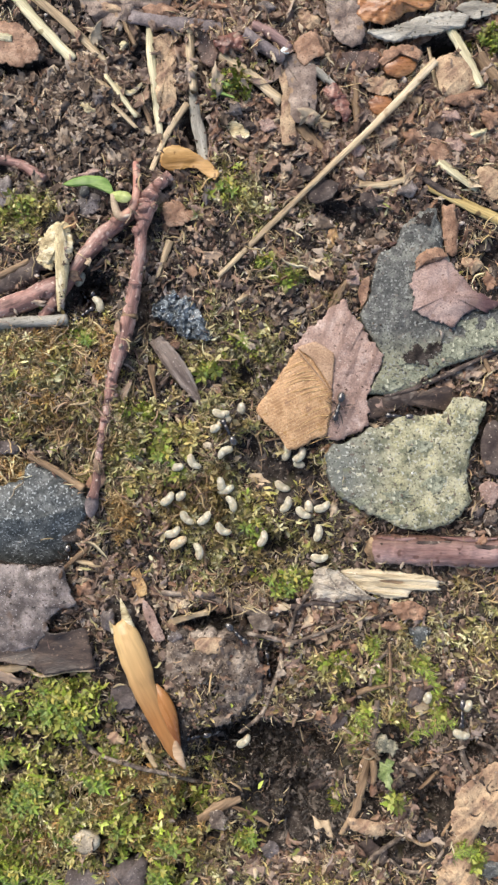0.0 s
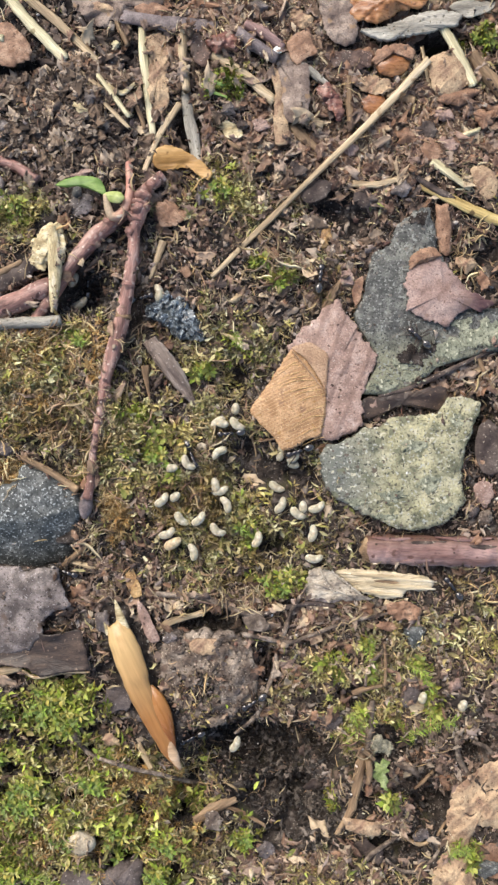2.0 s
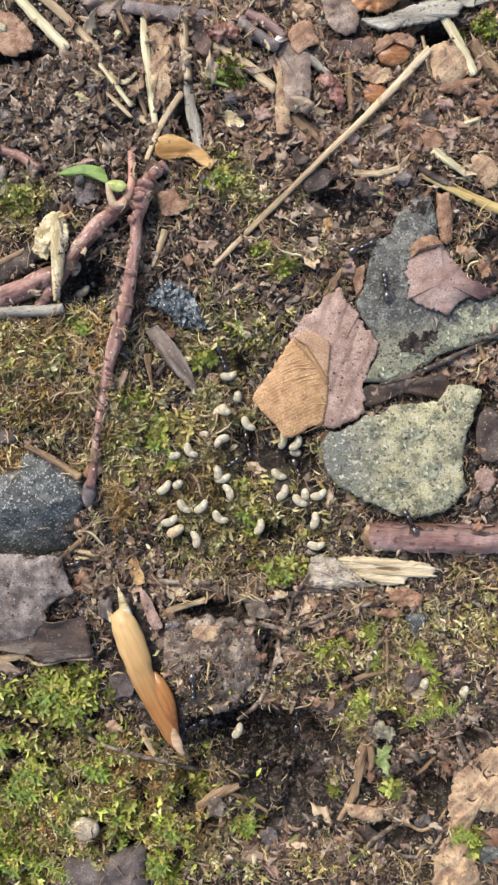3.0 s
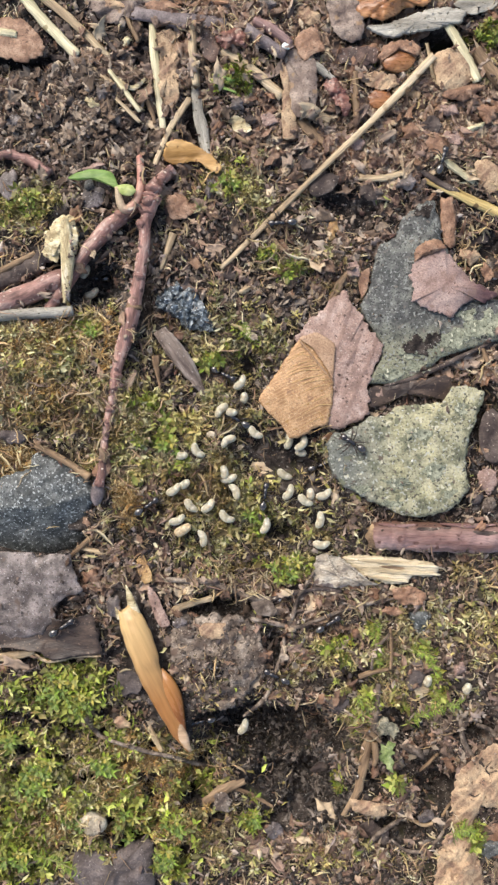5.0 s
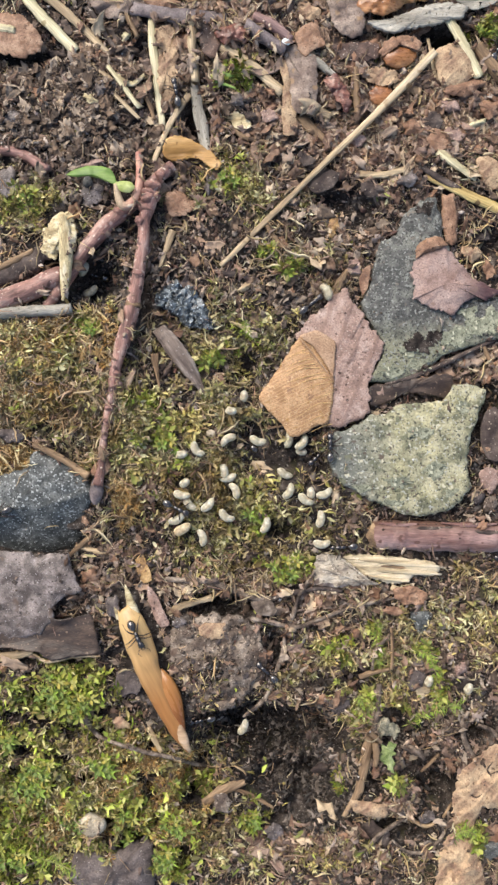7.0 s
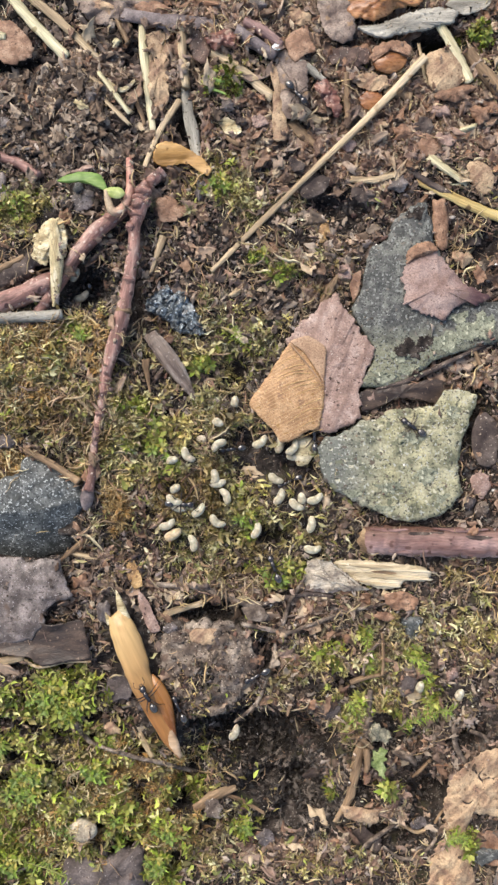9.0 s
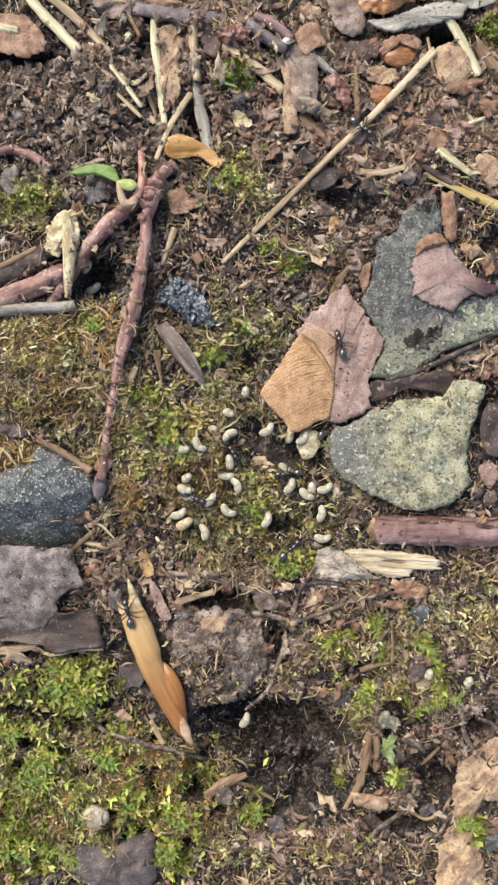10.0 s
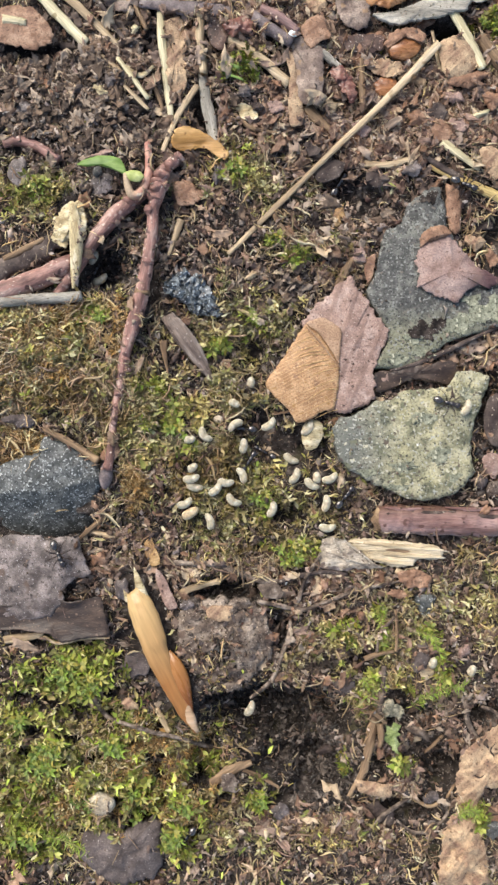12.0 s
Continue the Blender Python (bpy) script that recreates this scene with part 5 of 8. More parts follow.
    leaf("leaf_scrap", "mauve-brown leaf piece curled in litter", [(576, -12), (626, -14), (640, 20), (648, 54), (640, 78), (616, 82), (594, 66), (582, 40)], 1.8, LEAF_DUN, n=90, tooth=4, seed=72, bulge=0.7, warp=0.8, warp_size=3.5)
    leaf("leaf_scrap", "buff decayed leaf mush over soil", [(140, -14), (300, -14), (296, 18), (250, 26), (205, 48), (176, 44), (152, 22)], 0.7, LEAF_DUN, n=110, tooth=7, seed=81, bulge=0.3, warp=1.0, warp_size=2.4)
    leaf("leaf_scrap", "dark brown wet leaf strip in litter", [(586, 96), (625, 90), (668, 93), (672, 118), (640, 127), (604, 120)], 1.5, LEAF_UMBER, n=70, tooth=4, seed=73, bulge=0.4, warp=0.7)
    leaf("leaf_scrap", "red-brown wet folded leaf with a gloss", [(376, 74), (404, 60), (426, 54), (440, 72), (432, 94), (410, 86), (394, 96)], 2.0, LEAF_WET_RED, n=70, tooth=3, seed=74, bulge=0.7, warp=0.9, warp_size=2.6)
    leaf("leaf_scrap", "dark umber leaf bit beside a stem", [(350, 58), (380, 66), (388, 92), (376, 120), (358, 112), (350, 86)], 1.2, LEAF_UMBER, n=60, tooth=3, seed=75, bulge=0.4, warp=0.6)
    leaf("leaf_scrap", "dark wet leaf wedged between two stones", [(652, 706), (690, 702), (742, 692), (796, 684), (803, 704), (798, 730), (752, 722), (706, 714), (690, 732), (654, 742)], 0.9, LEAF_BLACK, n=110, tooth=4, seed=76, bulge=0.2, warp=0.6, warp_size=3)
    leaf("leaf_scrap", "layered rust-brown flake under the wood chip", [(694, 1070), (728, 1064), (754, 1078), (750, 1098), (716, 1098), (698, 1088)], 1.2, LEAF_RUST, n=60, tooth=3, seed=78, bulge=0.4, warp=0.8, warp_size=1.8)
    leaf("bark_flake", "dark purplish flake beside the pale stone", [(856, 760), (876, 742), (900, 770), (895, 835), (866, 840), (850, 800)], 0.6, BARK_DARK, n=60, tooth=3, seed=79, bulge=0.4)
    leaf("bark_flake", "grey angular flake behind the seedling", [(130, 368), (150, 340), (178, 345), (176, 372), (150, 384)], 1.2, LEAF_GREY, n=50, tooth=4, seed=80, bulge=0.3, smooth=False)
    leaf("leaf_scrap", "tan netted leaf piece among litter", [(772, 108), (790, 96), (815, 94), (838, 120), (842, 150), (820, 168), (790, 172), (774, 150)], 1.4, LEAF_TAN, n=60, tooth=3, seed=24, bulge=0.9)
    leaf("leaf_scrap", "ochre dead leaf bit in litter", [(640, 148), (665, 136), (700, 142), (712, 158), (690, 168), (655, 164)], 1.3, LEAF_TAN, n=60, tooth=5, seed=25, bulge=0.2, warp=0.8, warp_size=2.5)
    leaf("leaf_scrap", "bright orange-brown bit of leaf", [(652, 182), (668, 168), (692, 172), (698, 192), (680, 204), (660, 200)], 0.9, LEAF_ORANGE, n=50, tooth=3, seed=26, bulge=0.5)
    leaf("leaf_scrap", "purplish wet scroll of leaf", [(572, 160), (590, 145), (612, 165), (622, 200), (612, 215), (592, 190)], 1.6, LEAF_WET_RED, n=60, tooth=5, seed=27, bulge=0.6, warp=0.9, warp_size=2.2)
    leaf("leaf_scrap", "rust-orange leaf chip on litter", [(758, 262), (772, 246), (792, 256), (796, 275), (780, 288), (762, 280)], 1.4, LEAF_RUST, n=50, tooth=3, seed=28, bulge=0.3)
    leaf("leaf_scrap", "tan leaf bit beside striped straw", [(845, 300), (865, 292), (892, 315), (890, 352), (868, 352), (850, 330)], 1.4, LEAF_TAN, n=50, tooth=4, seed=29, bulge=0.4)
    leaf("leaf_scrap", "rosy leaf bit on dark soil", [(848, 862), (862, 852), (882, 856), (884, 880), (868, 902), (852, 885)], 0.6, LEAF_PINK, n=50, tooth=4, seed=30, bulge=0.3)
    leaf("leaf_scrap", "tan leaf bit on soil", [(290, 362), (312, 355), (345, 380), (325, 398), (300, 402), (288, 385)], 0.9, LEAF_RUST, n=50, tooth=4, seed=31, bulge=0.4)
    leaf("leaf_scrap", "brown leaf strip beside the bud scale", [(252, 1062), (266, 1072), (280, 1100), (292, 1132), (274, 1136), (262, 1110), (254, 1085)], 1.0, LEAF_PINK, n=50, tooth=2, seed=32, bulge=0.2)
    leaf("leaf_scrap", "ochre moss-stained scrap of leaf", [(232, 1015), (245, 1005), (256, 1030), (262, 1052), (246, 1058), (236, 1040)], 0.9, LEAF_OCHRE, n=40, tooth=2, seed=33)
    leaf("leaf_scrap", "brown leaf corner by the hollow", [(438, 1092), (470, 1085), (486, 1108), (478, 1118), (450, 1115)], 1.4, ROOT, n=40, tooth=2, seed=34, bulge=0.3)
    leaf("leaf_scrap", "dull brown leaf bits on soil", [(555, 1125), (575, 1118), (580, 1135), (562, 1142)], 0.8, LEAF_TAN, n=30, seed=35)
    leaf("green_scrap", "torn piece of pale green leaf", [(664, 1368), (673, 1360), (671, 1349), (681, 1353), (686, 1343), (699, 1350), (692, 1360), (700, 1366), (691, 1371), (697, 1382), (693, 1392), (696, 1404), (684, 1396), (680, 1386), (672, 1380)], 1.2, LEAF_PALE_GREEN, n=60, tooth=2.5, seed=36, bulge=0.1, smooth=False, warp=0.4, warp_size=2.5)
    leaf("lichen_scale", "grey-green scale of lichen", [(660, 1320), (668, 1306), (682, 1300), (686, 1310), (702, 1312), (707, 1326), (696, 1342), (688, 1332), (668, 1336)], 1.0, GREY_GREEN, n=60, tooth=5, seed=37, bulge=0.3, warp=1.0, warp_size=1.6, smooth=False)
    leaf("seed_case", "pale green-buff empty seed case", [(400, 222), (412, 213), (436, 224), (443, 240), (430, 250), (412, 243), (406, 232)], 0.8, HUSK_PALE, n=50, tooth=1.5, seed=38, bulge=-0.35, smooth=False, warp=0.5, warp_size=2.0)
    leaf("bark_flake", "dull brown flake of bark", [(590, 800 - 610), (598, 178), (606, 200), (598, 215)], 1.0, BARK_DARK, n=30, seed=39)
    leaf("bark_flake", "purplish-grey flake of bark", [(545, 330), (575, 318), (602, 325), (590, 350), (560, 362), (545, 350)], 0.9, BARK_DARK, n=40, tooth=3, seed=40, bulge=0.3)
    leaf("leaf_scrap", "brown leaf bit beside stones", [(690, 706), (708, 700), (730, 708), (722, 720), (700, 722)], 0.6, LEAF_TAN, n=30, seed=41)
    leaf("leaf_scrap", "brown scrap of leaf near a grey stick", [(160, 842), (182, 828), (188, 852), (172, 868), (152, 862)], 2.6, LEAF_RUST, n=40, tooth=2, seed=42, bulge=0.4)
    leaf("leaf_scrap", "rust-brown strip over soil", [(640, 498), (655, 490), (650, 530), (640, 545), (634, 520)], 1.0, LEAF_RUST, n=30, tooth=2, seed=43)
    leaf("leaf_scrap", "buff scrap of leaf on moss", [(545, 770 + 290), (585, 1040), (625, 1055), (600, 1068)], 1.6, LEAF_GREY, n=40, seed=44, tooth=2)


def scrap(x, y, w, h, turn, m, seed, label, z=None, name="leaf_scrap"):
    """A small torn scrap of leaf or bark with an uneven outline; w and h in plan units."""
    g = np.random.default_rng(seed)
    n = 11
    a = np.linspace(0, 2 * np.pi, n, endpoint=False) + g.normal(0, 0.12, n)
    r = g.uniform(0.62, 1.08, n)
    p = np.c_[np.cos(a) * r * w / 2, np.sin(a) * r * h / 2]
    c, s_ = math.cos(radians(turn)), math.sin(radians(turn))
    pts = [(x + u * c - v * s_, y + u * s_ + v * c) for u, v in p]
    v, f = slab(pts, (zg(x, y) + 1.25 if z is None else z), 0.1, 48, 7, 3.0, seed, g.uniform(0.1, 0.8), 2.0, 0.5, 2.5)
    solid(name, v, f, m, label, "leaf" if name == "leaf_scrap" else "flake")


# loose scraps: plan x, y, width, height, turn, material, label
SCRAPS_A = [(462, 52, 36, 22, -20, LEAF_PINK, "pinkish torn leaf bit in litter"), (548, 36, 46, 40, 40, LEAF_TAN, "tan curled leaf edge in litter"), (474, 14, 40, 24, 0, LEAF_GREY, "grey leaf bit in litter"), (474, 222, 30, 28, 0, LEAF_PINK, "pinkish-brown flake of leaf on soil"), (442, 222, 22, 18, 0, BARK_DARK, "purplish-grey flake of bark on soil"), (417, 194, 24, 28, 20, LEAF_GREY, "grey flake of leaf on soil"), (823, 172, 72, 32, -12, LEAF_RUST, "mauve-brown leaf flake in litter"), (795, 205, 40, 26, 20, LEAF_PINK, "rosy leaf flake in litter"), (732, 244, 36, 40, 10, LEAF_RUST, "brown leaf flake in litter"), (768, 232, 40, 30, 0, BARK_DARK, "dark purplish flake in litter"), (806, 256, 36, 34, 0, LEAF_PINK, "rosy torn leaf bit in litter"), (843, 237, 40, 13, -18, STRAW_PALE, "buff spindle-shaped flake in litter"), (630, 262, 40, 26, 30, LEAF_PINK, "pinkish flake of leaf in litter"), (722, 336, 42, 28, -30, LEAF_GREY, "grey-tan leaf flake on dark soil"), (657, 352, 48, 36, 10, BARK_DARK, "dark purplish bark flake on soil")]
SCRAPS_B = [(590, 418, 22, 42, 20, LEAF_OCHRE, "ochre bit of bark on dark soil"), (625, 492, 26, 36, 0, LEAF_PINK, "pinkish leaf flake beside the slate"), (366, 344, 20, 46, 10, LEAF_GREY, "grey-buff strip of leaf"), (404, 500, 26, 20, 0, BARK_DARK, "dark grey bark flake on soil"), (430, 528, 30, 12, -40, STRAW, "buff bark flake on soil"), (14, 224, 44, 26, 0, LEAF_GREY, "grey-tan crumb of leaf on soil"), (98, 110, 40, 18, 10, BARK_DARK, "dark flake of bark on soil"), (171, 172, 26, 30, 0, LEAF_GREY, "grey angular flake on bare soil"), (156, 192, 42, 16, 35, HUSK_PALE, "buff-green seed scale on bare soil"), (218, 80, 16, 20, 20, STRAW_PALE, "pale flake near brown stems"), (250, 118, 22, 40, 0, BARK_DARK, "dark purple flake beside straw"), (158, 308, 38, 15, -12, LEAF_PINK, "pinkish flake behind the seedling"), (6, 340, 40, 60, 0, LEAF_GREY, "grey flat flake on soil"), (285, 20, 70, 34, 0, LEAF_RUST, "brown decayed leaf under bark"), (190, 15, 60, 40, 0, LEAF_TAN, "buff decayed leaf bit"), (670, 8, 50, 30, 10, LEAF_PINK, "mauve leaf under the glossy one"), (850, 18, 80, 34, -5, WOOD_GREY, "grey layered flake of wood")]
SCRAPS_C = [(870, 210, 40, 40, 0, LEAF_RUST, "rust leaf bit in litter"), (690, 228, 30, 22, 0, LEAF_TAN, "tan flake of leaf in litter"), (600, 285, 26, 20, 0, LEAF_RUST, "brown leaf crumb on soil"), (540, 300, 40, 26, 20, BARK_DARK, "grey bark flake under straw"), (835, 470, 46, 30, 30, LEAF_TAN, "buff leaf debris beside rosy leaf"), (868, 500, 40, 26, 60, LEAF_RUST, "tan leaf shreds beside rosy leaf"), (850, 440, 50, 18, -10, BARK_DARK, "dark curled bark strip on soil"), (865, 820, 34, 22, 20, LEAF_TAN, "buff curled leaf shred"), (700, 690, 60, 14, -18, BARK_RED, "reddish bark strip by the slate"), (190, 1100, 26, 46, 0, LEAF_GREY, "grey leaf flake beside the bud scale"), (150, 1045, 36, 30, 10, LEAF_RUST, "rust leaf crumb on soil"), (215, 1240, 60, 50, 15, CLOD, "grey flat crumb of soil"), (258, 1270, 20, 14, 0, LEAF_GREY, "greyish leaf crumb"), (205, 1310, 36, 22, 20, LEAF_TAN, "cream leaf crumb on moss"), (700, 1110, 50, 16, 10, LEAF_RUST, "brown leaf sliver under wood chip"), (628, 1148, 16, 22, 0, LEAF_RUST, "rust leaf crumb on soil near moss"), (815, 1215, 24, 34, 30, LEAF_PINK, "rosy-grey leaf flake near moss")]
SCRAPS_D = [(650, 1465, 80, 34, 5, LEAF_TAN, "buff rotted wood crumb"), (655, 1510, 60, 44, 30, BARK_DARK, "dark purplish leaf bit"), (755, 1480, 40, 26, 0, LEAF_GREY, "grey-brown flake of leaf"), (660, 1395, 16, 40, 0, LEAF_RUST, "brown strip of stem"), (730, 1360, 60, 20, 30, ROOT, "brown bark sliver"), (480, 1505, 36, 30, 0, LEAF_GREY, "grey-brown leaf flake on moss"), (520, 1430, 46, 24, 20, BARK_DARK, "dark bark flake in the hollow"), (385, 1455, 40, 36, 0, CLAY, "grey-brown crumb of clay"), (560, 1390, 40, 20, -20, BARK_DARK, "dark flake at the hollow's rim"), (745, 1250, 30, 40, 20, STRAW, "buff petal-like scale beneath moss"), (455, 1212, 20, 30, -20, CLAY, "grey crumb at the hollow's rim"), (10, 790, 70, 30, 0, CLOD, "dark crumb above the stone"), (870, 1540, 60, 34, 0, SLATE, "bluish-grey flake of stone"), (310, 1130, 30, 20, 0, LEAF_GREY, "grey crumb of leaf"), (560, 215, 34, 26, 0, LEAF_TAN, "tan leaf crumb in litter"), (655, 100, 40, 30, 0, LEAF_RUST, "brown leaf bit by the seed cup"), (745, 70, 50, 22, -15, LEAF_RUST, "brown rotted leaf under wood")]


def scraps():
    for k, (x, y, w, h, t, m, lb) in enumerate(SCRAPS_A + SCRAPS_B + SCRAPS_C + SCRAPS_D):
        scrap(x, y, w * 1.08, h * 1.08, t, m, 500 + k, lb if len(lb.split()) > 3 else lb + " on the soil")
    for k, (pts, m) in enumerate((([(188, 135, 4), (215, 170, 5), (240, 205, 4)], STRAW_PALE), ([(205, 150, 3), (228, 165, 5), (250, 150, 3)], HUSK_PALE), ([(200, 185, 3), (225, 210, 4), (240, 225, 3)], STRAW), ([(250, 180, 3), (262, 205, 4), (268, 225, 3)], STRAW_BROWN),
                                   ([(385, 140, 2), (402, 150, 4), (425, 148, 2)], GREEN_LEAF), ([(372, 158, 2), (392, 165, 3), (412, 172, 2)], GREEN_LEAF), ([(405, 590, 2), (425, 600, 4), (440, 615, 2)], HUSK_PALE), ([(430, 585, 2), (436, 602, 4), (448, 612, 2)], HUSK_PALE))):
        straw(pts, m, "thin pale blade of dead grass on soil", seed=120 + k, n=14, lift=1.5)


# ---- seeds, husks, chips ----
def husks():
    h = base("bud_scale", 262, 1210, 0.8, "amber papery bud scale with a torn pale end", "bud scale")
    part("outer_scale", tube([(*P(216, 1108, 1.8), 1.7), (*P(222, 1124, 2.1), 2.2), (*P(233, 1152, 2.4), 2.5), (*P(246, 1190, 2.6), 2.4), (*P(256, 1220, 2.5), 2.1), (*P(275, 1260, 2.3), 1.9), (*P(296, 1300, 2.1), 1.65), (*P(309, 1330, 1.9), 1.15), (*P(321, 1351, 1.7), 0.5)], 60, 24, 0.6, 0.06, 3, 1.4), HUSK, h, along=-65)
    part("pale_tip", tube([(*P(297, 1296, 2.4), 0.2), (*P(305, 1314, 2.35), 0.85), (*P(314, 1334, 2.2), 0.95), (*P(321, 1349, 2.0), 0.7), (*P(325, 1355, 1.9), 0.4)], 24, 12, 0.55, 0.12, 9, 0.7), HUSK_TIP, h, "pale papery tip")
    part("inner_scale", tube([(*P(276, 1212, 2.2), 0.3), (*P(287, 1236, 2.5), 1.2), (*P(298, 1262, 2.5), 1.4), (*P(306, 1290, 2.3), 1.15), (*P(314, 1322, 1.9), 0.6), (*P(318, 1336, 1.8), 0.3)], 40, 18, 0.7, 0.05, 5), HUSK_AMBER, h, "glossy brown inner scale", along=-65)
    for k, (x, y, dx, dy, r) in enumerate(((202, 1122, -8, -22, 0.5), (230, 1116, -17, -56, 1.05), (224, 1122, -8, -26, 0.9), (240, 1134, -9, -26, 0.6))):
        part("torn_tooth", tube([(*P(x, y, 2.2), r), (*P(x + dx * 0.6, y + dy * 0.6, 2.3), r * 0.6), (*P(x + dx, y + dy, 2.3), 0.08)], 12, 8, 0.35), HUSK_PALE, h, "pale torn tooth of the scale")
    FOOT.append(("cap", np.array([[*P(214, 1088)[:2], 3.0], [*P(232, 1140)[:2], 3.6], [*P(250, 1195)[:2], 3.7], [*P(290, 1275)[:2], 3.5], [*P(322, 1348)[:2], 1.3]]), True))
    v, f = tube([(*P(278, 605, 1.0), 1.2), (*P(296, 628, 1.5), 1.6), (*P(318, 658, 1.7), 1.5), (*P(338, 688, 1.5), 1.1), (*P(355, 716, 1.2), 0.4)], 50, 20, 0.6, 0.14, 8, 0.6)
    FOOT.append(("cap", np.array([[*P(285, 612)[:2], 2.0], [*P(318, 655)[:2], 1.9], [*P(352, 712)[:2], 0.4]]), True))
    solid("bud_scale", v, f, HUSK_GREY, "dull grey-brown pointed bud scale on moss", "bud scale", along=-56)
    # torn pale husk on the twigs
    t = base("torn_husk", 100, 470, 1.6, "pale straw-coloured torn grass husk caught on twigs", "husk")
    part("spike", tube([(*P(102, 400, 3.2), 0.9), (*P(108, 440, 3.6), 1.2), (*P(110, 490, 3.4), 1.1), (*P(107, 530, 3.0), 0.7), (*P(104, 552, 2.8), 0.2)], 30, 10, 0.6, 0.1, 4), HUSK_PALE, t, along=-88)
    FOOT.append(("cap", np.array([[*P(100, 405)[:2], 2.8], [*P(108, 460)[:2], 2.0], [*P(106, 545)[:2], 0.8]]), True))
    part("flap", slab([(68, 430), (80, 415), (96, 412), (104, 440), (98, 462), (90, 480), (76, 474), (64, 462), (70, 446)], 2.9, 0.12, 50, 8, 6, 46, 0.5, 2, 1.1, 2.0, foot=False), HUSK_PALE, t)
    part("flap", slab([(72, 425), (88, 405), (100, 392), (122, 400), (130, 430), (128, 465), (112, 452), (98, 455), (82, 470), (70, 450)], 3.2, 0.2, 60, 8, 5, 44, 0.5, 2, 0.9, 2.5, foot=False), HUSK_PALE, t)
    # splintered chip
    c = base("wood_chip", 690, 1035, 0.4, "pale splintered wood chip with a grey papery end", "wood chip")
    part("plate", slab([(602, 1012), (640, 1008), (700, 1014), (765, 1021), (779, 1031), (770, 1047), (728, 1046), (722, 1058), (692, 1061), (650, 1050), (622, 1032)], zg(690, 1035) + 1.3, 0.9, 120, 12, 4, 49, 0.3, 3, 0.3, 3, clean=True, smooth=False), WOOD_PALE, c)
    for k, pts in enumerate(([(612, 1016, 1), (660, 1019, 4), (720, 1026, 4), (774, 1030, 2)], [(640, 1034, 1), (690, 1038, 4), (740, 1041, 4), (776, 1044, 2)], [(650, 1046, 1), (690, 1053, 4), (720, 1056, 2)], [(630, 1024, 1), (700, 1031, 3), (760, 1037, 1)])):
        part("splinter", rod(pts, lift=1.4, n=30, sides=8, flat=0.5, rough=0.2, seed=80 + k, ragged=0.6, foot=False), WOOD_PALE if k != 3 else STRAW_BROWN, c)
    part("papery_end", slab([(549, 1048), (556, 1010), (578, 1004), (602, 1013), (628, 1032), (652, 1054), (668, 1061), (640, 1064), (612, 1062), (580, 1068), (560, 1062)], 1.4, 0.1, 110, 14, 3.5, 50, 0.4, 2, 0.9, 2.6, clean=True), PAPER, c, "grey papery torn end")
    for x0, y0, x1, y1 in ((575, 1008, 606, 1062), (560, 1030, 640, 1058), (598, 1014, 655, 1058)):
        part("fold", rod([(x0, y0, 1), ((x0 + x1) / 2, (y0 + y1) / 2, 2.4), (x1, y1, 1)], lift=1.9, n=16, sides=6, flat=0.5, rough=0.3, seed=x0, foot=False), PAPER, c, "raised fold of grey papery tissue")
    v, f = rod([(690, 1066, 5), (720, 1082, 7), (752, 1096, 4)], lift=0.7, n=20, flat=0.5, rough=0.12, seed=90)
    solid("splinter", v, f, STRAW, "thin pale splinter under the wood chip", "splinter")
    # seedling
    s = base("seedling", 215, 360, 1.0, "tiny green seedling with a hooked rosy stem", "seedling")
    part("stem", tube([(*P(240, 288, 2.4), 0.5), (*P(243, 318, 3.0), 0.72), (*P(242, 345, 3.5), 0.78), (*P(235, 368, 3.9), 0.8), (*P(222, 383, 4.2), 0.78), (*P(210, 381, 4.5), 0.72), (*P(203, 364, 4.8), 0.6), (*P(200, 344, 5.1), 0.45)], 50, 14, 1, 0.05, 2), SEEDLING_STEM, s)
    part("leaf", slab([(111, 327), (128, 317), (150, 311), (174, 312), (190, 317), (198, 330), (202, 347), (188, 341), (170, 334), (150, 329), (130, 331)], 4.9, 0.14, 80, 10, 0.6, 60, 0.5, 2, 0.35, 4, clean=True), GREEN_LEAF, s)
    part("leaf", slab([(196, 343), (210, 338), (226, 340), (234, 350), (224, 359), (208, 357)], 5.3, 0.14, 40, 6, 0.4, 61, 0.4, 2, 0.2, 4, clean=True), COTYLEDON, s, "small yellow-green seed leaf")
    FOOT.append(("cap", np.array([[*P(240, 290)[:2], 0.8], [*P(240, 355)[:2], 0.9], [*P(222, 380)[:2], 0.9], [*P(195, 340)[:2], 0.8]]), True))
    # white dropping and pale bits
    v, f = lump(506, 90, zg(506, 90) + 2.2, 0.9, 0.7, 0.4, 20, 3, 0.25, 95)
    solid("bird_dropping", v, f, CHALK, "small bluish-white speck of dropping", "dropping")
    for k, (x, y, r) in enumerate(((430, 85, 5), (470, 30, 6), (150, 340, 11), (62, 745, 4), (205, 425, 5))):
        v, f = lump(x, y, zg(x, y) + 0.8, r * 0.1, r * 0.08, r * 0.06, 40 * k, 2, 0.2, 100 + k)
        solid("grit", v, f, PEBBLE if k != 2 else SLATE, "small pale grain of grit", "grit", "loose grit")


stones()
twigs()
straws()
leaves()
scraps()
husks()


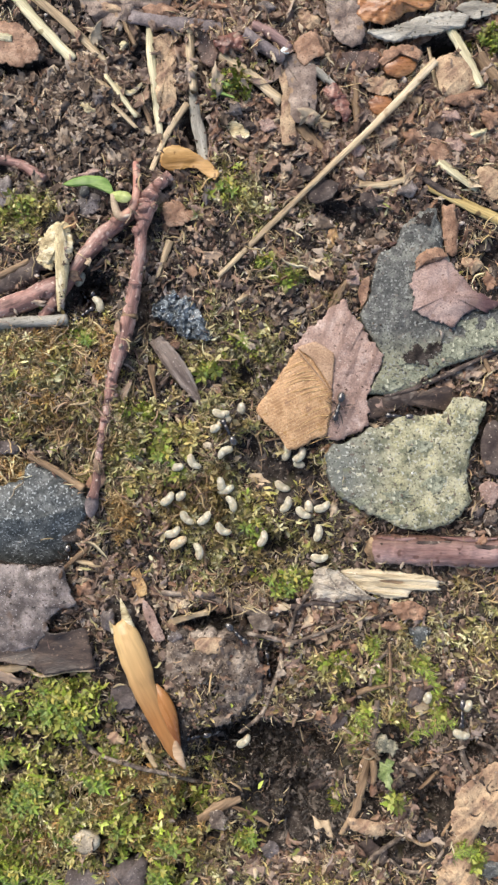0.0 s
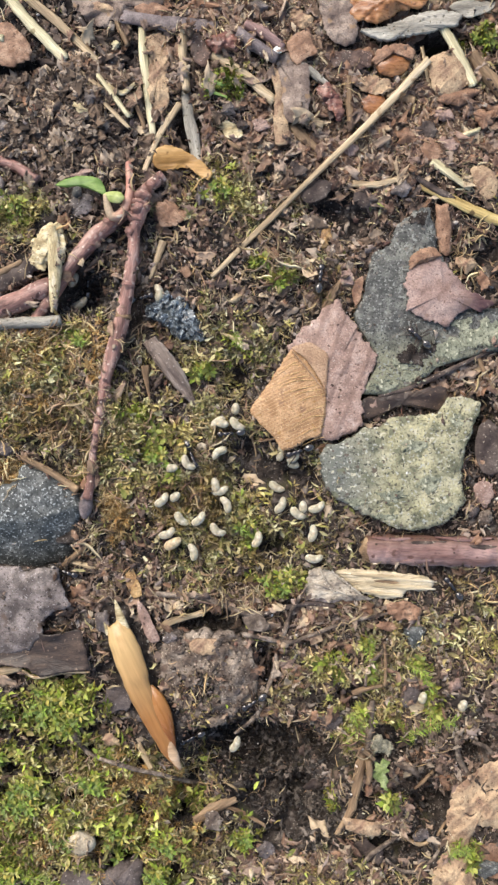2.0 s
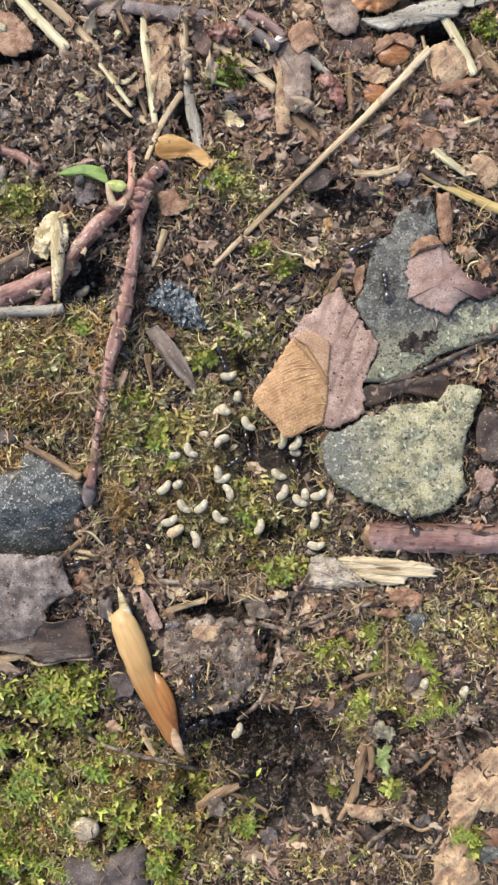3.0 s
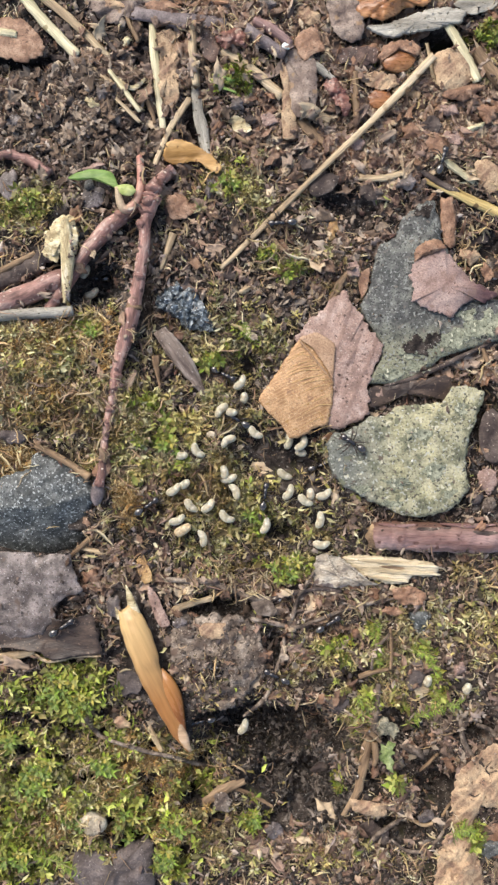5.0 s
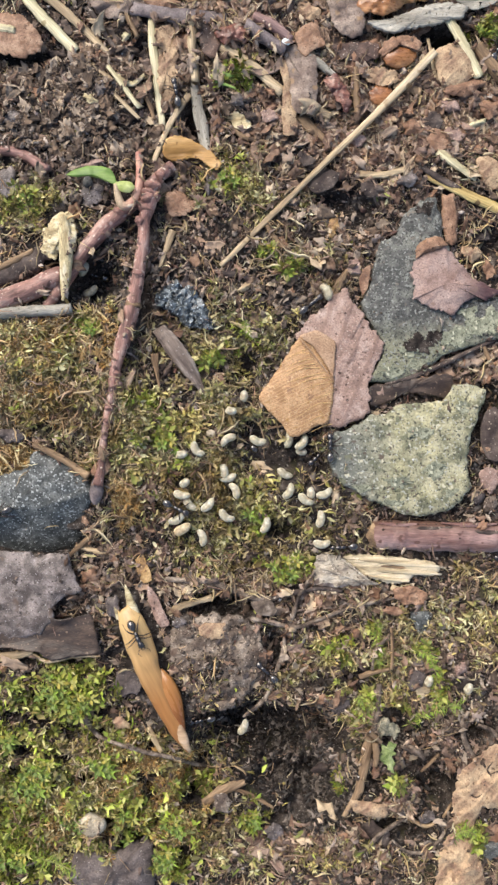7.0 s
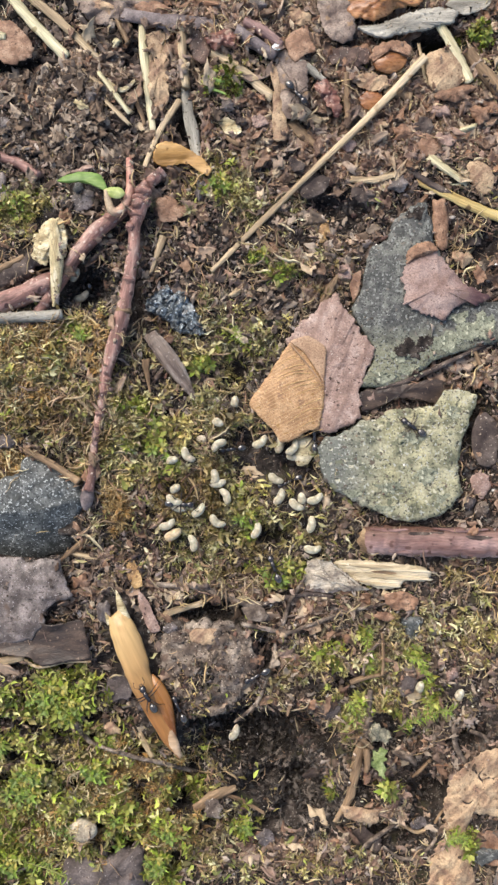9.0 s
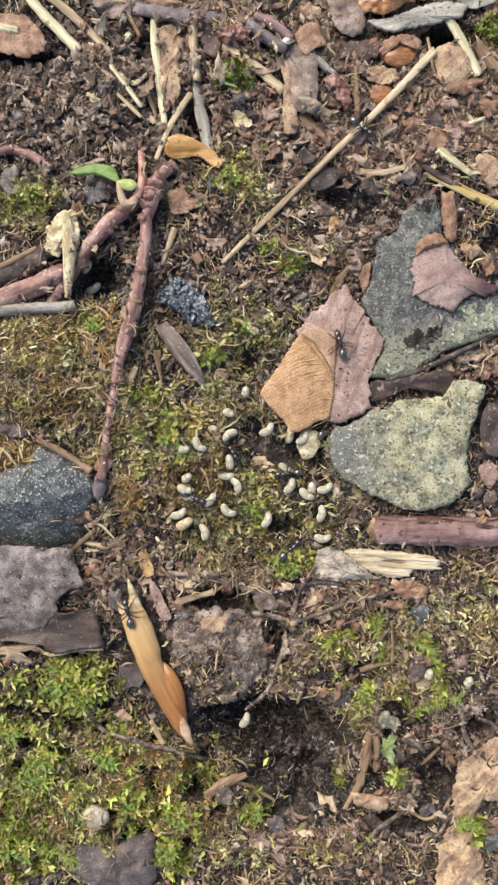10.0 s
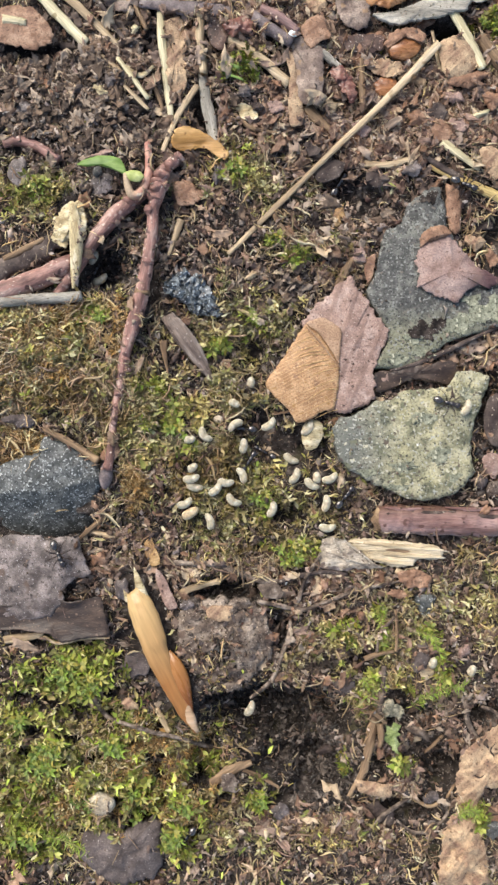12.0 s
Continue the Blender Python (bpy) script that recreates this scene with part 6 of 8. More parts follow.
# ---- feathery moss sprigs ----
def shoot_template(seed, leaves_n=13, spread=0.9, slim=0.17):
    """A moss shoot: pointed, keeled leaflets in a spiral round a short stem."""
    g = np.random.default_rng(seed)
    vs, fs = [], []
    for k in range(leaves_n):
        a = k * 2.4 + g.normal(0, 0.25)
        up = 0.15 + 0.85 * k / leaves_n
        L, w = g.uniform(0.6, 1.0) * (1.1 - 0.5 * up), slim * g.uniform(0.8, 1.25)
        rise = (0.25 + 0.9 * up) * g.uniform(0.7, 1.2)
        d = np.array([math.cos(a), math.sin(a), 0]) * spread
        s = np.array([-math.sin(a), math.cos(a), 0])
        b0 = np.array([0, 0, up * 0.9])
        pts = [b0, b0 + d * L * 0.45 + s * w + [0, 0, rise * L * 0.40 + 0.05], b0 + d * L * 0.45 + [0, 0, rise * L * 0.40], b0 + d * L * 0.45 - s * w + [0, 0, rise * L * 0.40 + 0.05], b0 + d * L + [0, 0, rise * L * 0.6]]
        o = len(vs)
        vs += pts
        fs += [[o, o + 1, o + 2], [o, o + 2, o + 3], [o + 1, o + 4, o + 2], [o + 2, o + 4, o + 3]]
    return np.array(vs), np.array(fs)


def sprig(pts, count, label, seed, length=1.3):
    """A creeping moss stem set with fine pointed leaflets."""
    g = np.random.default_rng(seed)
    rows = [(*P(x, y, zg(x, y) + 1.0 + h), 0.14) for x, y, h in pts]
    ob = base("moss_sprig", pts[0][0], pts[0][1], zg(pts[0][0], pts[0][1]), label, "moss")
    part("stem", tube(rows, 20, 6), MOSS_OLIVE, ob)
    c = spline(rows, count)[:, :3]
    t = np.gradient(c, axis=0)
    t /= np.linalg.norm(t, axis=1)[:, None]
    vs, fs = [], []
    for k in range(count):
        for rep in range(3):
            a = g.uniform(-1.2, 1.2)
            side = np.array([-t[k][1], t[k][0], 0.0]) * g.choice([-1, 1])
            d = side * math.cos(a * 0.5) + t[k] * g.uniform(-0.3, 1.2) + np.array([0, 0, g.uniform(-0.2, 0.9)]) + g.normal(0, 0.3, 3)
            d /= np.linalg.norm(d)
            L, w = length * g.uniform(0.45, 1.5), g.uniform(0.07, 0.13)
            n = np.cross(d, [0, 0, 1.0])
            n /= np.linalg.norm(n) + 1e-9
            o, b = len(vs), c[k]
            vs += [b, b + d * L * 0.4 + n * w, b + d * L * 0.4 + [0, 0, 0.05], b + d * L * 0.4 - n * w, b + d * L - [0, 0, 0.12]]
            fs += [[o, o + 1, o + 2], [o, o + 2, o + 3], [o + 1, o + 4, o + 2], [o + 2, o + 4, o + 3]]
    lv = part("foliage", (np.array(vs), fs), MOSS_SPRIG, ob, smooth=False)
    lv["kind"] = "stuff"


def tuft(x, y, size, count, label, seed):
    """A tuft of broad-leaved moss rosettes."""
    g = np.random.default_rng(seed)
    ob = base("moss_tuft", x, y, zg(x, y), label, "moss")
    deep = 0.9 if y > 1200 and x < 340 else 0.0  # they stand up out of the cushion
    for k in range(count):
        a, r = k * 2.4, size * math.sqrt((k + 0.3) / count)
        px, py = x + math.cos(a) * r, y + math.sin(a) * r * 0.8
        v, f = shoot_template(seed + k, 12, 1.0, g.uniform(0.10, 0.16))
        v = v * (g.uniform(1.1, 2.1) + 0.4 * deep) * [1, 1, 0.8] + P(px, py, zg(px, py) + deep + g.uniform(0.3, 1.0))
        part("rosette", (v, f.tolist()), MOSS_SPRIG if k % 3 != 2 else MOSS_BRIGHT, ob, smooth=False)


def bright_moss():
    sprig([(668, 1125, 0.4), (663, 1160, 0.9), (665, 1200, 0.5), (655, 1225, 0)], 40, "bright feathery sprig of moss over a stem", 31)
    sprig([(732, 1178, 0.2), (755, 1188, 0.8), (768, 1215, 0.9), (772, 1250, 0.8), (768, 1282, 0.4)], 46, "bright feathery curved sprig of moss", 32)
    sprig([(722, 1312, 0.1), (745, 1298, 0.7), (775, 1284, 0.9), (815, 1278, 0.3)], 44, "yellow-green feathery sprig of moss", 33)
    sprig([(630, 1262, 0.1), (645, 1285, 0.6), (640, 1312, 0.3)], 30, "dull green sprig of moss by a stem", 34)
    sprig([(800, 1520, 0.6), (820, 1505, 1.2), (842, 1515, 0.8)], 34, "pale yellow-green moss tip on a leaf", 35)
    sprig([(372, 162, 0.2), (395, 150, 0.7), (425, 146, 0.4), (440, 158, 0.1)], 34, "fine dull green moss sprig", 36, 1.0)
    sprig([(425, 580, 0.2), (432, 602, 0.7), (448, 618, 0.3)], 26, "fine olive moss sprig on dark soil", 37, 1.0)
    sprig([(10, 1520, 0.4), (45, 1545, 0.9), (90, 1560, 0.8), (130, 1580, 0.4)], 40, "pale feathery moss frond", 38, 1.5)
    for k, (x, y, s, n) in enumerate(((48, 1412, 34, 12), (62, 1385, 20, 6), (95, 1245, 40, 10), (135, 1270, 26, 7), (225, 1490, 34, 9), (18, 1548, 22, 6), (440, 1478, 14, 4), (285, 1545, 22, 7), (5, 1335, 14, 4), (478, 466, 13, 5), (512, 495, 10, 3), (366, 656, 8, 3), (592, 1428, 12, 3), (150, 602, 12, 4), (866, 74, 18, 5),
                                     (452, 935, 18, 5), (500, 1030, 28, 7), (40, 368, 24, 7), (405, 335, 16, 5), (175, 1380, 22, 5), (120, 1480, 26, 6), (300, 1490, 20, 5), (296, 812, 16, 5))):
        tuft(x, y, s, n, "small bright rosettes of green moss", 700 + 20 * k)


# ---- crusts on the stones ----
def crusts():
    bpy.context.view_layer.update()
    by = {o.name: o for o in scene.objects}
    g = np.random.default_rng(31)
    for stone, m, label, rows in (("flat_stone", GREY_CRUST, "pale grey-green crust of lichen", ((700, 880, 60, 24), (770, 860, 44, 40), (800, 900, 40, 20), (745, 790, 50, 30), (820, 745, 26, 24), (690, 915, 50, 14), (640, 890, 44, 16))),
                                  ("slate_slab", GREY_CRUST, "yellow-green crust of lichen", ((696, 680, 60, 26), (738, 668, 56, 26), (720, 645, 40, 22), (806, 618, 60, 40), (850, 602, 66, 46), (880, 585, 40, 44), (780, 642, 34, 16), (830, 575, 40, 22)))):
        for k, (x, y, w, h) in enumerate(rows):
            n = 13
            a = np.linspace(0, 2 * np.pi, n, endpoint=False)
            r = g.uniform(0.5, 1.15, n)
            pts = [(x + math.cos(t) * q * w / 2, y + math.sin(t) * q * h / 2) for t, q in zip(a, r)]
            part("lichen_crust", slab(pts, 0, 0.10, 64, 9, 5, 600 + k, 0, 2, 0.3, foot=False, drape=True), m, by[stone], label)
    for x, y, w, h in ((745, 632, 56, 44), (772, 616, 34, 26), (755, 385, 50, 30)):
        a = np.linspace(0, 2 * np.pi, 13, endpoint=False)
        r = g.uniform(0.5, 1.15, 13)
        part("soil_smear", slab([(x + math.cos(t) * q * w / 2, y + math.sin(t) * q * h / 2) for t, q in zip(a, r)], 0, 0.12, 64, 9, 6, int(x), 0, 2, 0.6, foot=False, drape=True), SOIL, by["slate_slab"], "dark smear of soil on the slate")


crusts()
bright_moss()


# ---- ant larvae: pale, kidney-shaped, about 3 mm long ----
def larva_shape(length=2.9, width=1.35, bend=70.0, seed=0):
    """A bent, faintly ringed bean with a thinner head end."""
    n, sides = 22, 14
    rad = length / radians(max(bend, 5.0))
    rows, v = [], []
    for i in range(n):
        s = 0.5 - 0.5 * math.cos(math.pi * i / (n - 1))
        a = radians(bend) * (s - 0.5)
        c = np.array([rad * math.sin(a), rad * (1 - math.cos(a)) - rad * (1 - math.cos(radians(bend) / 4)), 0.0])
        t = np.array([math.cos(a), math.sin(a), 0.0])
        q = 2 * s - 1
        r = width / 2 * max(1 - abs(q) ** 3.2, 0.0) ** 0.5 * (1.0 - 0.12 * q) * (1 + 0.012 * math.cos(s * 2 * math.pi * 7))
        side = np.array([-t[1], t[0], 0.0])
        for j in range(sides):
            b = 2 * math.pi * j / sides
            v.append(c + (side * math.cos(b) + np.array([0, 0, 0.9]) * math.sin(b)) * max(r, 0.02))
    f = [[i * sides + j, i * sides + (j + 1) % sides, (i + 1) * sides + (j + 1) % sides, (i + 1) * sides + j] for i in range(n - 1) for j in range(sides)]
    return np.array(v), f + [list(range(sides)), [(n - 1) * sides + j for j in range(sides)]]


LARVA_MESHES = []
for _k, (_l, _w, _b) in enumerate(((3.2, 1.4, 115), (3.1, 1.42, 90), (3.4, 1.4, 140), (2.7, 1.45, 40), (2.0, 1.4, 45))):
    _me = recalc(mesh_of("ant_larva", *larva_shape(_l, _w, _b)))
    _me.materials.append(LARVA)
    LARVA_MESHES.append(_me)
_me = recalc(mesh_of("ant_larva", *larva_shape(3.3, 1.7, 20)))
_me.materials.append(LARVA_TAN)
LARVA_MESHES.append(_me)


def larva(x, y, turn, kind=0, lift=0.0, label="cream-white kidney-shaped ant larva lying on mossy soil"):
    ob = new("ant_larva", LARVA_MESHES[kind])
    z = zg(x, y) + 2.15 + lift
    px, py, pz = P(x, y, z)
    ob.matrix_basis = pose(px * MM, py * MM, pz * MM, 0, 0, turn)
    if lift < 2:
        FOOT.append(("cap", np.array([[px, py, 1.6], [px, py, 1.6]]), True))
    return tagged(ob, label, "ant larva", "brood on the soil")


# plan x, y, turn in degrees, kind of bend
BROOD_A = [(427, 723, 85, 4), (398, 801, 215, 0), (343, 819, -50, 2), (315, 827, 10, 4), (320, 878, 40, 4), (410, 892, 115, 0), (362, 918, 45, 1), (306, 943, 25, 0), (316, 961, 30, 5), (395, 938, -35, 2), (465, 954, 70, 0), (351, 976, 105, 0), (500, 862, -30, 1), (507, 894, 60, 0), (537, 909, -35, 1), (546, 897, 95, 4), (571, 898, 25, 0)]
BROOD_B = [(563, 944, 80, 1), (566, 988, 0, 0), (531, 806, 55, 2), (530, 822, -15, 4), (757, 1236, 70, 4), (828, 1250, 60, 4)]
BROOD = BROOD_A + BROOD_B
for _x, _y, _a, _k in BROOD:
    larva(_x, _y, _a, _k)


# ---- loose stuff: crumbs, flakes, fibres, moss ----
def inside_foot(x, y, grow=0.0, clean=False):
    """Which places (millimetres) lie under a larger thing."""
    bad = np.zeros(len(x), bool)
    for kind, d, neat in FOOT:
        if clean and not neat:
            continue
        if kind == "poly":
            lo, hi = d.min(0), d.max(0)
            m = np.where((x > lo[0]) & (x < hi[0]) & (y > lo[1]) & (y < hi[1]))[0]
            if len(m):
                c = np.zeros(len(m), bool)
                for a, b in zip(d, np.roll(d, -1, 0)):
                    if a[1] != b[1]:
                        c ^= ((a[1] > y[m]) != (b[1] > y[m])) & (x[m] < (b[0] - a[0]) * (y[m] - a[1]) / (b[1] - a[1]) + a[0])
                bad[m] |= c
        else:
            for a, b in zip(d[:-1], d[1:]):
                ab = b[:2] - a[:2]
                u = np.clip(((x - a[0]) * ab[0] + (y - a[1]) * ab[1]) / (ab @ ab + 1e-9), 0, 1)
                bad |= np.hypot(x - a[0] - u * ab[0], y - a[1] - u * ab[1]) < a[2] + (b[2] - a[2]) * u + grow
    return bad


def places(count, table, floor=0.0, grow=0.0, clump=0.0, seed=0, keep=0.0, shun=0.85):
    """Random places in millimetres, as dense as a table of soft ellipses says; a share keep of those on larger things stay."""
    g = np.random.default_rng(seed)
    got = []
    have = 0
    for _ in range(60):
        x, y = g.uniform(-54, 54, 20000), g.uniform(-90, 90, 20000)
        w = np.clip(blobs(table, x, y), 0, 1) + floor
        if clump:
            w = w * np.clip(0.5 + 4.6 * fbm(x, y, clump, 300 if clump > 7 else 370), 0.03, 2.0)
        w = w * (1 - shun * np.clip(pits([(*p[:4], 1.0) for p in PITS], x, y), 0, 1))
        k = g.random(20000) < w
        x, y = x[k], y[k]
        k = ~inside_foot(x, y, grow) | ((g.random(len(x)) < keep) & ~inside_foot(x, y, 0.15, True))
        got.append(np.c_[x[k], y[k]])
        have += k.sum()
        if have >= count:
            break
    return np.vstack(got)[:count]


def heights(xy):
    """Uppermost surface: the soil, or the thing that lies there."""
    z = relief(xy[:, 0], xy[:, 1])
    on = np.where(inside_foot(xy[:, 0], xy[:, 1], 0.5))[0]
    if len(on):
        z[on] = np.maximum(tops(xy[on]), z[on])
    return z


def turns(g, n, tilt):
    """Random turns about z, leaning by up to tilt radians."""
    a, b, c = g.uniform(0, 2 * np.pi, n), g.normal(0, tilt, n), g.normal(0, tilt, n)
    ca, sa, cb, sb, cc, sc = np.cos(a), np.sin(a), np.cos(b), np.sin(b), np.cos(c), np.sin(c)
    Z, O, I = np.zeros(n), np.zeros(n), np.ones(n)
    rz = np.stack([ca, -sa, Z, sa, ca, Z, Z, Z, I], 1).reshape(-1, 3, 3)
    rx = np.stack([I, Z, Z, Z, cb, -sb, Z, sb, cb], 1).reshape(-1, 3, 3)
    ry = np.stack([cc, Z, sc, Z, I, Z, -sc, Z, cc], 1).reshape(-1, 3, 3)
    return rz @ rx @ ry


def stuff(name, pieces, material, label, category, smooth=True):
    """Joins arrays of (verts, faces) into one object of kind stuff."""
    vs, loops, starts, sizes, off, lo = [], [], [], [], 0, 0
    for v, f in pieces:
        v, f = np.asarray(v), np.asarray(f)
        vs.append(v)
        loops.append((f + off).ravel())
        starts.append(lo + np.arange(len(f)) * f.shape[1])
        sizes.append(np.full(len(f), f.shape[1]))
        off, lo = off + len(v), lo + f.size
    v, l = np.vstack(vs) * MM, np.concatenate(loops).astype(np.int32)
    me = bpy.data.meshes.new(name)
    me.vertices.add(len(v))
    me.vertices.foreach_set("co", v.astype(np.float32).ravel())
    me.loops.add(len(l))
    me.loops.foreach_set("vertex_index", l)
    st = np.concatenate(starts).astype(np.int32)
    me.polygons.add(len(st))
    me.polygons.foreach_set("loop_start", st)
    me.polygons.foreach_set("loop_total", np.concatenate(sizes).astype(np.int32))
    if smooth:
        me.polygons.foreach_set("use_smooth", np.ones(len(st), bool))
    me.update(calc_edges=True)
    me.validate()
    me.materials.append(material)
    return tagged(new(name, me), label, category, kind="stuff")


def strewn(template, xy, z, scale, rot):
    """Copies of one template at places, with scales (n x 3) and turns (n x 3 x 3)."""
    v, f = template
    w = np.einsum("nij,nkj->nki", rot, v[None] * scale[:, None]) + np.c_[xy, z][:, None]
    k = np.arange(len(xy))[:, None, None] * len(v)
    return w.reshape(-1, 3), (f[None] + k).reshape(-1, f.shape[1])


def crumb_template(sub, seed):
    v, f = ball(sub)
    g = 0.55 + 0.9 * vnoise(v[:, 0] * 2.3 + seed * 7 + 20, v[:, 1] * 2.3 + v[:, 2] * 2.1 + 20, seed)
    return v * g[:, None], f


def flake_template(seed):
    g = np.random.default_rng(seed)
    n = 9
    a = (np.arange(n) + g.uniform(-0.45, 0.45, n)) * 2 * np.pi / n
    r = g.uniform(0.28, 1.1, n)
    p = np.c_[np.cos(a) * r, np.sin(a) * r * g.uniform(0.45, 0.9)]
    z = 0.3 * p[:, 0] ** 2 * g.choice([-1, 1]) + g.normal(0, 0.13, n)
    top = np.vstack([[0, 0, z.mean()], np.c_[p, z]])
    low = top - [0, 0, 0.045]
    m = n + 1
    f = [[0, 1 + j, 1 + (j + 1) % n] for j in range(n)]
    for j in range(n):
        b, c = 1 + j, 1 + (j + 1) % n
        f += [[b, m + b, m + c], [b, m + c, c]]
    return np.vstack([top, low]), np.array(f)


def shred_template(seed):
    """A torn, curled scrap of leaf with notched edges."""
    g = np.random.default_rng(seed + 900)
    n = 13
    a = (np.arange(n) + g.uniform(-0.42, 0.42, n)) * 2 * np.pi / n
    r = g.uniform(0.36, 1.1, n)
    rim = np.c_[np.cos(a) * r, np.sin(a) * r * g.uniform(0.5, 0.95)]
    p = np.vstack([[[0, 0]], rim * g.uniform(0.4, 0.6), rim])
    t = g.uniform(0, np.pi)
    u = p[:, 0] * math.cos(t) + p[:, 1] * math.sin(t)
    z = g.uniform(0.25, 0.9) * u ** 2 * g.choice([-1, 1]) + g.normal(0, 0.11, len(p))
    top = np.c_[p, z]
    low = top - [0, 0, 0.05]
    m = len(p)
    f = []
    for j in range(n):
        b, c = 1 + j, 1 + (j + 1) % n
        up = [[0, b, c], [b, b + n, c + n], [b, c + n, c]]
        f += up + [[b + n, b + n + m, c + n + m], [b + n, c + n + m, c + n], [m, c + n + m, b + n + m]]
    return np.vstack([top, low]), np.array(f)


def fibre_template(seed):
    g = np.random.default_rng(seed)
    k = 6
    x = np.linspace(-0.5, 0.5, k)
    p = np.c_[x, np.cumsum(g.normal(0, 0.05, k)), 0.10 * (0.25 - x ** 2) * 4 * g.uniform(-0.5, 1.2)]
    r = 0.030 * (1 - 0.7 * np.abs(2 * x) ** 2) + 0.006
    ang = np.array([0, 2.1, 4.2])
    v = p[:, None] + r[:, None, None] * np.stack([np.zeros(3), np.cos(ang), np.sin(ang)], 1)[None]
    f = []
    for i in range(k - 1):
        for j in range(3):
            a, b = i * 3 + j, i * 3 + (j + 1) % 3
            f += [[a, b, b + 3], [a, b + 3, a + 3]]
    return v.reshape(-1, 3), np.array(f)


def curl_template(seed):
    """A dry moss stem: a thin, bent and twisted ribbon."""
    g = np.random.default_rng(seed + 40)
    k = 8
    u = np.linspace(-0.5, 0.5, k)
    a = np.cumsum(np.full(k, g.uniform(0.0, 0.2) * g.choice([-1, 1])) + g.normal(0, 0.3, k))
    p = np.c_[np.cumsum(np.cos(a)), np.cumsum(np.sin(a)), 0.8 * np.sin(u * 3 + g.uniform(-1, 1))] / k
    p -= p.mean(0)
    w = g.uniform(0.026, 0.058) * (1 - 0.85 * np.abs(2 * u) ** 2)
    ang = np.array([0.0, 2.1, 4.2]) + g.uniform(0, 2)
    n = np.c_[-np.sin(a), np.cos(a), np.zeros(k)]
    v = p[:, None] + w[:, None, None] * (np.cos(ang)[None, :, None] * n[:, None] + 0.4 * np.sin(ang)[None, :, None] * np.array([0, 0, 1.0]))
    f = []
    for i in range(k - 1):
        for j in range(3):
            b, c = i * 3 + j, i * 3 + (j + 1) % 3
            f += [[b, c, c + 3], [b, c + 3, b + 3]]
    return v.reshape(-1, 3), np.array(f)


GREEN_A = [(50, 1410, 42, 30, 1.0), (110, 1250, 60, 34, 0.6), (215, 1480, 36, 30, 0.7), (30, 1490, 40, 50, 0.35), (160, 1330, 60, 40, 0.25), (120, 1440, 150, 80, 0.08), (330, 1415, 30, 25, 0.8), (440, 1470, 16, 24, 0.5), (285, 1540, 30, 24, 1.0), (20, 1545, 30, 30, 1.0), (5, 1335, 18, 18, 1.0), (668, 1160, 14, 30, 0.4), (748, 1185, 18, 12, 0.4), (768, 1240, 14, 26, 0.4), (765, 1290, 44, 10, 0.4), (650, 1280, 30, 30, 0.5), (592, 1428, 16, 12, 1.0), (822, 1515, 26, 18, 1.2)]
GREEN_B = [(40, 372, 40, 24, 0.7), (478, 467, 16, 12, 1.2), (514, 495, 12, 9, 1.0), (405, 335, 26, 20, 0.6), (430, 600, 26, 26, 0.5), (368, 655, 10, 9, 1.2), (290, 800, 36, 22, 0.6), (300, 830, 20, 14, 0.9), (452, 938, 24, 32, 0.9), (500, 1030, 46, 14, 0.9), (148, 600, 16, 12, 1.0), (400, 150, 40, 20, 0.5), (20, 745, 20, 16, 0.6), (866, 75, 22, 14, 1.0), (600, 1175, 16, 14, 0.7), (350, 1420, 24, 18, 0.6), (690, 1420, 20, 10, 0.4), (260, 740, 30, 20, 0.4)]
GREEN = GREEN_A + GREEN_B
OLIVE_A = [(90, 690, 110, 90, 0.6), (240, 770, 60, 100, 0.8), (330, 790, 100, 100, 0.7), (400, 930, 130, 80, 0.4), (530, 920, 80, 80, 0.25), (150, 1430, 170, 110, 0.7), (430, 345, 80, 45, 0.7), (560, 485, 60, 30, 0.45), (690, 1190, 80, 60, 0.16), (820, 1130, 60, 70, 0.22), (560, 1200, 50, 40, 0.12), (50, 372, 60, 45, 0.6), (430, 620, 60, 60, 0.5), (320, 640, 60, 60, 0.4), (500, 1025, 60, 18, 0.6), (560, 1540, 110, 26, 0.12), (650, 1290, 40, 40, 0.3), (20, 600, 60, 40, 0.5)]
OLIVE_B = [(400, 150, 60, 30, 0.4), (330, 1480, 80, 60, 0.6), (190, 560, 60, 30, 0.4)]
OLIVE = OLIVE_A + OLIVE_B
GOLD = [(15, 845, 40, 34, 1.0), (60, 620, 80, 36, 0.6), (218, 905, 18, 36, 1.0), (230, 1400, 80, 60, 0.6), (190, 700, 16, 80, 0.3), (100, 1470, 90, 40, 0.4), (40, 700, 70, 60, 0.35), (280, 1480, 50, 40, 0.4), (650, 1300, 40, 20, 0.3)]
LITTER = [(560, 1525, 150, 36, 0.45), (640, 240, 190, 110, 0.9), (500, 60, 200, 60, 0.9), (810, 220, 120, 80, 1.0), (130, 150, 150, 80, 0.3), (300, 100, 80, 80, 0.5), (850, 680, 60, 60, 0.5), (600, 500, 60, 40, 0.6), (740, 700, 110, 25, 0.6), (200, 1040, 110, 50, 0.5), (430, 1065, 160, 26, 0.5), (560, 1100, 90, 40, 0.4), (700, 30, 200, 60, 0.9), (350, 340, 90, 60, 0.3), (470, 240, 60, 50, 0.5), (480, 1190, 60, 60, 0.3), (750, 1400, 100, 80, 0.3)]
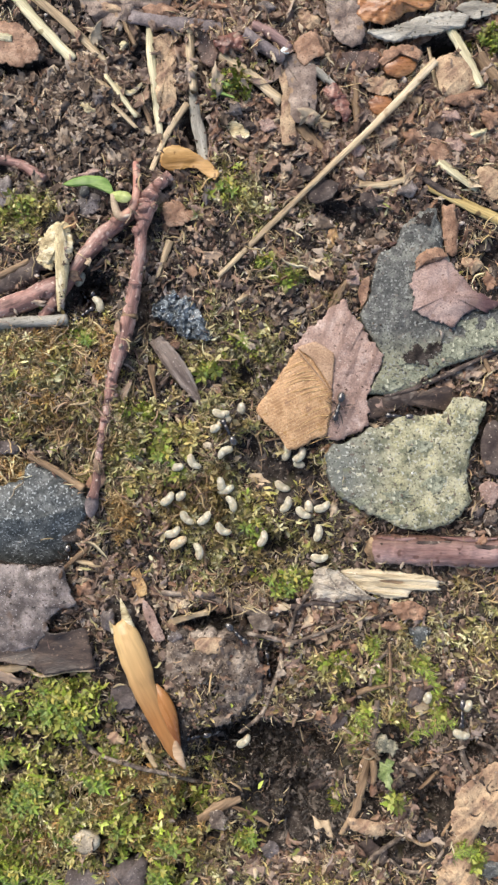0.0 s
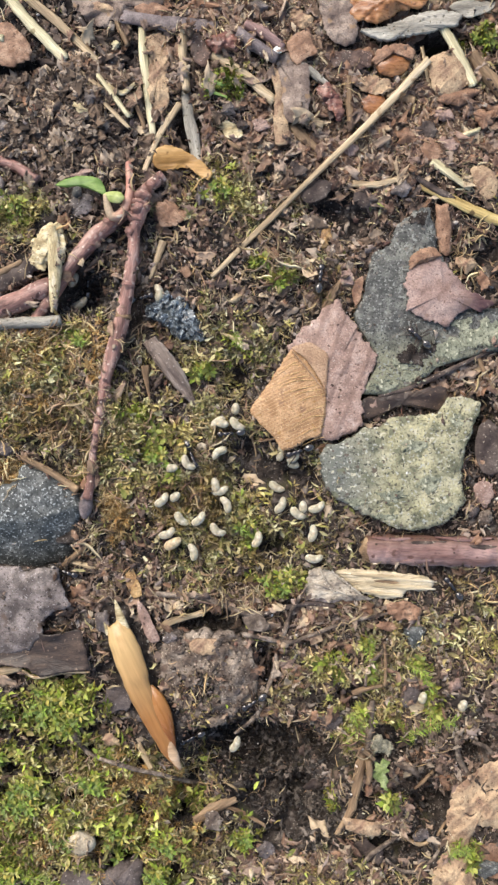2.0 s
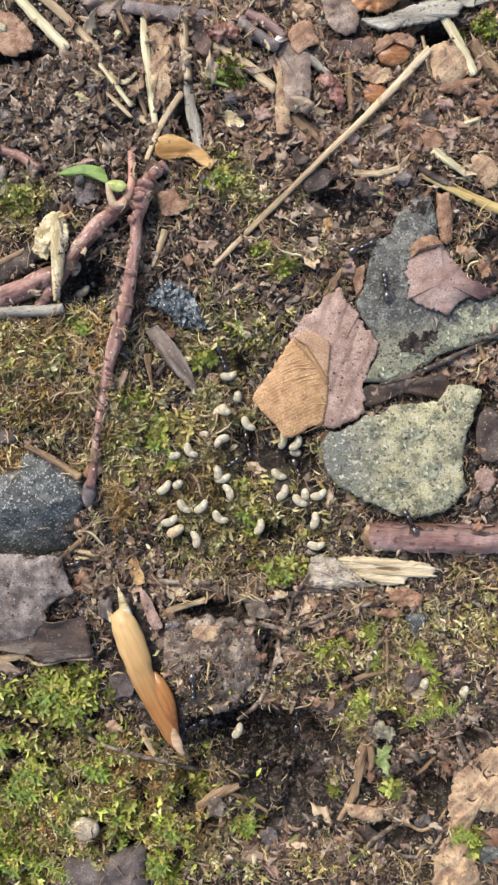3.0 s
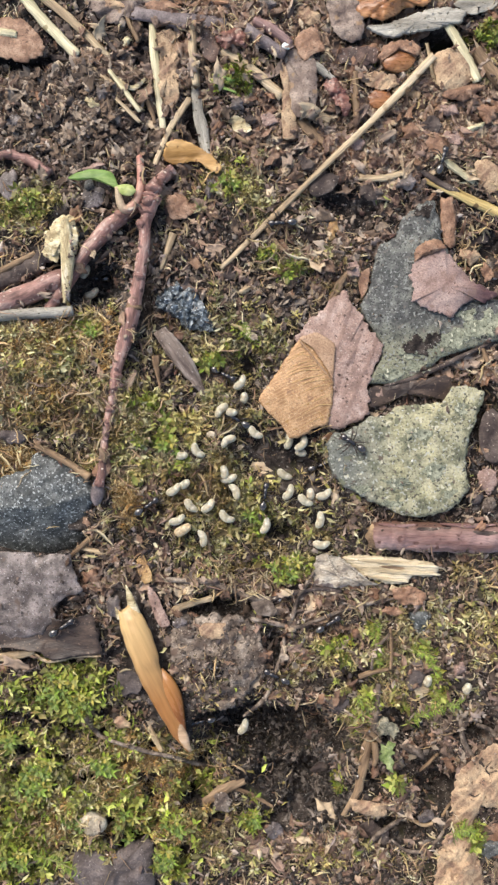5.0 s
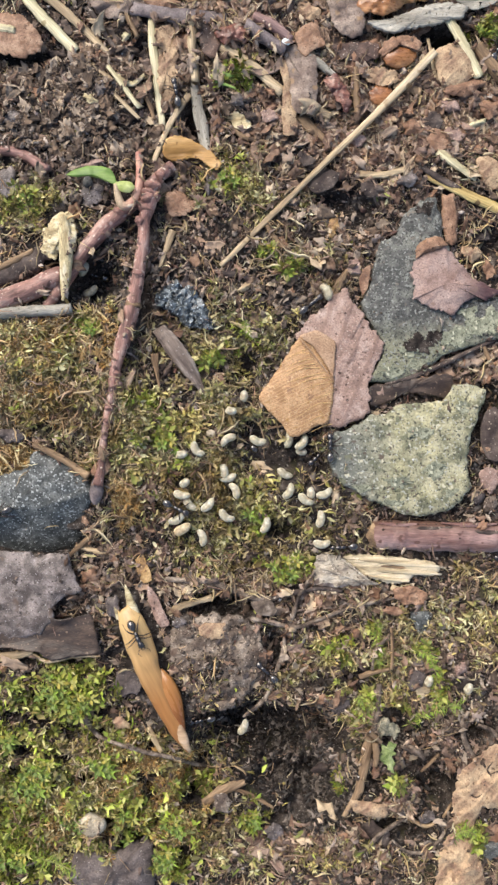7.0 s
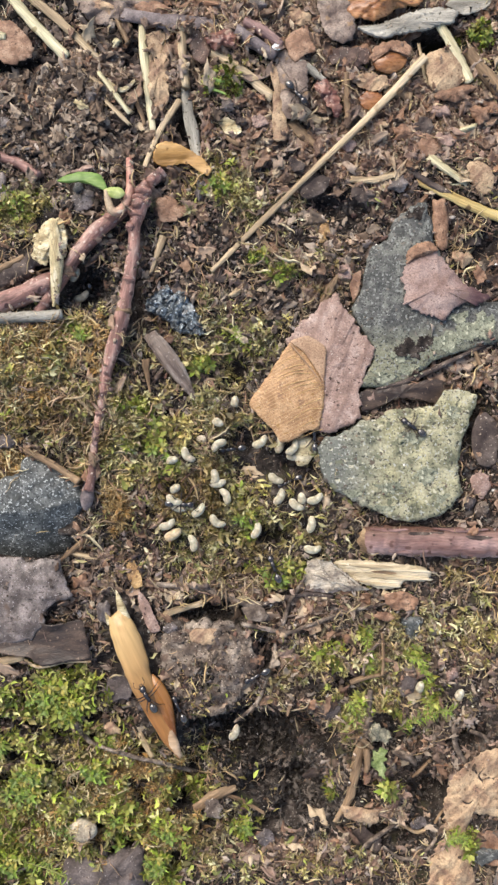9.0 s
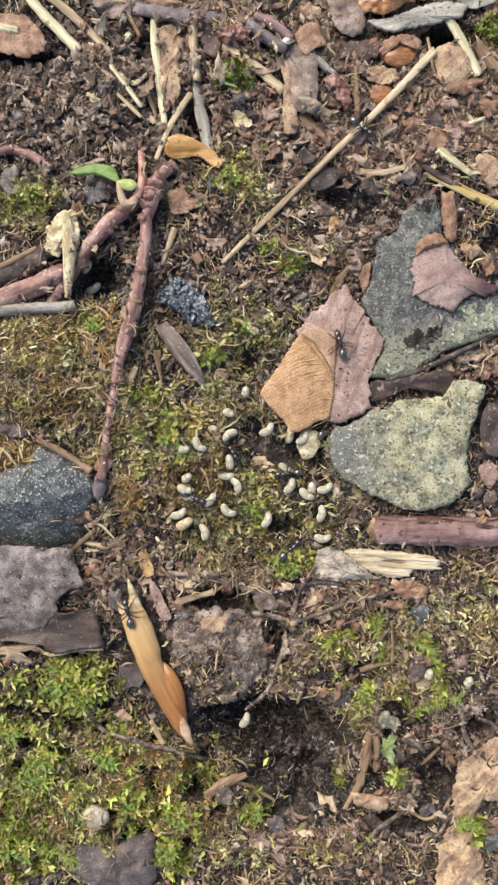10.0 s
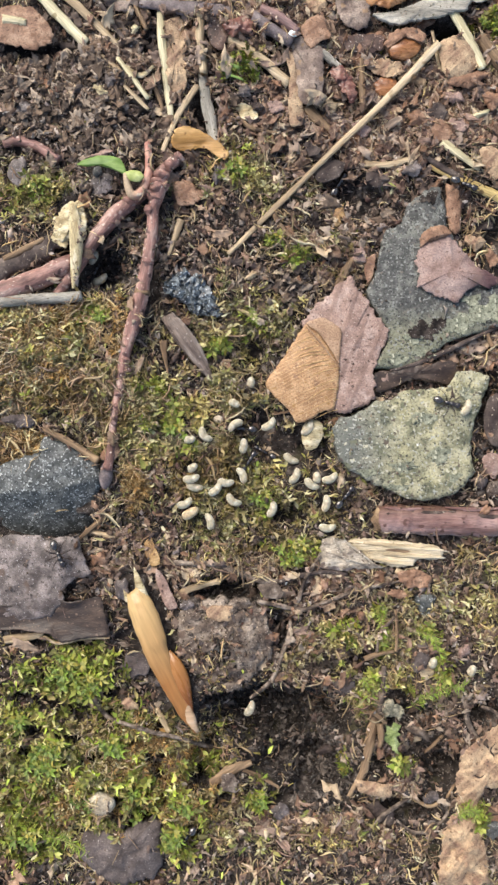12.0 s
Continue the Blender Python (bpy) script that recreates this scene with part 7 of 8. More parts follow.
DEAD_A = [(90, 640, 120, 60, 1.0), (60, 730, 110, 80, 0.6), (150, 760, 50, 90, 0.5), (15, 845, 40, 34, 1.0), (240, 760, 60, 110, 0.35), (180, 1390, 130, 50, 0.5), (150, 1500, 160, 60, 0.4), (420, 345, 90, 40, 0.35), (560, 480, 70, 34, 0.6), (330, 800, 110, 90, 0.3), (100, 960, 120, 20, 0.6), (480, 1440, 90, 20, 0.5), (450, 1065, 170, 24, 0.25), (560, 1110, 90, 26, 0.15), (650, 1310, 30, 30, 0.6), (740, 1430, 80, 60, 0.35)]
DEAD_B = [(600, 1300, 50, 60, 0.3), (860, 470, 30, 60, 0.5), (380, 1440, 60, 40, 0.4), (218, 905, 18, 30, 0.8)]
DEAD = DEAD_A + DEAD_B
BROAD = [(150, 1430, 190, 120, 0.8), (70, 1260, 90, 46, 0.5), (290, 1495, 80, 60, 0.55), (590, 1545, 120, 26, 0.06), (650, 1270, 50, 50, 0.4), (40, 375, 40, 26, 0.5)]
BROAD_DRY = [(240, 800, 60, 60, 0.5), (330, 790, 120, 110, 0.5), (420, 930, 120, 80, 0.4), (90, 700, 110, 90, 0.6), (820, 1130, 70, 50, 0.12), (560, 1230, 70, 50, 0.2), (160, 1440, 170, 110, 0.35)]
BARE = [(560, 1525, 150, 40, 0.7), (700, 1340, 160, 110, 0.8), (600, 1200, 110, 60, 0.6), (130, 180, 150, 110, 1.0), (300, 470, 80, 60, 0.8), (620, 400, 100, 60, 0.9), (380, 1200, 80, 70, 0.5), (490, 1370, 130, 60, 0.8), (420, 200, 60, 60, 0.6), (440, 780, 80, 90, 0.7), (500, 1250, 90, 80, 0.8), (730, 700, 110, 30, 0.8), (760, 1420, 90, 70, 0.6), (160, 510, 40, 40, 0.8), (860, 800, 40, 90, 0.9), (800, 1150, 80, 80, 0.6), (100, 350, 100, 40, 0.5)]


def leaflet_template(seed):
    """One shed moss leaflet: lance-shaped, keeled and bent."""
    g = np.random.default_rng(seed)
    w, bend = g.uniform(0.07, 0.14), g.uniform(-0.3, 0.35)
    x = np.array([-0.5, -0.2, 0.15, 0.5])
    mid = np.c_[x, g.normal(0, 0.05, 4), bend * (x ** 2) * 2]
    vs = [mid[0], mid[1] + [0, w, 0.07], mid[1], mid[1] + [0, -w, 0.07], mid[2] + [0, w * 0.7, 0.06], mid[2], mid[2] + [0, -w * 0.7, 0.06], mid[3]]
    f = [[0, 2, 1], [0, 3, 2], [1, 2, 5], [1, 5, 4], [2, 3, 6], [2, 6, 5], [4, 5, 7], [5, 6, 7]]
    return np.array(vs), np.array(f)


def sizes(g, n, mid, spread, lo, hi):
    return np.exp(g.normal(math.log(mid), spread, n)).clip(lo, hi)


def scatter():
    g = np.random.default_rng(5)
    bpy.context.view_layer.update()
    # dark flakes of humus, everywhere
    pcs = []
    for k in range(10):
        xy = places(2200, BARE, 0.6, 0.0, 0, 300 + k, 0.006)
        s = sizes(g, len(xy), 0.54, 0.55, 0.2, 1.8)
        sc = np.c_[s, s * g.uniform(0.4, 1.0, len(xy)), s * 1.2]
        pcs.append(strewn(flake_template(k + 30), xy, heights(xy) + 0.1 + 0.6 * g.random(len(xy)), sc, turns(g, len(xy), 0.6)))
    stuff("humus_flakes", pcs, HUMUS, "dark flaky humus over the soil", "humus", smooth=False)
    # black humus flakes in the deep pits; their colour adds to the shade there
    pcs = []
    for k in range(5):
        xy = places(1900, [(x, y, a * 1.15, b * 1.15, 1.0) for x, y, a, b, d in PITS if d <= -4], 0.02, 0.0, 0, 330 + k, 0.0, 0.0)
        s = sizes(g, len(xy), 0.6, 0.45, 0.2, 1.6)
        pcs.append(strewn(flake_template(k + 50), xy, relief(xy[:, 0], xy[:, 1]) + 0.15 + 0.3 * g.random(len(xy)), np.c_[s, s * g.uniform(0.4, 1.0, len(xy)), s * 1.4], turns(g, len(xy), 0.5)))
    stuff("wet_humus", pcs, BLACK_HUMUS, "black humus flakes that deepen the shade of hollows", "humus", smooth=False)
    # soil crumbs
    pcs = []
    for k in range(6):
        xy = places(70, BARE, 0.15, 0.1, 0, 100 + k, 0.0)
        s = sizes(g, len(xy), 0.4, 0.4, 0.22, 0.9)
        sc = s[:, None] * g.uniform(0.6, 1.25, (len(xy), 3)) * [1, 1, 0.6]
        pcs.append(strewn(crumb_template(2, k), xy, relief(xy[:, 0], xy[:, 1]) + s * 0.2, sc, turns(g, len(xy), 0.5)))
    for k in range(6):
        xy = places(1400, BARE, 0.35, 0.0, 0, 120 + k, 0.04)
        s = sizes(g, len(xy), 0.18, 0.35, 0.08, 0.4)
        sc = s[:, None] * g.uniform(0.7, 1.3, (len(xy), 3))
        pcs.append(strewn(crumb_template(1, k + 9), xy, heights(xy) + s * 0.3, sc, turns(g, len(xy), 0.6)))
    for k in range(8):
        xy = places(230, [(130, 190, 150, 110, 1.0), (300, 470, 90, 70, 0.3), (490, 560, 90, 60, 0.5), (720, 1340, 150, 100, 0.6), (560, 1220, 90, 60, 0.5), (620, 420, 90, 50, 0.3), (800, 1180, 80, 60, 0.4)], 0.02, 0.0, 0, 130 + k, 0.0)
        s = sizes(g, len(xy), 0.85, 0.4, 0.4, 2.0)
        pcs.append(strewn(shred_template(k + 40), xy, heights(xy) + 0.35 + 0.4 * g.random(len(xy)), np.c_[s, s * g.uniform(0.5, 1.0, len(xy)), s * 0.8], turns(g, len(xy), 0.4)))
    # coarse plates on the barest soil
    bare = [(120, 185, 150, 105, 1.0), (60, 360, 70, 40, 0.5), (620, 430, 80, 40, 0.4), (480, 570, 70, 50, 0.3)]
    for k in range(10):
        xy = places(70, bare, 0.0, 0.1, 0, 150 + k, 0.0)
        s = sizes(g, len(xy), 1.2, 0.4, 0.6, 2.6)
        pcs.append(strewn(shred_template(k + 70), xy, heights(xy) + 0.55 + 0.4 * g.random(len(xy)), np.c_[s, s * g.uniform(0.55, 1.0, len(xy)), s * 0.6], turns(g, len(xy), 0.3)))
    stuff("soil_crumbs", pcs, CRUMB, "loose grey-brown crumbs and flakes of soil", "soil", smooth=False)
    # leaf litter flakes
    pcs = []
    for k in range(12):
        xy = places(600, LITTER, 0.045, 0.0, 0, 140 + k, 0.0)
        s = sizes(g, len(xy), 0.95, 0.6, 0.25, 3.2)
        sc = np.c_[s, s * g.uniform(0.35, 1.0, len(xy)), s * 0.7]
        pcs.append(strewn(shred_template(k), xy, heights(xy) + 0.2 + 0.5 * g.random(len(xy)), sc, turns(g, len(xy), 0.38)))
    stuff("leaf_litter", pcs, FLAKES, "crumbled brown scraps of dead leaves", "leaf litter", smooth=False)
    # dry fibres and rootlets
    pcs = []
    for k in range(8):
        xy = places(520, OLIVE + GOLD + LITTER[1:5], 0.12, 0.0, 0, 160 + k, 0.06)
        s = sizes(g, len(xy), 1.7, 0.42, 0.7, 4.5)
        sc = np.c_[s, s * 0.7, s * 0.7]
        pcs.append(strewn(fibre_template(k), xy, heights(xy) + 0.2 + 0.3 * g.random(len(xy)), sc, turns(g, len(xy), 0.22)))
    for k in range(8):
        xy = places(260, GOLD, 0.0, 0.0, 0, 170 + k, 0.02)
        s = sizes(g, len(xy), 1.5, 0.4, 0.7, 4.0)
        pcs.append(strewn(fibre_template(k + 20), xy, heights(xy) + 0.3 + 0.6 * g.random(len(xy)), np.c_[s, s * 1.3, s * 1.6], turns(g, len(xy), 0.35)))
    for k in range(10):
        xy = places(90, DEAD, 0.0, 0.0, 6.0, 290 + k, 0.004, 0.9)
        s = sizes(g, len(xy), 4.2, 0.3, 2.5, 7.0)
        pcs.append(strewn(curl_template(k + 30), xy, heights(xy) + 0.6 + 0.9 * g.random(len(xy)), np.c_[s, s, s * 0.5], turns(g, len(xy), 0.3)))
    for k in range(20):
        xy = places(430, DEAD, 0.05, 0.0, 6.0, 280 + k, 0.004, 0.8)
        s = sizes(g, len(xy), 2.5, 0.35, 1.0, 4.5)
        pcs.append(strewn(curl_template(k), xy, heights(xy) + 0.2 + 0.9 * g.random(len(xy)), np.c_[s, s, s], turns(g, len(xy), 0.5)))
    stuff("dry_fibres", pcs, FIBRES, "thin dry stalks and rootlets strewn over moss", "plant fibre")
    # moss in three states
    for name, table, m, count, lb, size, slim, clump, sd in (("green_moss", GREEN, MOSS_GREEN, 150, "fresh yellow-green moss in small tufts", 2.0, 0.14, 2.2, 180),
                                                             ("olive_moss", OLIVE, MOSS_OLIVE, 400, "dull olive moss creeping over soil", 1.55, 0.1, 6.0, 200),
                                                             ("golden_moss", GOLD, MOSS_GOLD, 160, "golden-brown dying moss", 1.5, 0.07, 0, 220)):
        pcs = []
        for k in range(8):
            xy = places(count, table, 0.0, 0.0, clump, sd + k, 0.0, 1.0)
            s = size * g.uniform(0.55, 1.35, len(xy))
            pcs.append(strewn(shoot_template(sd + k, 11 if slim > 0.09 else 16, 0.95, slim), xy, relief(xy[:, 0], xy[:, 1]) + 0.05 + 0.5 * np.clip(4 * fbm(xy[:, 0], xy[:, 1], 8.0, 300), 0, 1), np.c_[s, s, s * 0.9], turns(g, len(xy), 0.85)))
        stuff(name, pcs, m, lb, "moss", smooth=False)
    # shed leaflets between the shoots
    pcs = []
    for k in range(10):
        xy = places(1350, OLIVE + [(x, y, a, b, 0.5 * w) for x, y, a, b, w in GREEN], 0.03, 0.0, 8.0, 260 + k, 0.006, 1.0)
        s = sizes(g, len(xy), 1.3, 0.4, 0.5, 2.8)
        pcs.append(strewn(leaflet_template(k), xy, relief(xy[:, 0], xy[:, 1]) + 0.2 + 0.7 * g.random(len(xy)) * np.clip(0.6 + 3 * fbm(xy[:, 0], xy[:, 1], 4.5, 330), 0.1, 1.6), np.c_[s, s, s], turns(g, len(xy), 0.6)))
    stuff("moss_leaflets", pcs, MOSS_SHED, "shed olive and buff moss leaflets", "moss", smooth=False)
    # tangled creeping strands of moss
    pcs = []
    for k in range(12):
        xy = places(330, OLIVE + [(x, y, a, b, 0.4 * w) for x, y, a, b, w in GREEN], 0.03, 0.0, 6.0, 400 + k, 0.004, 0.9)
        s = sizes(g, len(xy), 1.9, 0.35, 0.8, 3.6)
        pcs.append(strewn(curl_template(k + 60), xy, relief(xy[:, 0], xy[:, 1]) + 0.4 + 0.7 * g.random(len(xy)), np.c_[s, s, s], turns(g, len(xy), 0.5)))
    stuff("moss_strands", pcs, MOSS_SHED, "tangled olive and buff strands of moss", "moss")
    # broad loose leaves of the green cushion
    for name, table, m, count, lb, sd in (("moss_leaves", BROAD, MOSS_MIXED, 330, "loose green and tan leaves of a moss cushion", 420), ("dry_moss_leaves", BROAD_DRY, MOSS_OLIVE, 360, "loose dull olive and brown moss leaves", 440)):
        pcs = []
        for k in range(10):
            xy = places(count, table, 0.0, 0.0, 2.6, sd + k, 0.0, 1.0)
            s = sizes(g, len(xy), 1.45, 0.3, 0.8, 2.6)
            z = relief(xy[:, 0], xy[:, 1]) + 0.3 + 1.7 * g.random(len(xy)) * np.clip(0.5 + 4 * fbm(xy[:, 0], xy[:, 1], 2.6, 370), 0.1, 1.2)
            pcs.append(strewn(leaflet_template(k + 60), xy, z, np.c_[s, s * 1.6, s * 1.2], turns(g, len(xy), 0.75)))
        stuff(name, pcs, m, lb, "moss", smooth=False)
    # bright mineral grains
    xy = places(560, BARE, 0.35, 0.0, 0, 240, 0.012)
    s = sizes(g, len(xy), 0.15, 0.4, 0.08, 0.36)
    stuff("sand_grains", [strewn(crumb_template(1, 77), xy, heights(xy) + 0.05, s[:, None] * g.uniform(0.7, 1.3, (len(xy), 3)), turns(g, len(xy), 0.6))], QUARTZ, "scattered pale sand grains", "sand")


scatter()


# ---- ants: shiny black, about 6.5 mm long ----
def ellipsoid(cx, cy, cz, rx, ry, rz, sub=3, tilt=0.0):
    v, f = ball(sub)
    w = v * [rx, ry, rz]
    a = radians(tilt)
    return np.c_[w[:, 0] * math.cos(a) + w[:, 2] * math.sin(a), w[:, 1], -w[:, 0] * math.sin(a) + w[:, 2] * math.cos(a)] + [cx, cy, cz], f.tolist()


def piece(name, shape, material, parent, at=(0, 0, 0), label=""):
    """A part with its joint at a given place of its thing (millimetres)."""
    v, f = shape
    me = recalc(mesh_of(name, np.asarray(v) - np.array(at), f))
    me.materials.append(material)
    ob = new(name, me)
    ob.parent, ob.location = parent, Vector(at) * MM
    if label:
        ob["label"] = label
    return ob


HIPS = [(0.75, 1, 52.0), (0.25, 1, 92.0), (-0.25, 1, 132.0), (0.75, -1, -52.0), (0.25, -1, -92.0), (-0.25, -1, -132.0)]


def build_ant():
    a = new("ant")
    a.empty_display_size = 0.002
    tagged(a, "shiny black ant busy among the brood", "ant", "ants tending the brood")
    piece("head", joined([ellipsoid(2.15, 0, 1.15, 0.78, 0.66, 0.5, 3, 15), ellipsoid(2.55, 0.58, 1.25, 0.13, 0.1, 0.13, 2), ellipsoid(2.55, -0.58, 1.25, 0.13, 0.1, 0.13, 2)]), ANT, a, (1.5, 0, 1.2))
    for s in (1, -1):
        piece("mandible", tube([(2.75, 0.3 * s, 1.0, 0.13), (3.1, 0.28 * s, 0.92, 0.1), (3.3, 0.05 * s, 0.88, 0.03)], 10, 6), ANT_LEG, a, (2.75, 0.3 * s, 1.0))
        piece("antenna", tube([(2.6, 0.3 * s, 1.4, 0.07), (3.1, 0.9 * s, 1.75, 0.06), (3.5, 1.15 * s, 1.5, 0.06), (4.2, 1.0 * s, 0.9, 0.08)], 20, 6), ANT_LEG, a, (2.6, 0.3 * s, 1.4))
    piece("thorax", joined([ellipsoid(0.95, 0, 1.25, 0.75, 0.5, 0.5, 3), ellipsoid(-0.05, 0, 1.12, 0.75, 0.42, 0.42, 3, -12)]), ANT, a, (0.4, 0, 1.2))
    piece("waist", ellipsoid(-0.95, 0, 1.05, 0.16, 0.3, 0.4, 2), ANT, a, (-0.95, 0, 1.05))
    piece("gaster", ellipsoid(-2.05, 0, 1.15, 1.1, 0.82, 0.78, 4, -8), ANT_GASTER, a, (-1.1, 0, 1.1))
    for x, s, ang in HIPS:
        c, n = math.cos(radians(ang)), math.sin(radians(ang))
        hip = np.array([x, 0.35 * s, 0.95])
        pts = [(0, 0, 0.13), (1.1, 0.85, 0.13), (2.1, 0.25, 0.09), (2.6, -0.55, 0.06), (3.05, -0.9, 0.05)]
        piece("leg", tube([(*(hip + [c * d, n * d, h]), r) for d, h, r in pts], 22, 6), ANT_LEG, a, tuple(hip))
    return a


ANT_PATHS = [  # seconds, plan x, plan y and, where it matters, the way it faces in degrees
    [(0, 705, 738), (0.3, 654, 727, 170), (0.5, 630, 710, 150), (0.6, 619, 690, 130), (0.7, 622, 680, 125), (0.8, 608, 653, 115), (0.9, 606, 624, 98), (1, 610, 590, 93), (1.1, 607, 574, 97), (1.2, 609, 549, 98), (1.3, 607, 530, 100), (1.5, 597, 529, 110), (2, 577, 495), (2.5, 598, 477), (3, 649, 461), (3.5, 720, 418), (4.5, 763, 341), (5.5, 805, 257), (6.5, 859, 137), (8.5, 949, 28), (12, 959, -32)],
    [(0, 900, 690), (1, 833, 658), (2, 750, 600), (2.5, 708, 577), (3, 690, 531, 100), (3.5, 686, 453), (4.5, 559, 421), (5.5, 434, 402, 180), (6, 380, 343), (6.5, 323, 268), (7.3, 301, 134), (8.1, 278, -42), (8.4, 271, -84), (12, 180, -75)],
    [(0, 900, 1130), (2, 809, 1040), (2.5, 781, 1012), (3, 732, 948, 120), (3.5, 705, 881, 115), (3.7, 679, 857), (5.3, 609, 794), (5.5, 595, 785), (6.5, 569, 818), (8.5, 530, 865), (9.5, 518, 868), (10.5, 490, 873), (12, 453, 849)],
    [(0, 970, 1500), (3, 977, 1327), (5.5, 945, 1125), (6.7, 914, 1047), (8.3, 787, 934), (8.5, 768, 902, 110), (9, 745, 771, 150), (9.4, 604, 728, 90), (9.5, 608, 711), (10, 598, 640, 105), (10.2, 606, 606, 90), (10.3, 608, 596, 90), (10.5, 611, 562, 95), (10.6, 607, 546), (10.7, 602, 526), (10.9, 569, 477), (11.5, 539, 428), (12, 588, 366)],
    [(0, 598, 722), (0.3, 574, 788), (0.8, 537, 835), (1.5, 539, 805), (1.8, 546, 795), (2.4, 527, 805), (3, 534, 856), (3.5, 541, 834), (5.5, 573, 848), (6.5, 584, 823), (8.3, 571, 796), (9.5, 567, 784), (10.2, 572, 787, 40), (10.3, 584, 772, 40), (10.5, 604, 739, 30), (10.6, 619, 714, 30), (10.7, 623, 708, 20), (10.8, 616, 717, 15), (10.9, 635, 723, 10), (11, 643, 716, 5), (11.5, 681, 730), (12, 783, 762)],
    [(0, 405, 765, 120), (1.8, 414, 761, 140), (2.5, 432, 781), (3, 446, 810), (3.5, 451, 884), (3.7, 457, 957), (5.5, 466, 878), (6.5, 432, 803), (8.5, 430, 814), (9.5, 414, 802), (10.2, 395, 835), (11, 458, 816), (12, 412, 807)],
    [(0, 150, 560), (0.5, 176, 541), (1, 204, 582), (1.5, 245, 560), (2, 262, 529), (2.1, 301, 550), (2.4, 361, 586), (2.5, 386, 611), (2.7, 402, 661), (3, 400, 656, -70), (3.6, 395, 646, -50), (5.5, 390, 694), (6, 434, 652, 10), (6.5, 458, 653, 0), (6.7, 475, 632), (7.3, 622, 488), (7.8, 769, 325), (8.25, 926, 161), (8.6, 979, 109), (12, 1000, 91)],
    [(0, 815, 1262), (0.5, 828, 1360), (1, 811, 1429), (1.5, 778, 1523), (2, 747, 1621), (12, 729, 1798)],
    [(0, 560, 1330), (0.5, 436, 1325), (1, 461, 1347), (2, 508, 1379), (3.5, 539, 1248), (5.5, 465, 1215), (8.5, 468, 1215), (9.5, 461, 1209), (10, 491, 1372), (10.5, 528, 1445), (11, 368, 1464), (12, 307, 1548)],
    [(0, 420, 1120), (1, 482, 1177), (2, 458, 1239), (3, 346, 1237, -90), (3.5, 372, 1320), (5.5, 440, 1365), (6.5, 470, 1372), (8.5, 452, 1352), (9, 440, 1345), (10, 389, 1331), (12, 384, 1331)],
    [(0, -60, 1240), (3.8, -56, 1236), (5.3, 139, 1108), (5.5, 180, 1081), (6.5, 217, 1097, -70), (6.7, 221, 1115), (7.6, 260, 1214), (8.3, 272, 1260, 130), (8.5, 257, 1244, 130), (9, 272, 1252, 125), (9.5, 245, 1167, 110), (10, 215, 1121, 110), (10.5, 208, 1096), (11, 118, 1055), (11.5, 76, 1029), (12, 78, 1034)],
    [(0, 475, 1175), (3.6, 485, 1219), (5.3, 597, 1110), (5.5, 639, 1073), (6, 728, 1028, 0), (6.5, 634, 985), (8.5, 510, 1017), (9.5, 484, 1026), (12, 597, 931)],
    [(0, 330, -70), (6.7, 356, -45), (8.2, 415, 38), (8.5, 463, 117), (9, 540, 177), (9.5, 569, 203), (10, 639, 251), (12, 814, 367)],
    [(0, 176, 538), (1, 219, 597), (1.5, 255, 650), (1.8, 304, 721), (2, 350, 804), (2.5, 382, 855), (3.5, 441, 834), (5, 415, 763), (5.5, 366, 773, 180), (6, 251, 784), (6.5, 109, 872), (6.7, 60, 907), (7.2, -57, 950), (12, -112, 1011)],
    [(0, 125, 988), (3.7, 128, 1026), (5.3, 282, 892), (5.5, 293, 877), (6.5, 300, 928), (8.5, 326, 905), (9.5, 332, 906), (10.2, 334, 916), (11, 387, 919), (11.5, 383, 949), (12, 422, 869)],
    [(0, 148, 522), (0.5, 158, 536), (1, 154, 557), (2, 170, 507), (5.5, 164, 510), (8.5, 168, 508), (9, 160, 503), (10, 161, 501), (12, 155, 509)],
    [(0, 350, 1300, 200), (3.5, 348, 1302, 200), (6.5, 350, 1301, 195), (7.6, 348, 1298, 180), (8.4, 332, 1275, 140), (9, 326, 1270, 120), (9.8, 352, 1300, -40), (10.6, 395, 1345, -30), (12, 430, 1376, -30)],
]
CARRIERS = {6: (0.0, 12.0), 7: (0.0, 12.0), 13: (4.8, 12.0), 4: (10.1, 12.0)}  # which ant holds a larva, and from when


def path_of(rows, step=0.2):
    """Even steps along an ant's way: seconds, plan x, y, heading."""
    t = np.array([r[0] for r in rows], float)
    x, y = np.array([r[1] for r in rows], float), np.array([r[2] for r in rows], float)
    head = []
    for k, r in enumerate(rows):
        if len(r) > 3:
            head.append(r[3])
        else:
            a, b = max(k - 1, 0), min(k + 1, len(rows) - 1)
            head.append(math.degrees(math.atan2(-(y[b] - y[a]), x[b] - x[a])))
    head = np.degrees(np.unwrap(np.radians(head)))
    ts = np.round(np.arange(0, 12.0 + 1e-6, step), 3)
    h = np.interp(ts, t, head)
    for k in range(1, len(h)):
        h[k] = h[k - 1] + np.clip(h[k] - h[k - 1], -65, 65)
    wob = 7 * np.sin(ts * 5.1 + rows[0][1]) + 5 * np.sin(ts * 3.3 + rows[0][2])
    return ts, np.interp(ts, t, x), np.interp(ts, t, y), h + wob


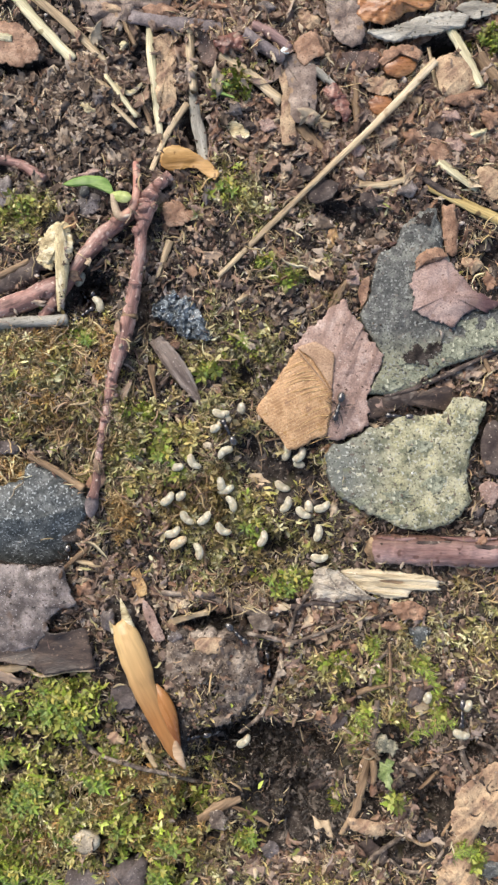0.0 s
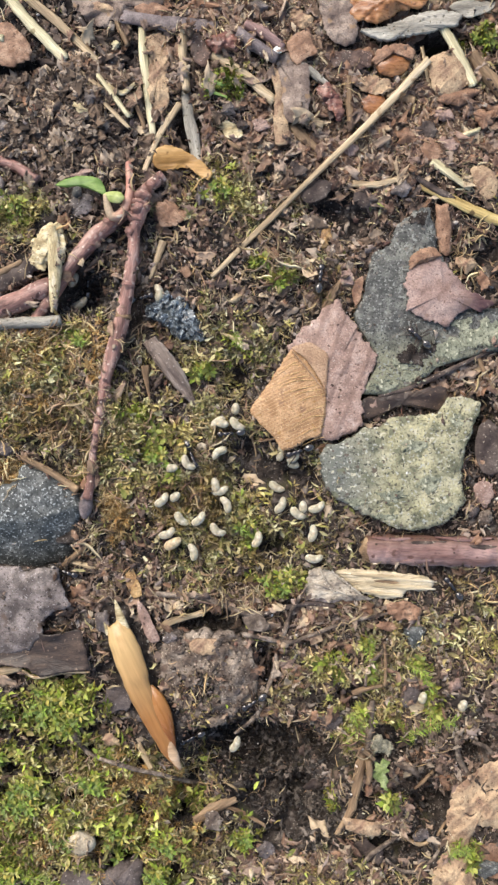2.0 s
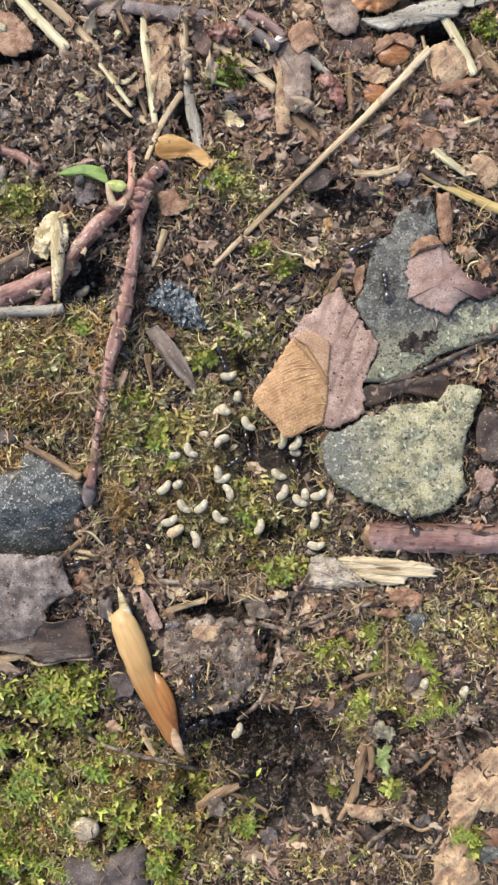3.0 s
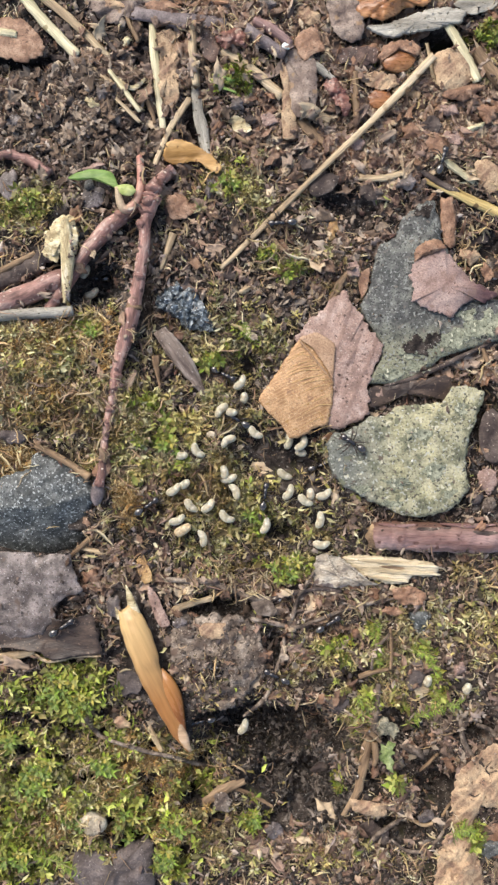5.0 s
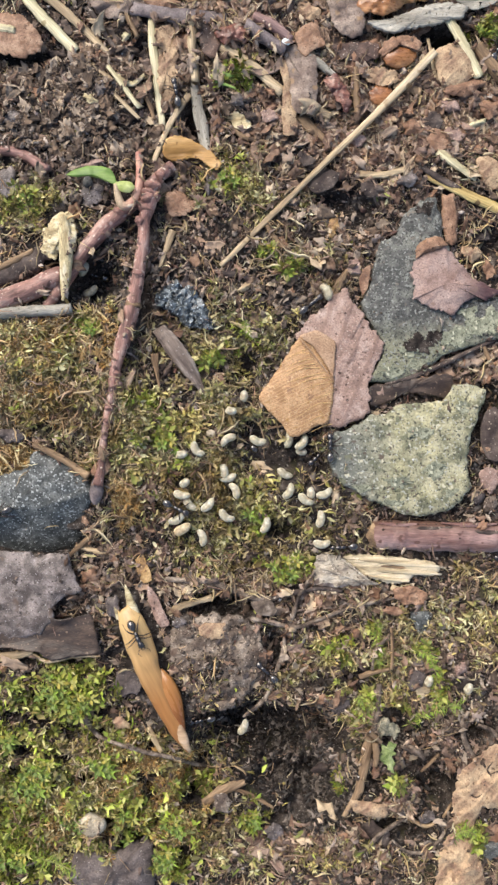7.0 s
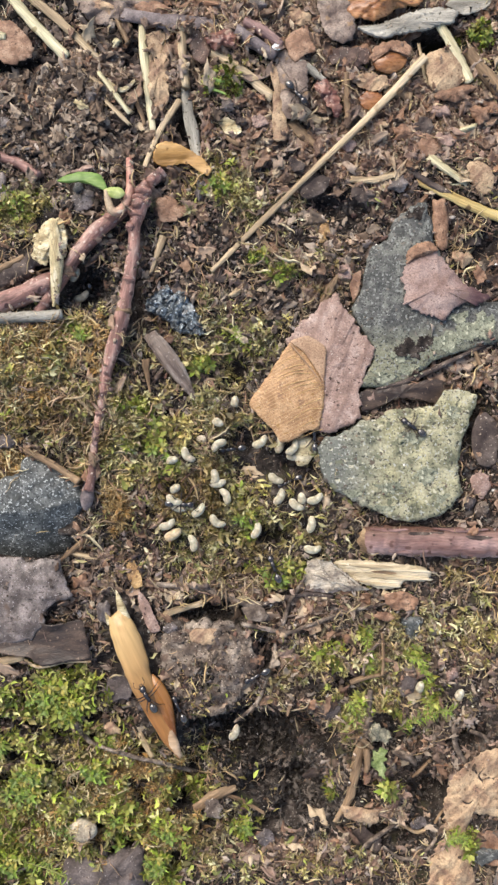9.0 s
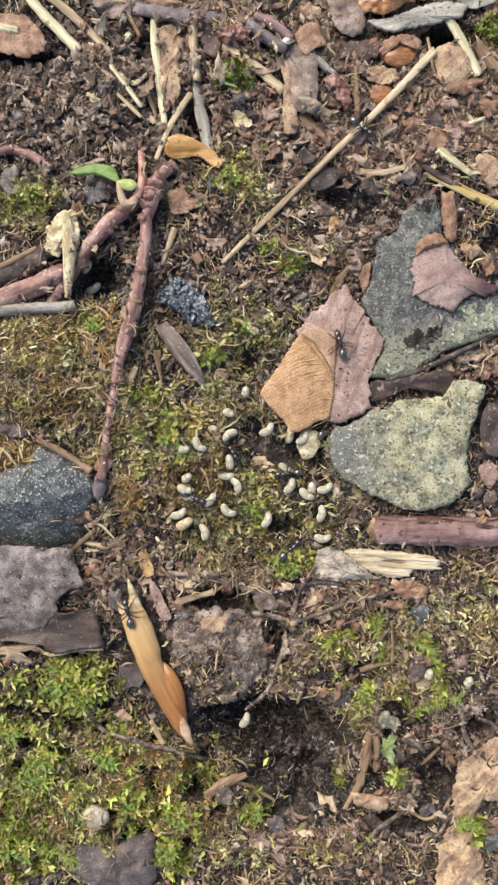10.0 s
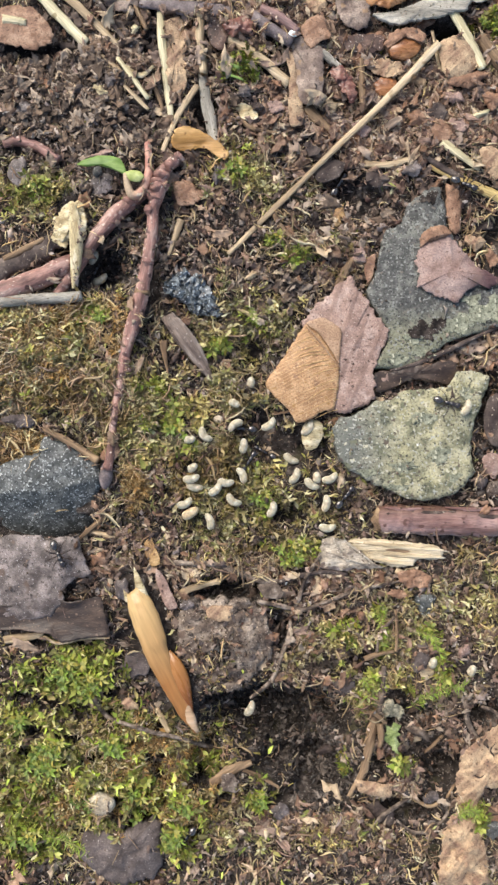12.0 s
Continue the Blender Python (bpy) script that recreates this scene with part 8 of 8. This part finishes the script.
def footing(xs, ys):
    """Plan places to millimetres on the uppermost surface, eased over bumps."""
    xy = np.array([P(x, y, 1.2)[:2] for x, y in zip(xs, ys)])
    near = [tops(xy + d) for d in ((0, 0), (0.9, 0), (-0.9, 0), (0, 0.9), (0, -0.9))]
    z = np.median(near, axis=0)
    z = np.convolve(np.r_[z[0], z, z[-1]], [0.25, 0.5, 0.25], "valid")
    return [P(x, y, h) for x, y, h in zip(xs, ys, z)], z


bpy.context.view_layer.update()
WALKS = []
for _k, _rows in enumerate(ANT_PATHS):
    _t, _x, _y, _h = path_of(_rows)
    _p, _z = footing(_x, _y)
    WALKS.append((_t, _p, _h))
_m = build_ant()
_m.scale = (0.88, 0.88, 0.88)
ANTS = [_m] + [copy_thing(_m, Matrix.Identity(4)) for _ in ANT_PATHS[1:]]
CARRIED = {k: new("ant_larva", LARVA_MESHES[k % 3]) for k in CARRIERS}
for _k in CARRIED:
    tagged(CARRIED[_k], "cream-white larva held in an ant's jaws", "ant larva", "brood on the move")
SCRAP = leaf("seed_scale", "pale buff translucent scale dragged from under the leaf", [(560, 752), (575, 738), (594, 745), (598, 768), (585, 792), (566, 795), (558, 775)], 1.2, HUSK_PALE, n=50, tooth=1.5, seed=77, bulge=0.5, foot=False)
MOVED = {k: larva(*v) for k, v in {"a": (297, 884, 45, 1), "b": (470, 1190, 20, 1), "c": (391, 858, 100, 3), "d": (154, 535, 35, 1), "e": (391, 732, -8, 0), "f": (381, 758, 30, 4), "g": (400, 867, 15, 1), "h": (331, 918, -45, 1)}.items()}
larva(142, 495, 60, 3, 0.4, "greyish ant larva in a dark hollow by the twigs")


def motions():
    step = {}
    for k, (ts, ps, hs) in enumerate(WALKS):
        rows, legs = [], [[] for _ in HIPS]
        for i, (t, p, h) in enumerate(zip(ts, ps, hs)):
            j = min(i + 1, len(ts) - 1)
            speed = math.hypot(ps[j][0] - p[0], ps[j][1] - p[1]) + (abs(hs[j] - h) * 0.01)
            rows.append((t, pose(p[0] * MM, p[1] * MM, p[2] * MM, 0, 0, h)))
            for n in range(6):
                swing = (1 if (n + i) % 2 else -1) * min(speed * 12, 17)
                legs[n].append((t, swing))
        walk(ANTS[k], rows)
        step[k] = rows
        limbs = [o for o in ANTS[k].children if o.name.startswith("leg")]
        for o, (x, s, ang), sw in zip(limbs, HIPS, legs):
            walk(o, [(t, pose(x * MM, 0.35 * s * MM, 0.95 * MM, 0, 0, a)) for t, a in sw])
        if k in CARRIED:
            start = CARRIERS[k][0]
            hold = pose(3.3 * MM, 0, 1.3 * MM, 0, 0, 80)
            first = next(m for t, m in rows if t >= start) @ hold
            if k == 4:  # it lies by the leaf until the ant takes it
                x, y, z = P(507, 801, zg(507, 801) + 1.4)
                first = pose(x * MM, y * MM, z * MM, 0, 0, 80)
            walk(CARRIED[k], [(t, m @ hold if t >= start else first) for t, m in rows])
    # brood shifted by the ants
    def shift(ob, stops):
        z = ob.location.z
        walk(ob, [(t, Matrix.Translation((*(Vector(P(x, y, z / MM)[:2]) * MM), z)) @ pose(0, 0, 0, 0, 0, a)) for t, x, y, a in stops])
    shift(MOVED["a"], [(0.0, 297, 884, 45), (4.2, 297, 884, 45), (6.2, 310, 898, 10), (8.3, 318, 900, -30), (10.0, 318, 899, -15), (12.0, 318, 898, 10)])
    shift(MOVED["b"], [(0.0, 432, 1313, 40), (0.9, 426, 1317, 60), (6.0, 424, 1316, 62), (12.0, 424, 1316, 62)])
    shift(MOVED["c"], [(0.0, 391, 858, 100), (9.5, 391, 857, 100), (10.2, 402, 846, 95), (11.0, 412, 839, 82), (12.0, 413, 839, 82)])
    shift(MOVED["e"], [(0.0, 391, 732, -8), (1.1, 397, 733, 0), (1.8, 420, 745, -30), (2.4, 443, 762, -50), (4.5, 447, 780, -40), (6.5, 447, 803, -30), (8.4, 475, 799, 30), (10.0, 466, 792, 40), (12.0, 460, 800, 40)])
    shift(MOVED["f"], [(0.0, 381, 758, 30), (1.0, 394, 751, -20), (2.0, 405, 749, -10), (7.0, 404, 749, -5), (8.3, 398, 759, -25), (12.0, 397, 761, -25)])
    shift(MOVED["g"], [(0.0, 400, 867, 15), (9.0, 396, 869, 5), (10.2, 390, 878, -10), (11.3, 382, 904, -5), (12.0, 381, 905, -5)])
    shift(MOVED["h"], [(0.0, 331, 918, -45), (7.0, 330, 917, -45), (8.5, 326, 912, -30), (12.0, 324, 913, -15)])
    shift(MOVED["d"], [(0.0, 160, 575, 35), (0.6, 190, 555, 60), (1.6, 160, 540, 40), (2.2, 154, 535, 35), (12.0, 155, 534, 32)])
    base_m = SCRAP.matrix_basis.copy()
    walk(SCRAP, [(t, Matrix.Translation((dx * MM, dy * MM, dz * MM)) @ base_m) for t, dx, dy, dz in ((0.0, -2.4, 4.6, -1.0), (8.2, -2.4, 4.6, -1.0), (8.9, -2.5, -4.2, -0.9), (10.0, -3.5, -5.0, -0.6), (12.0, -3.8, -5.1, -0.5))])


motions()
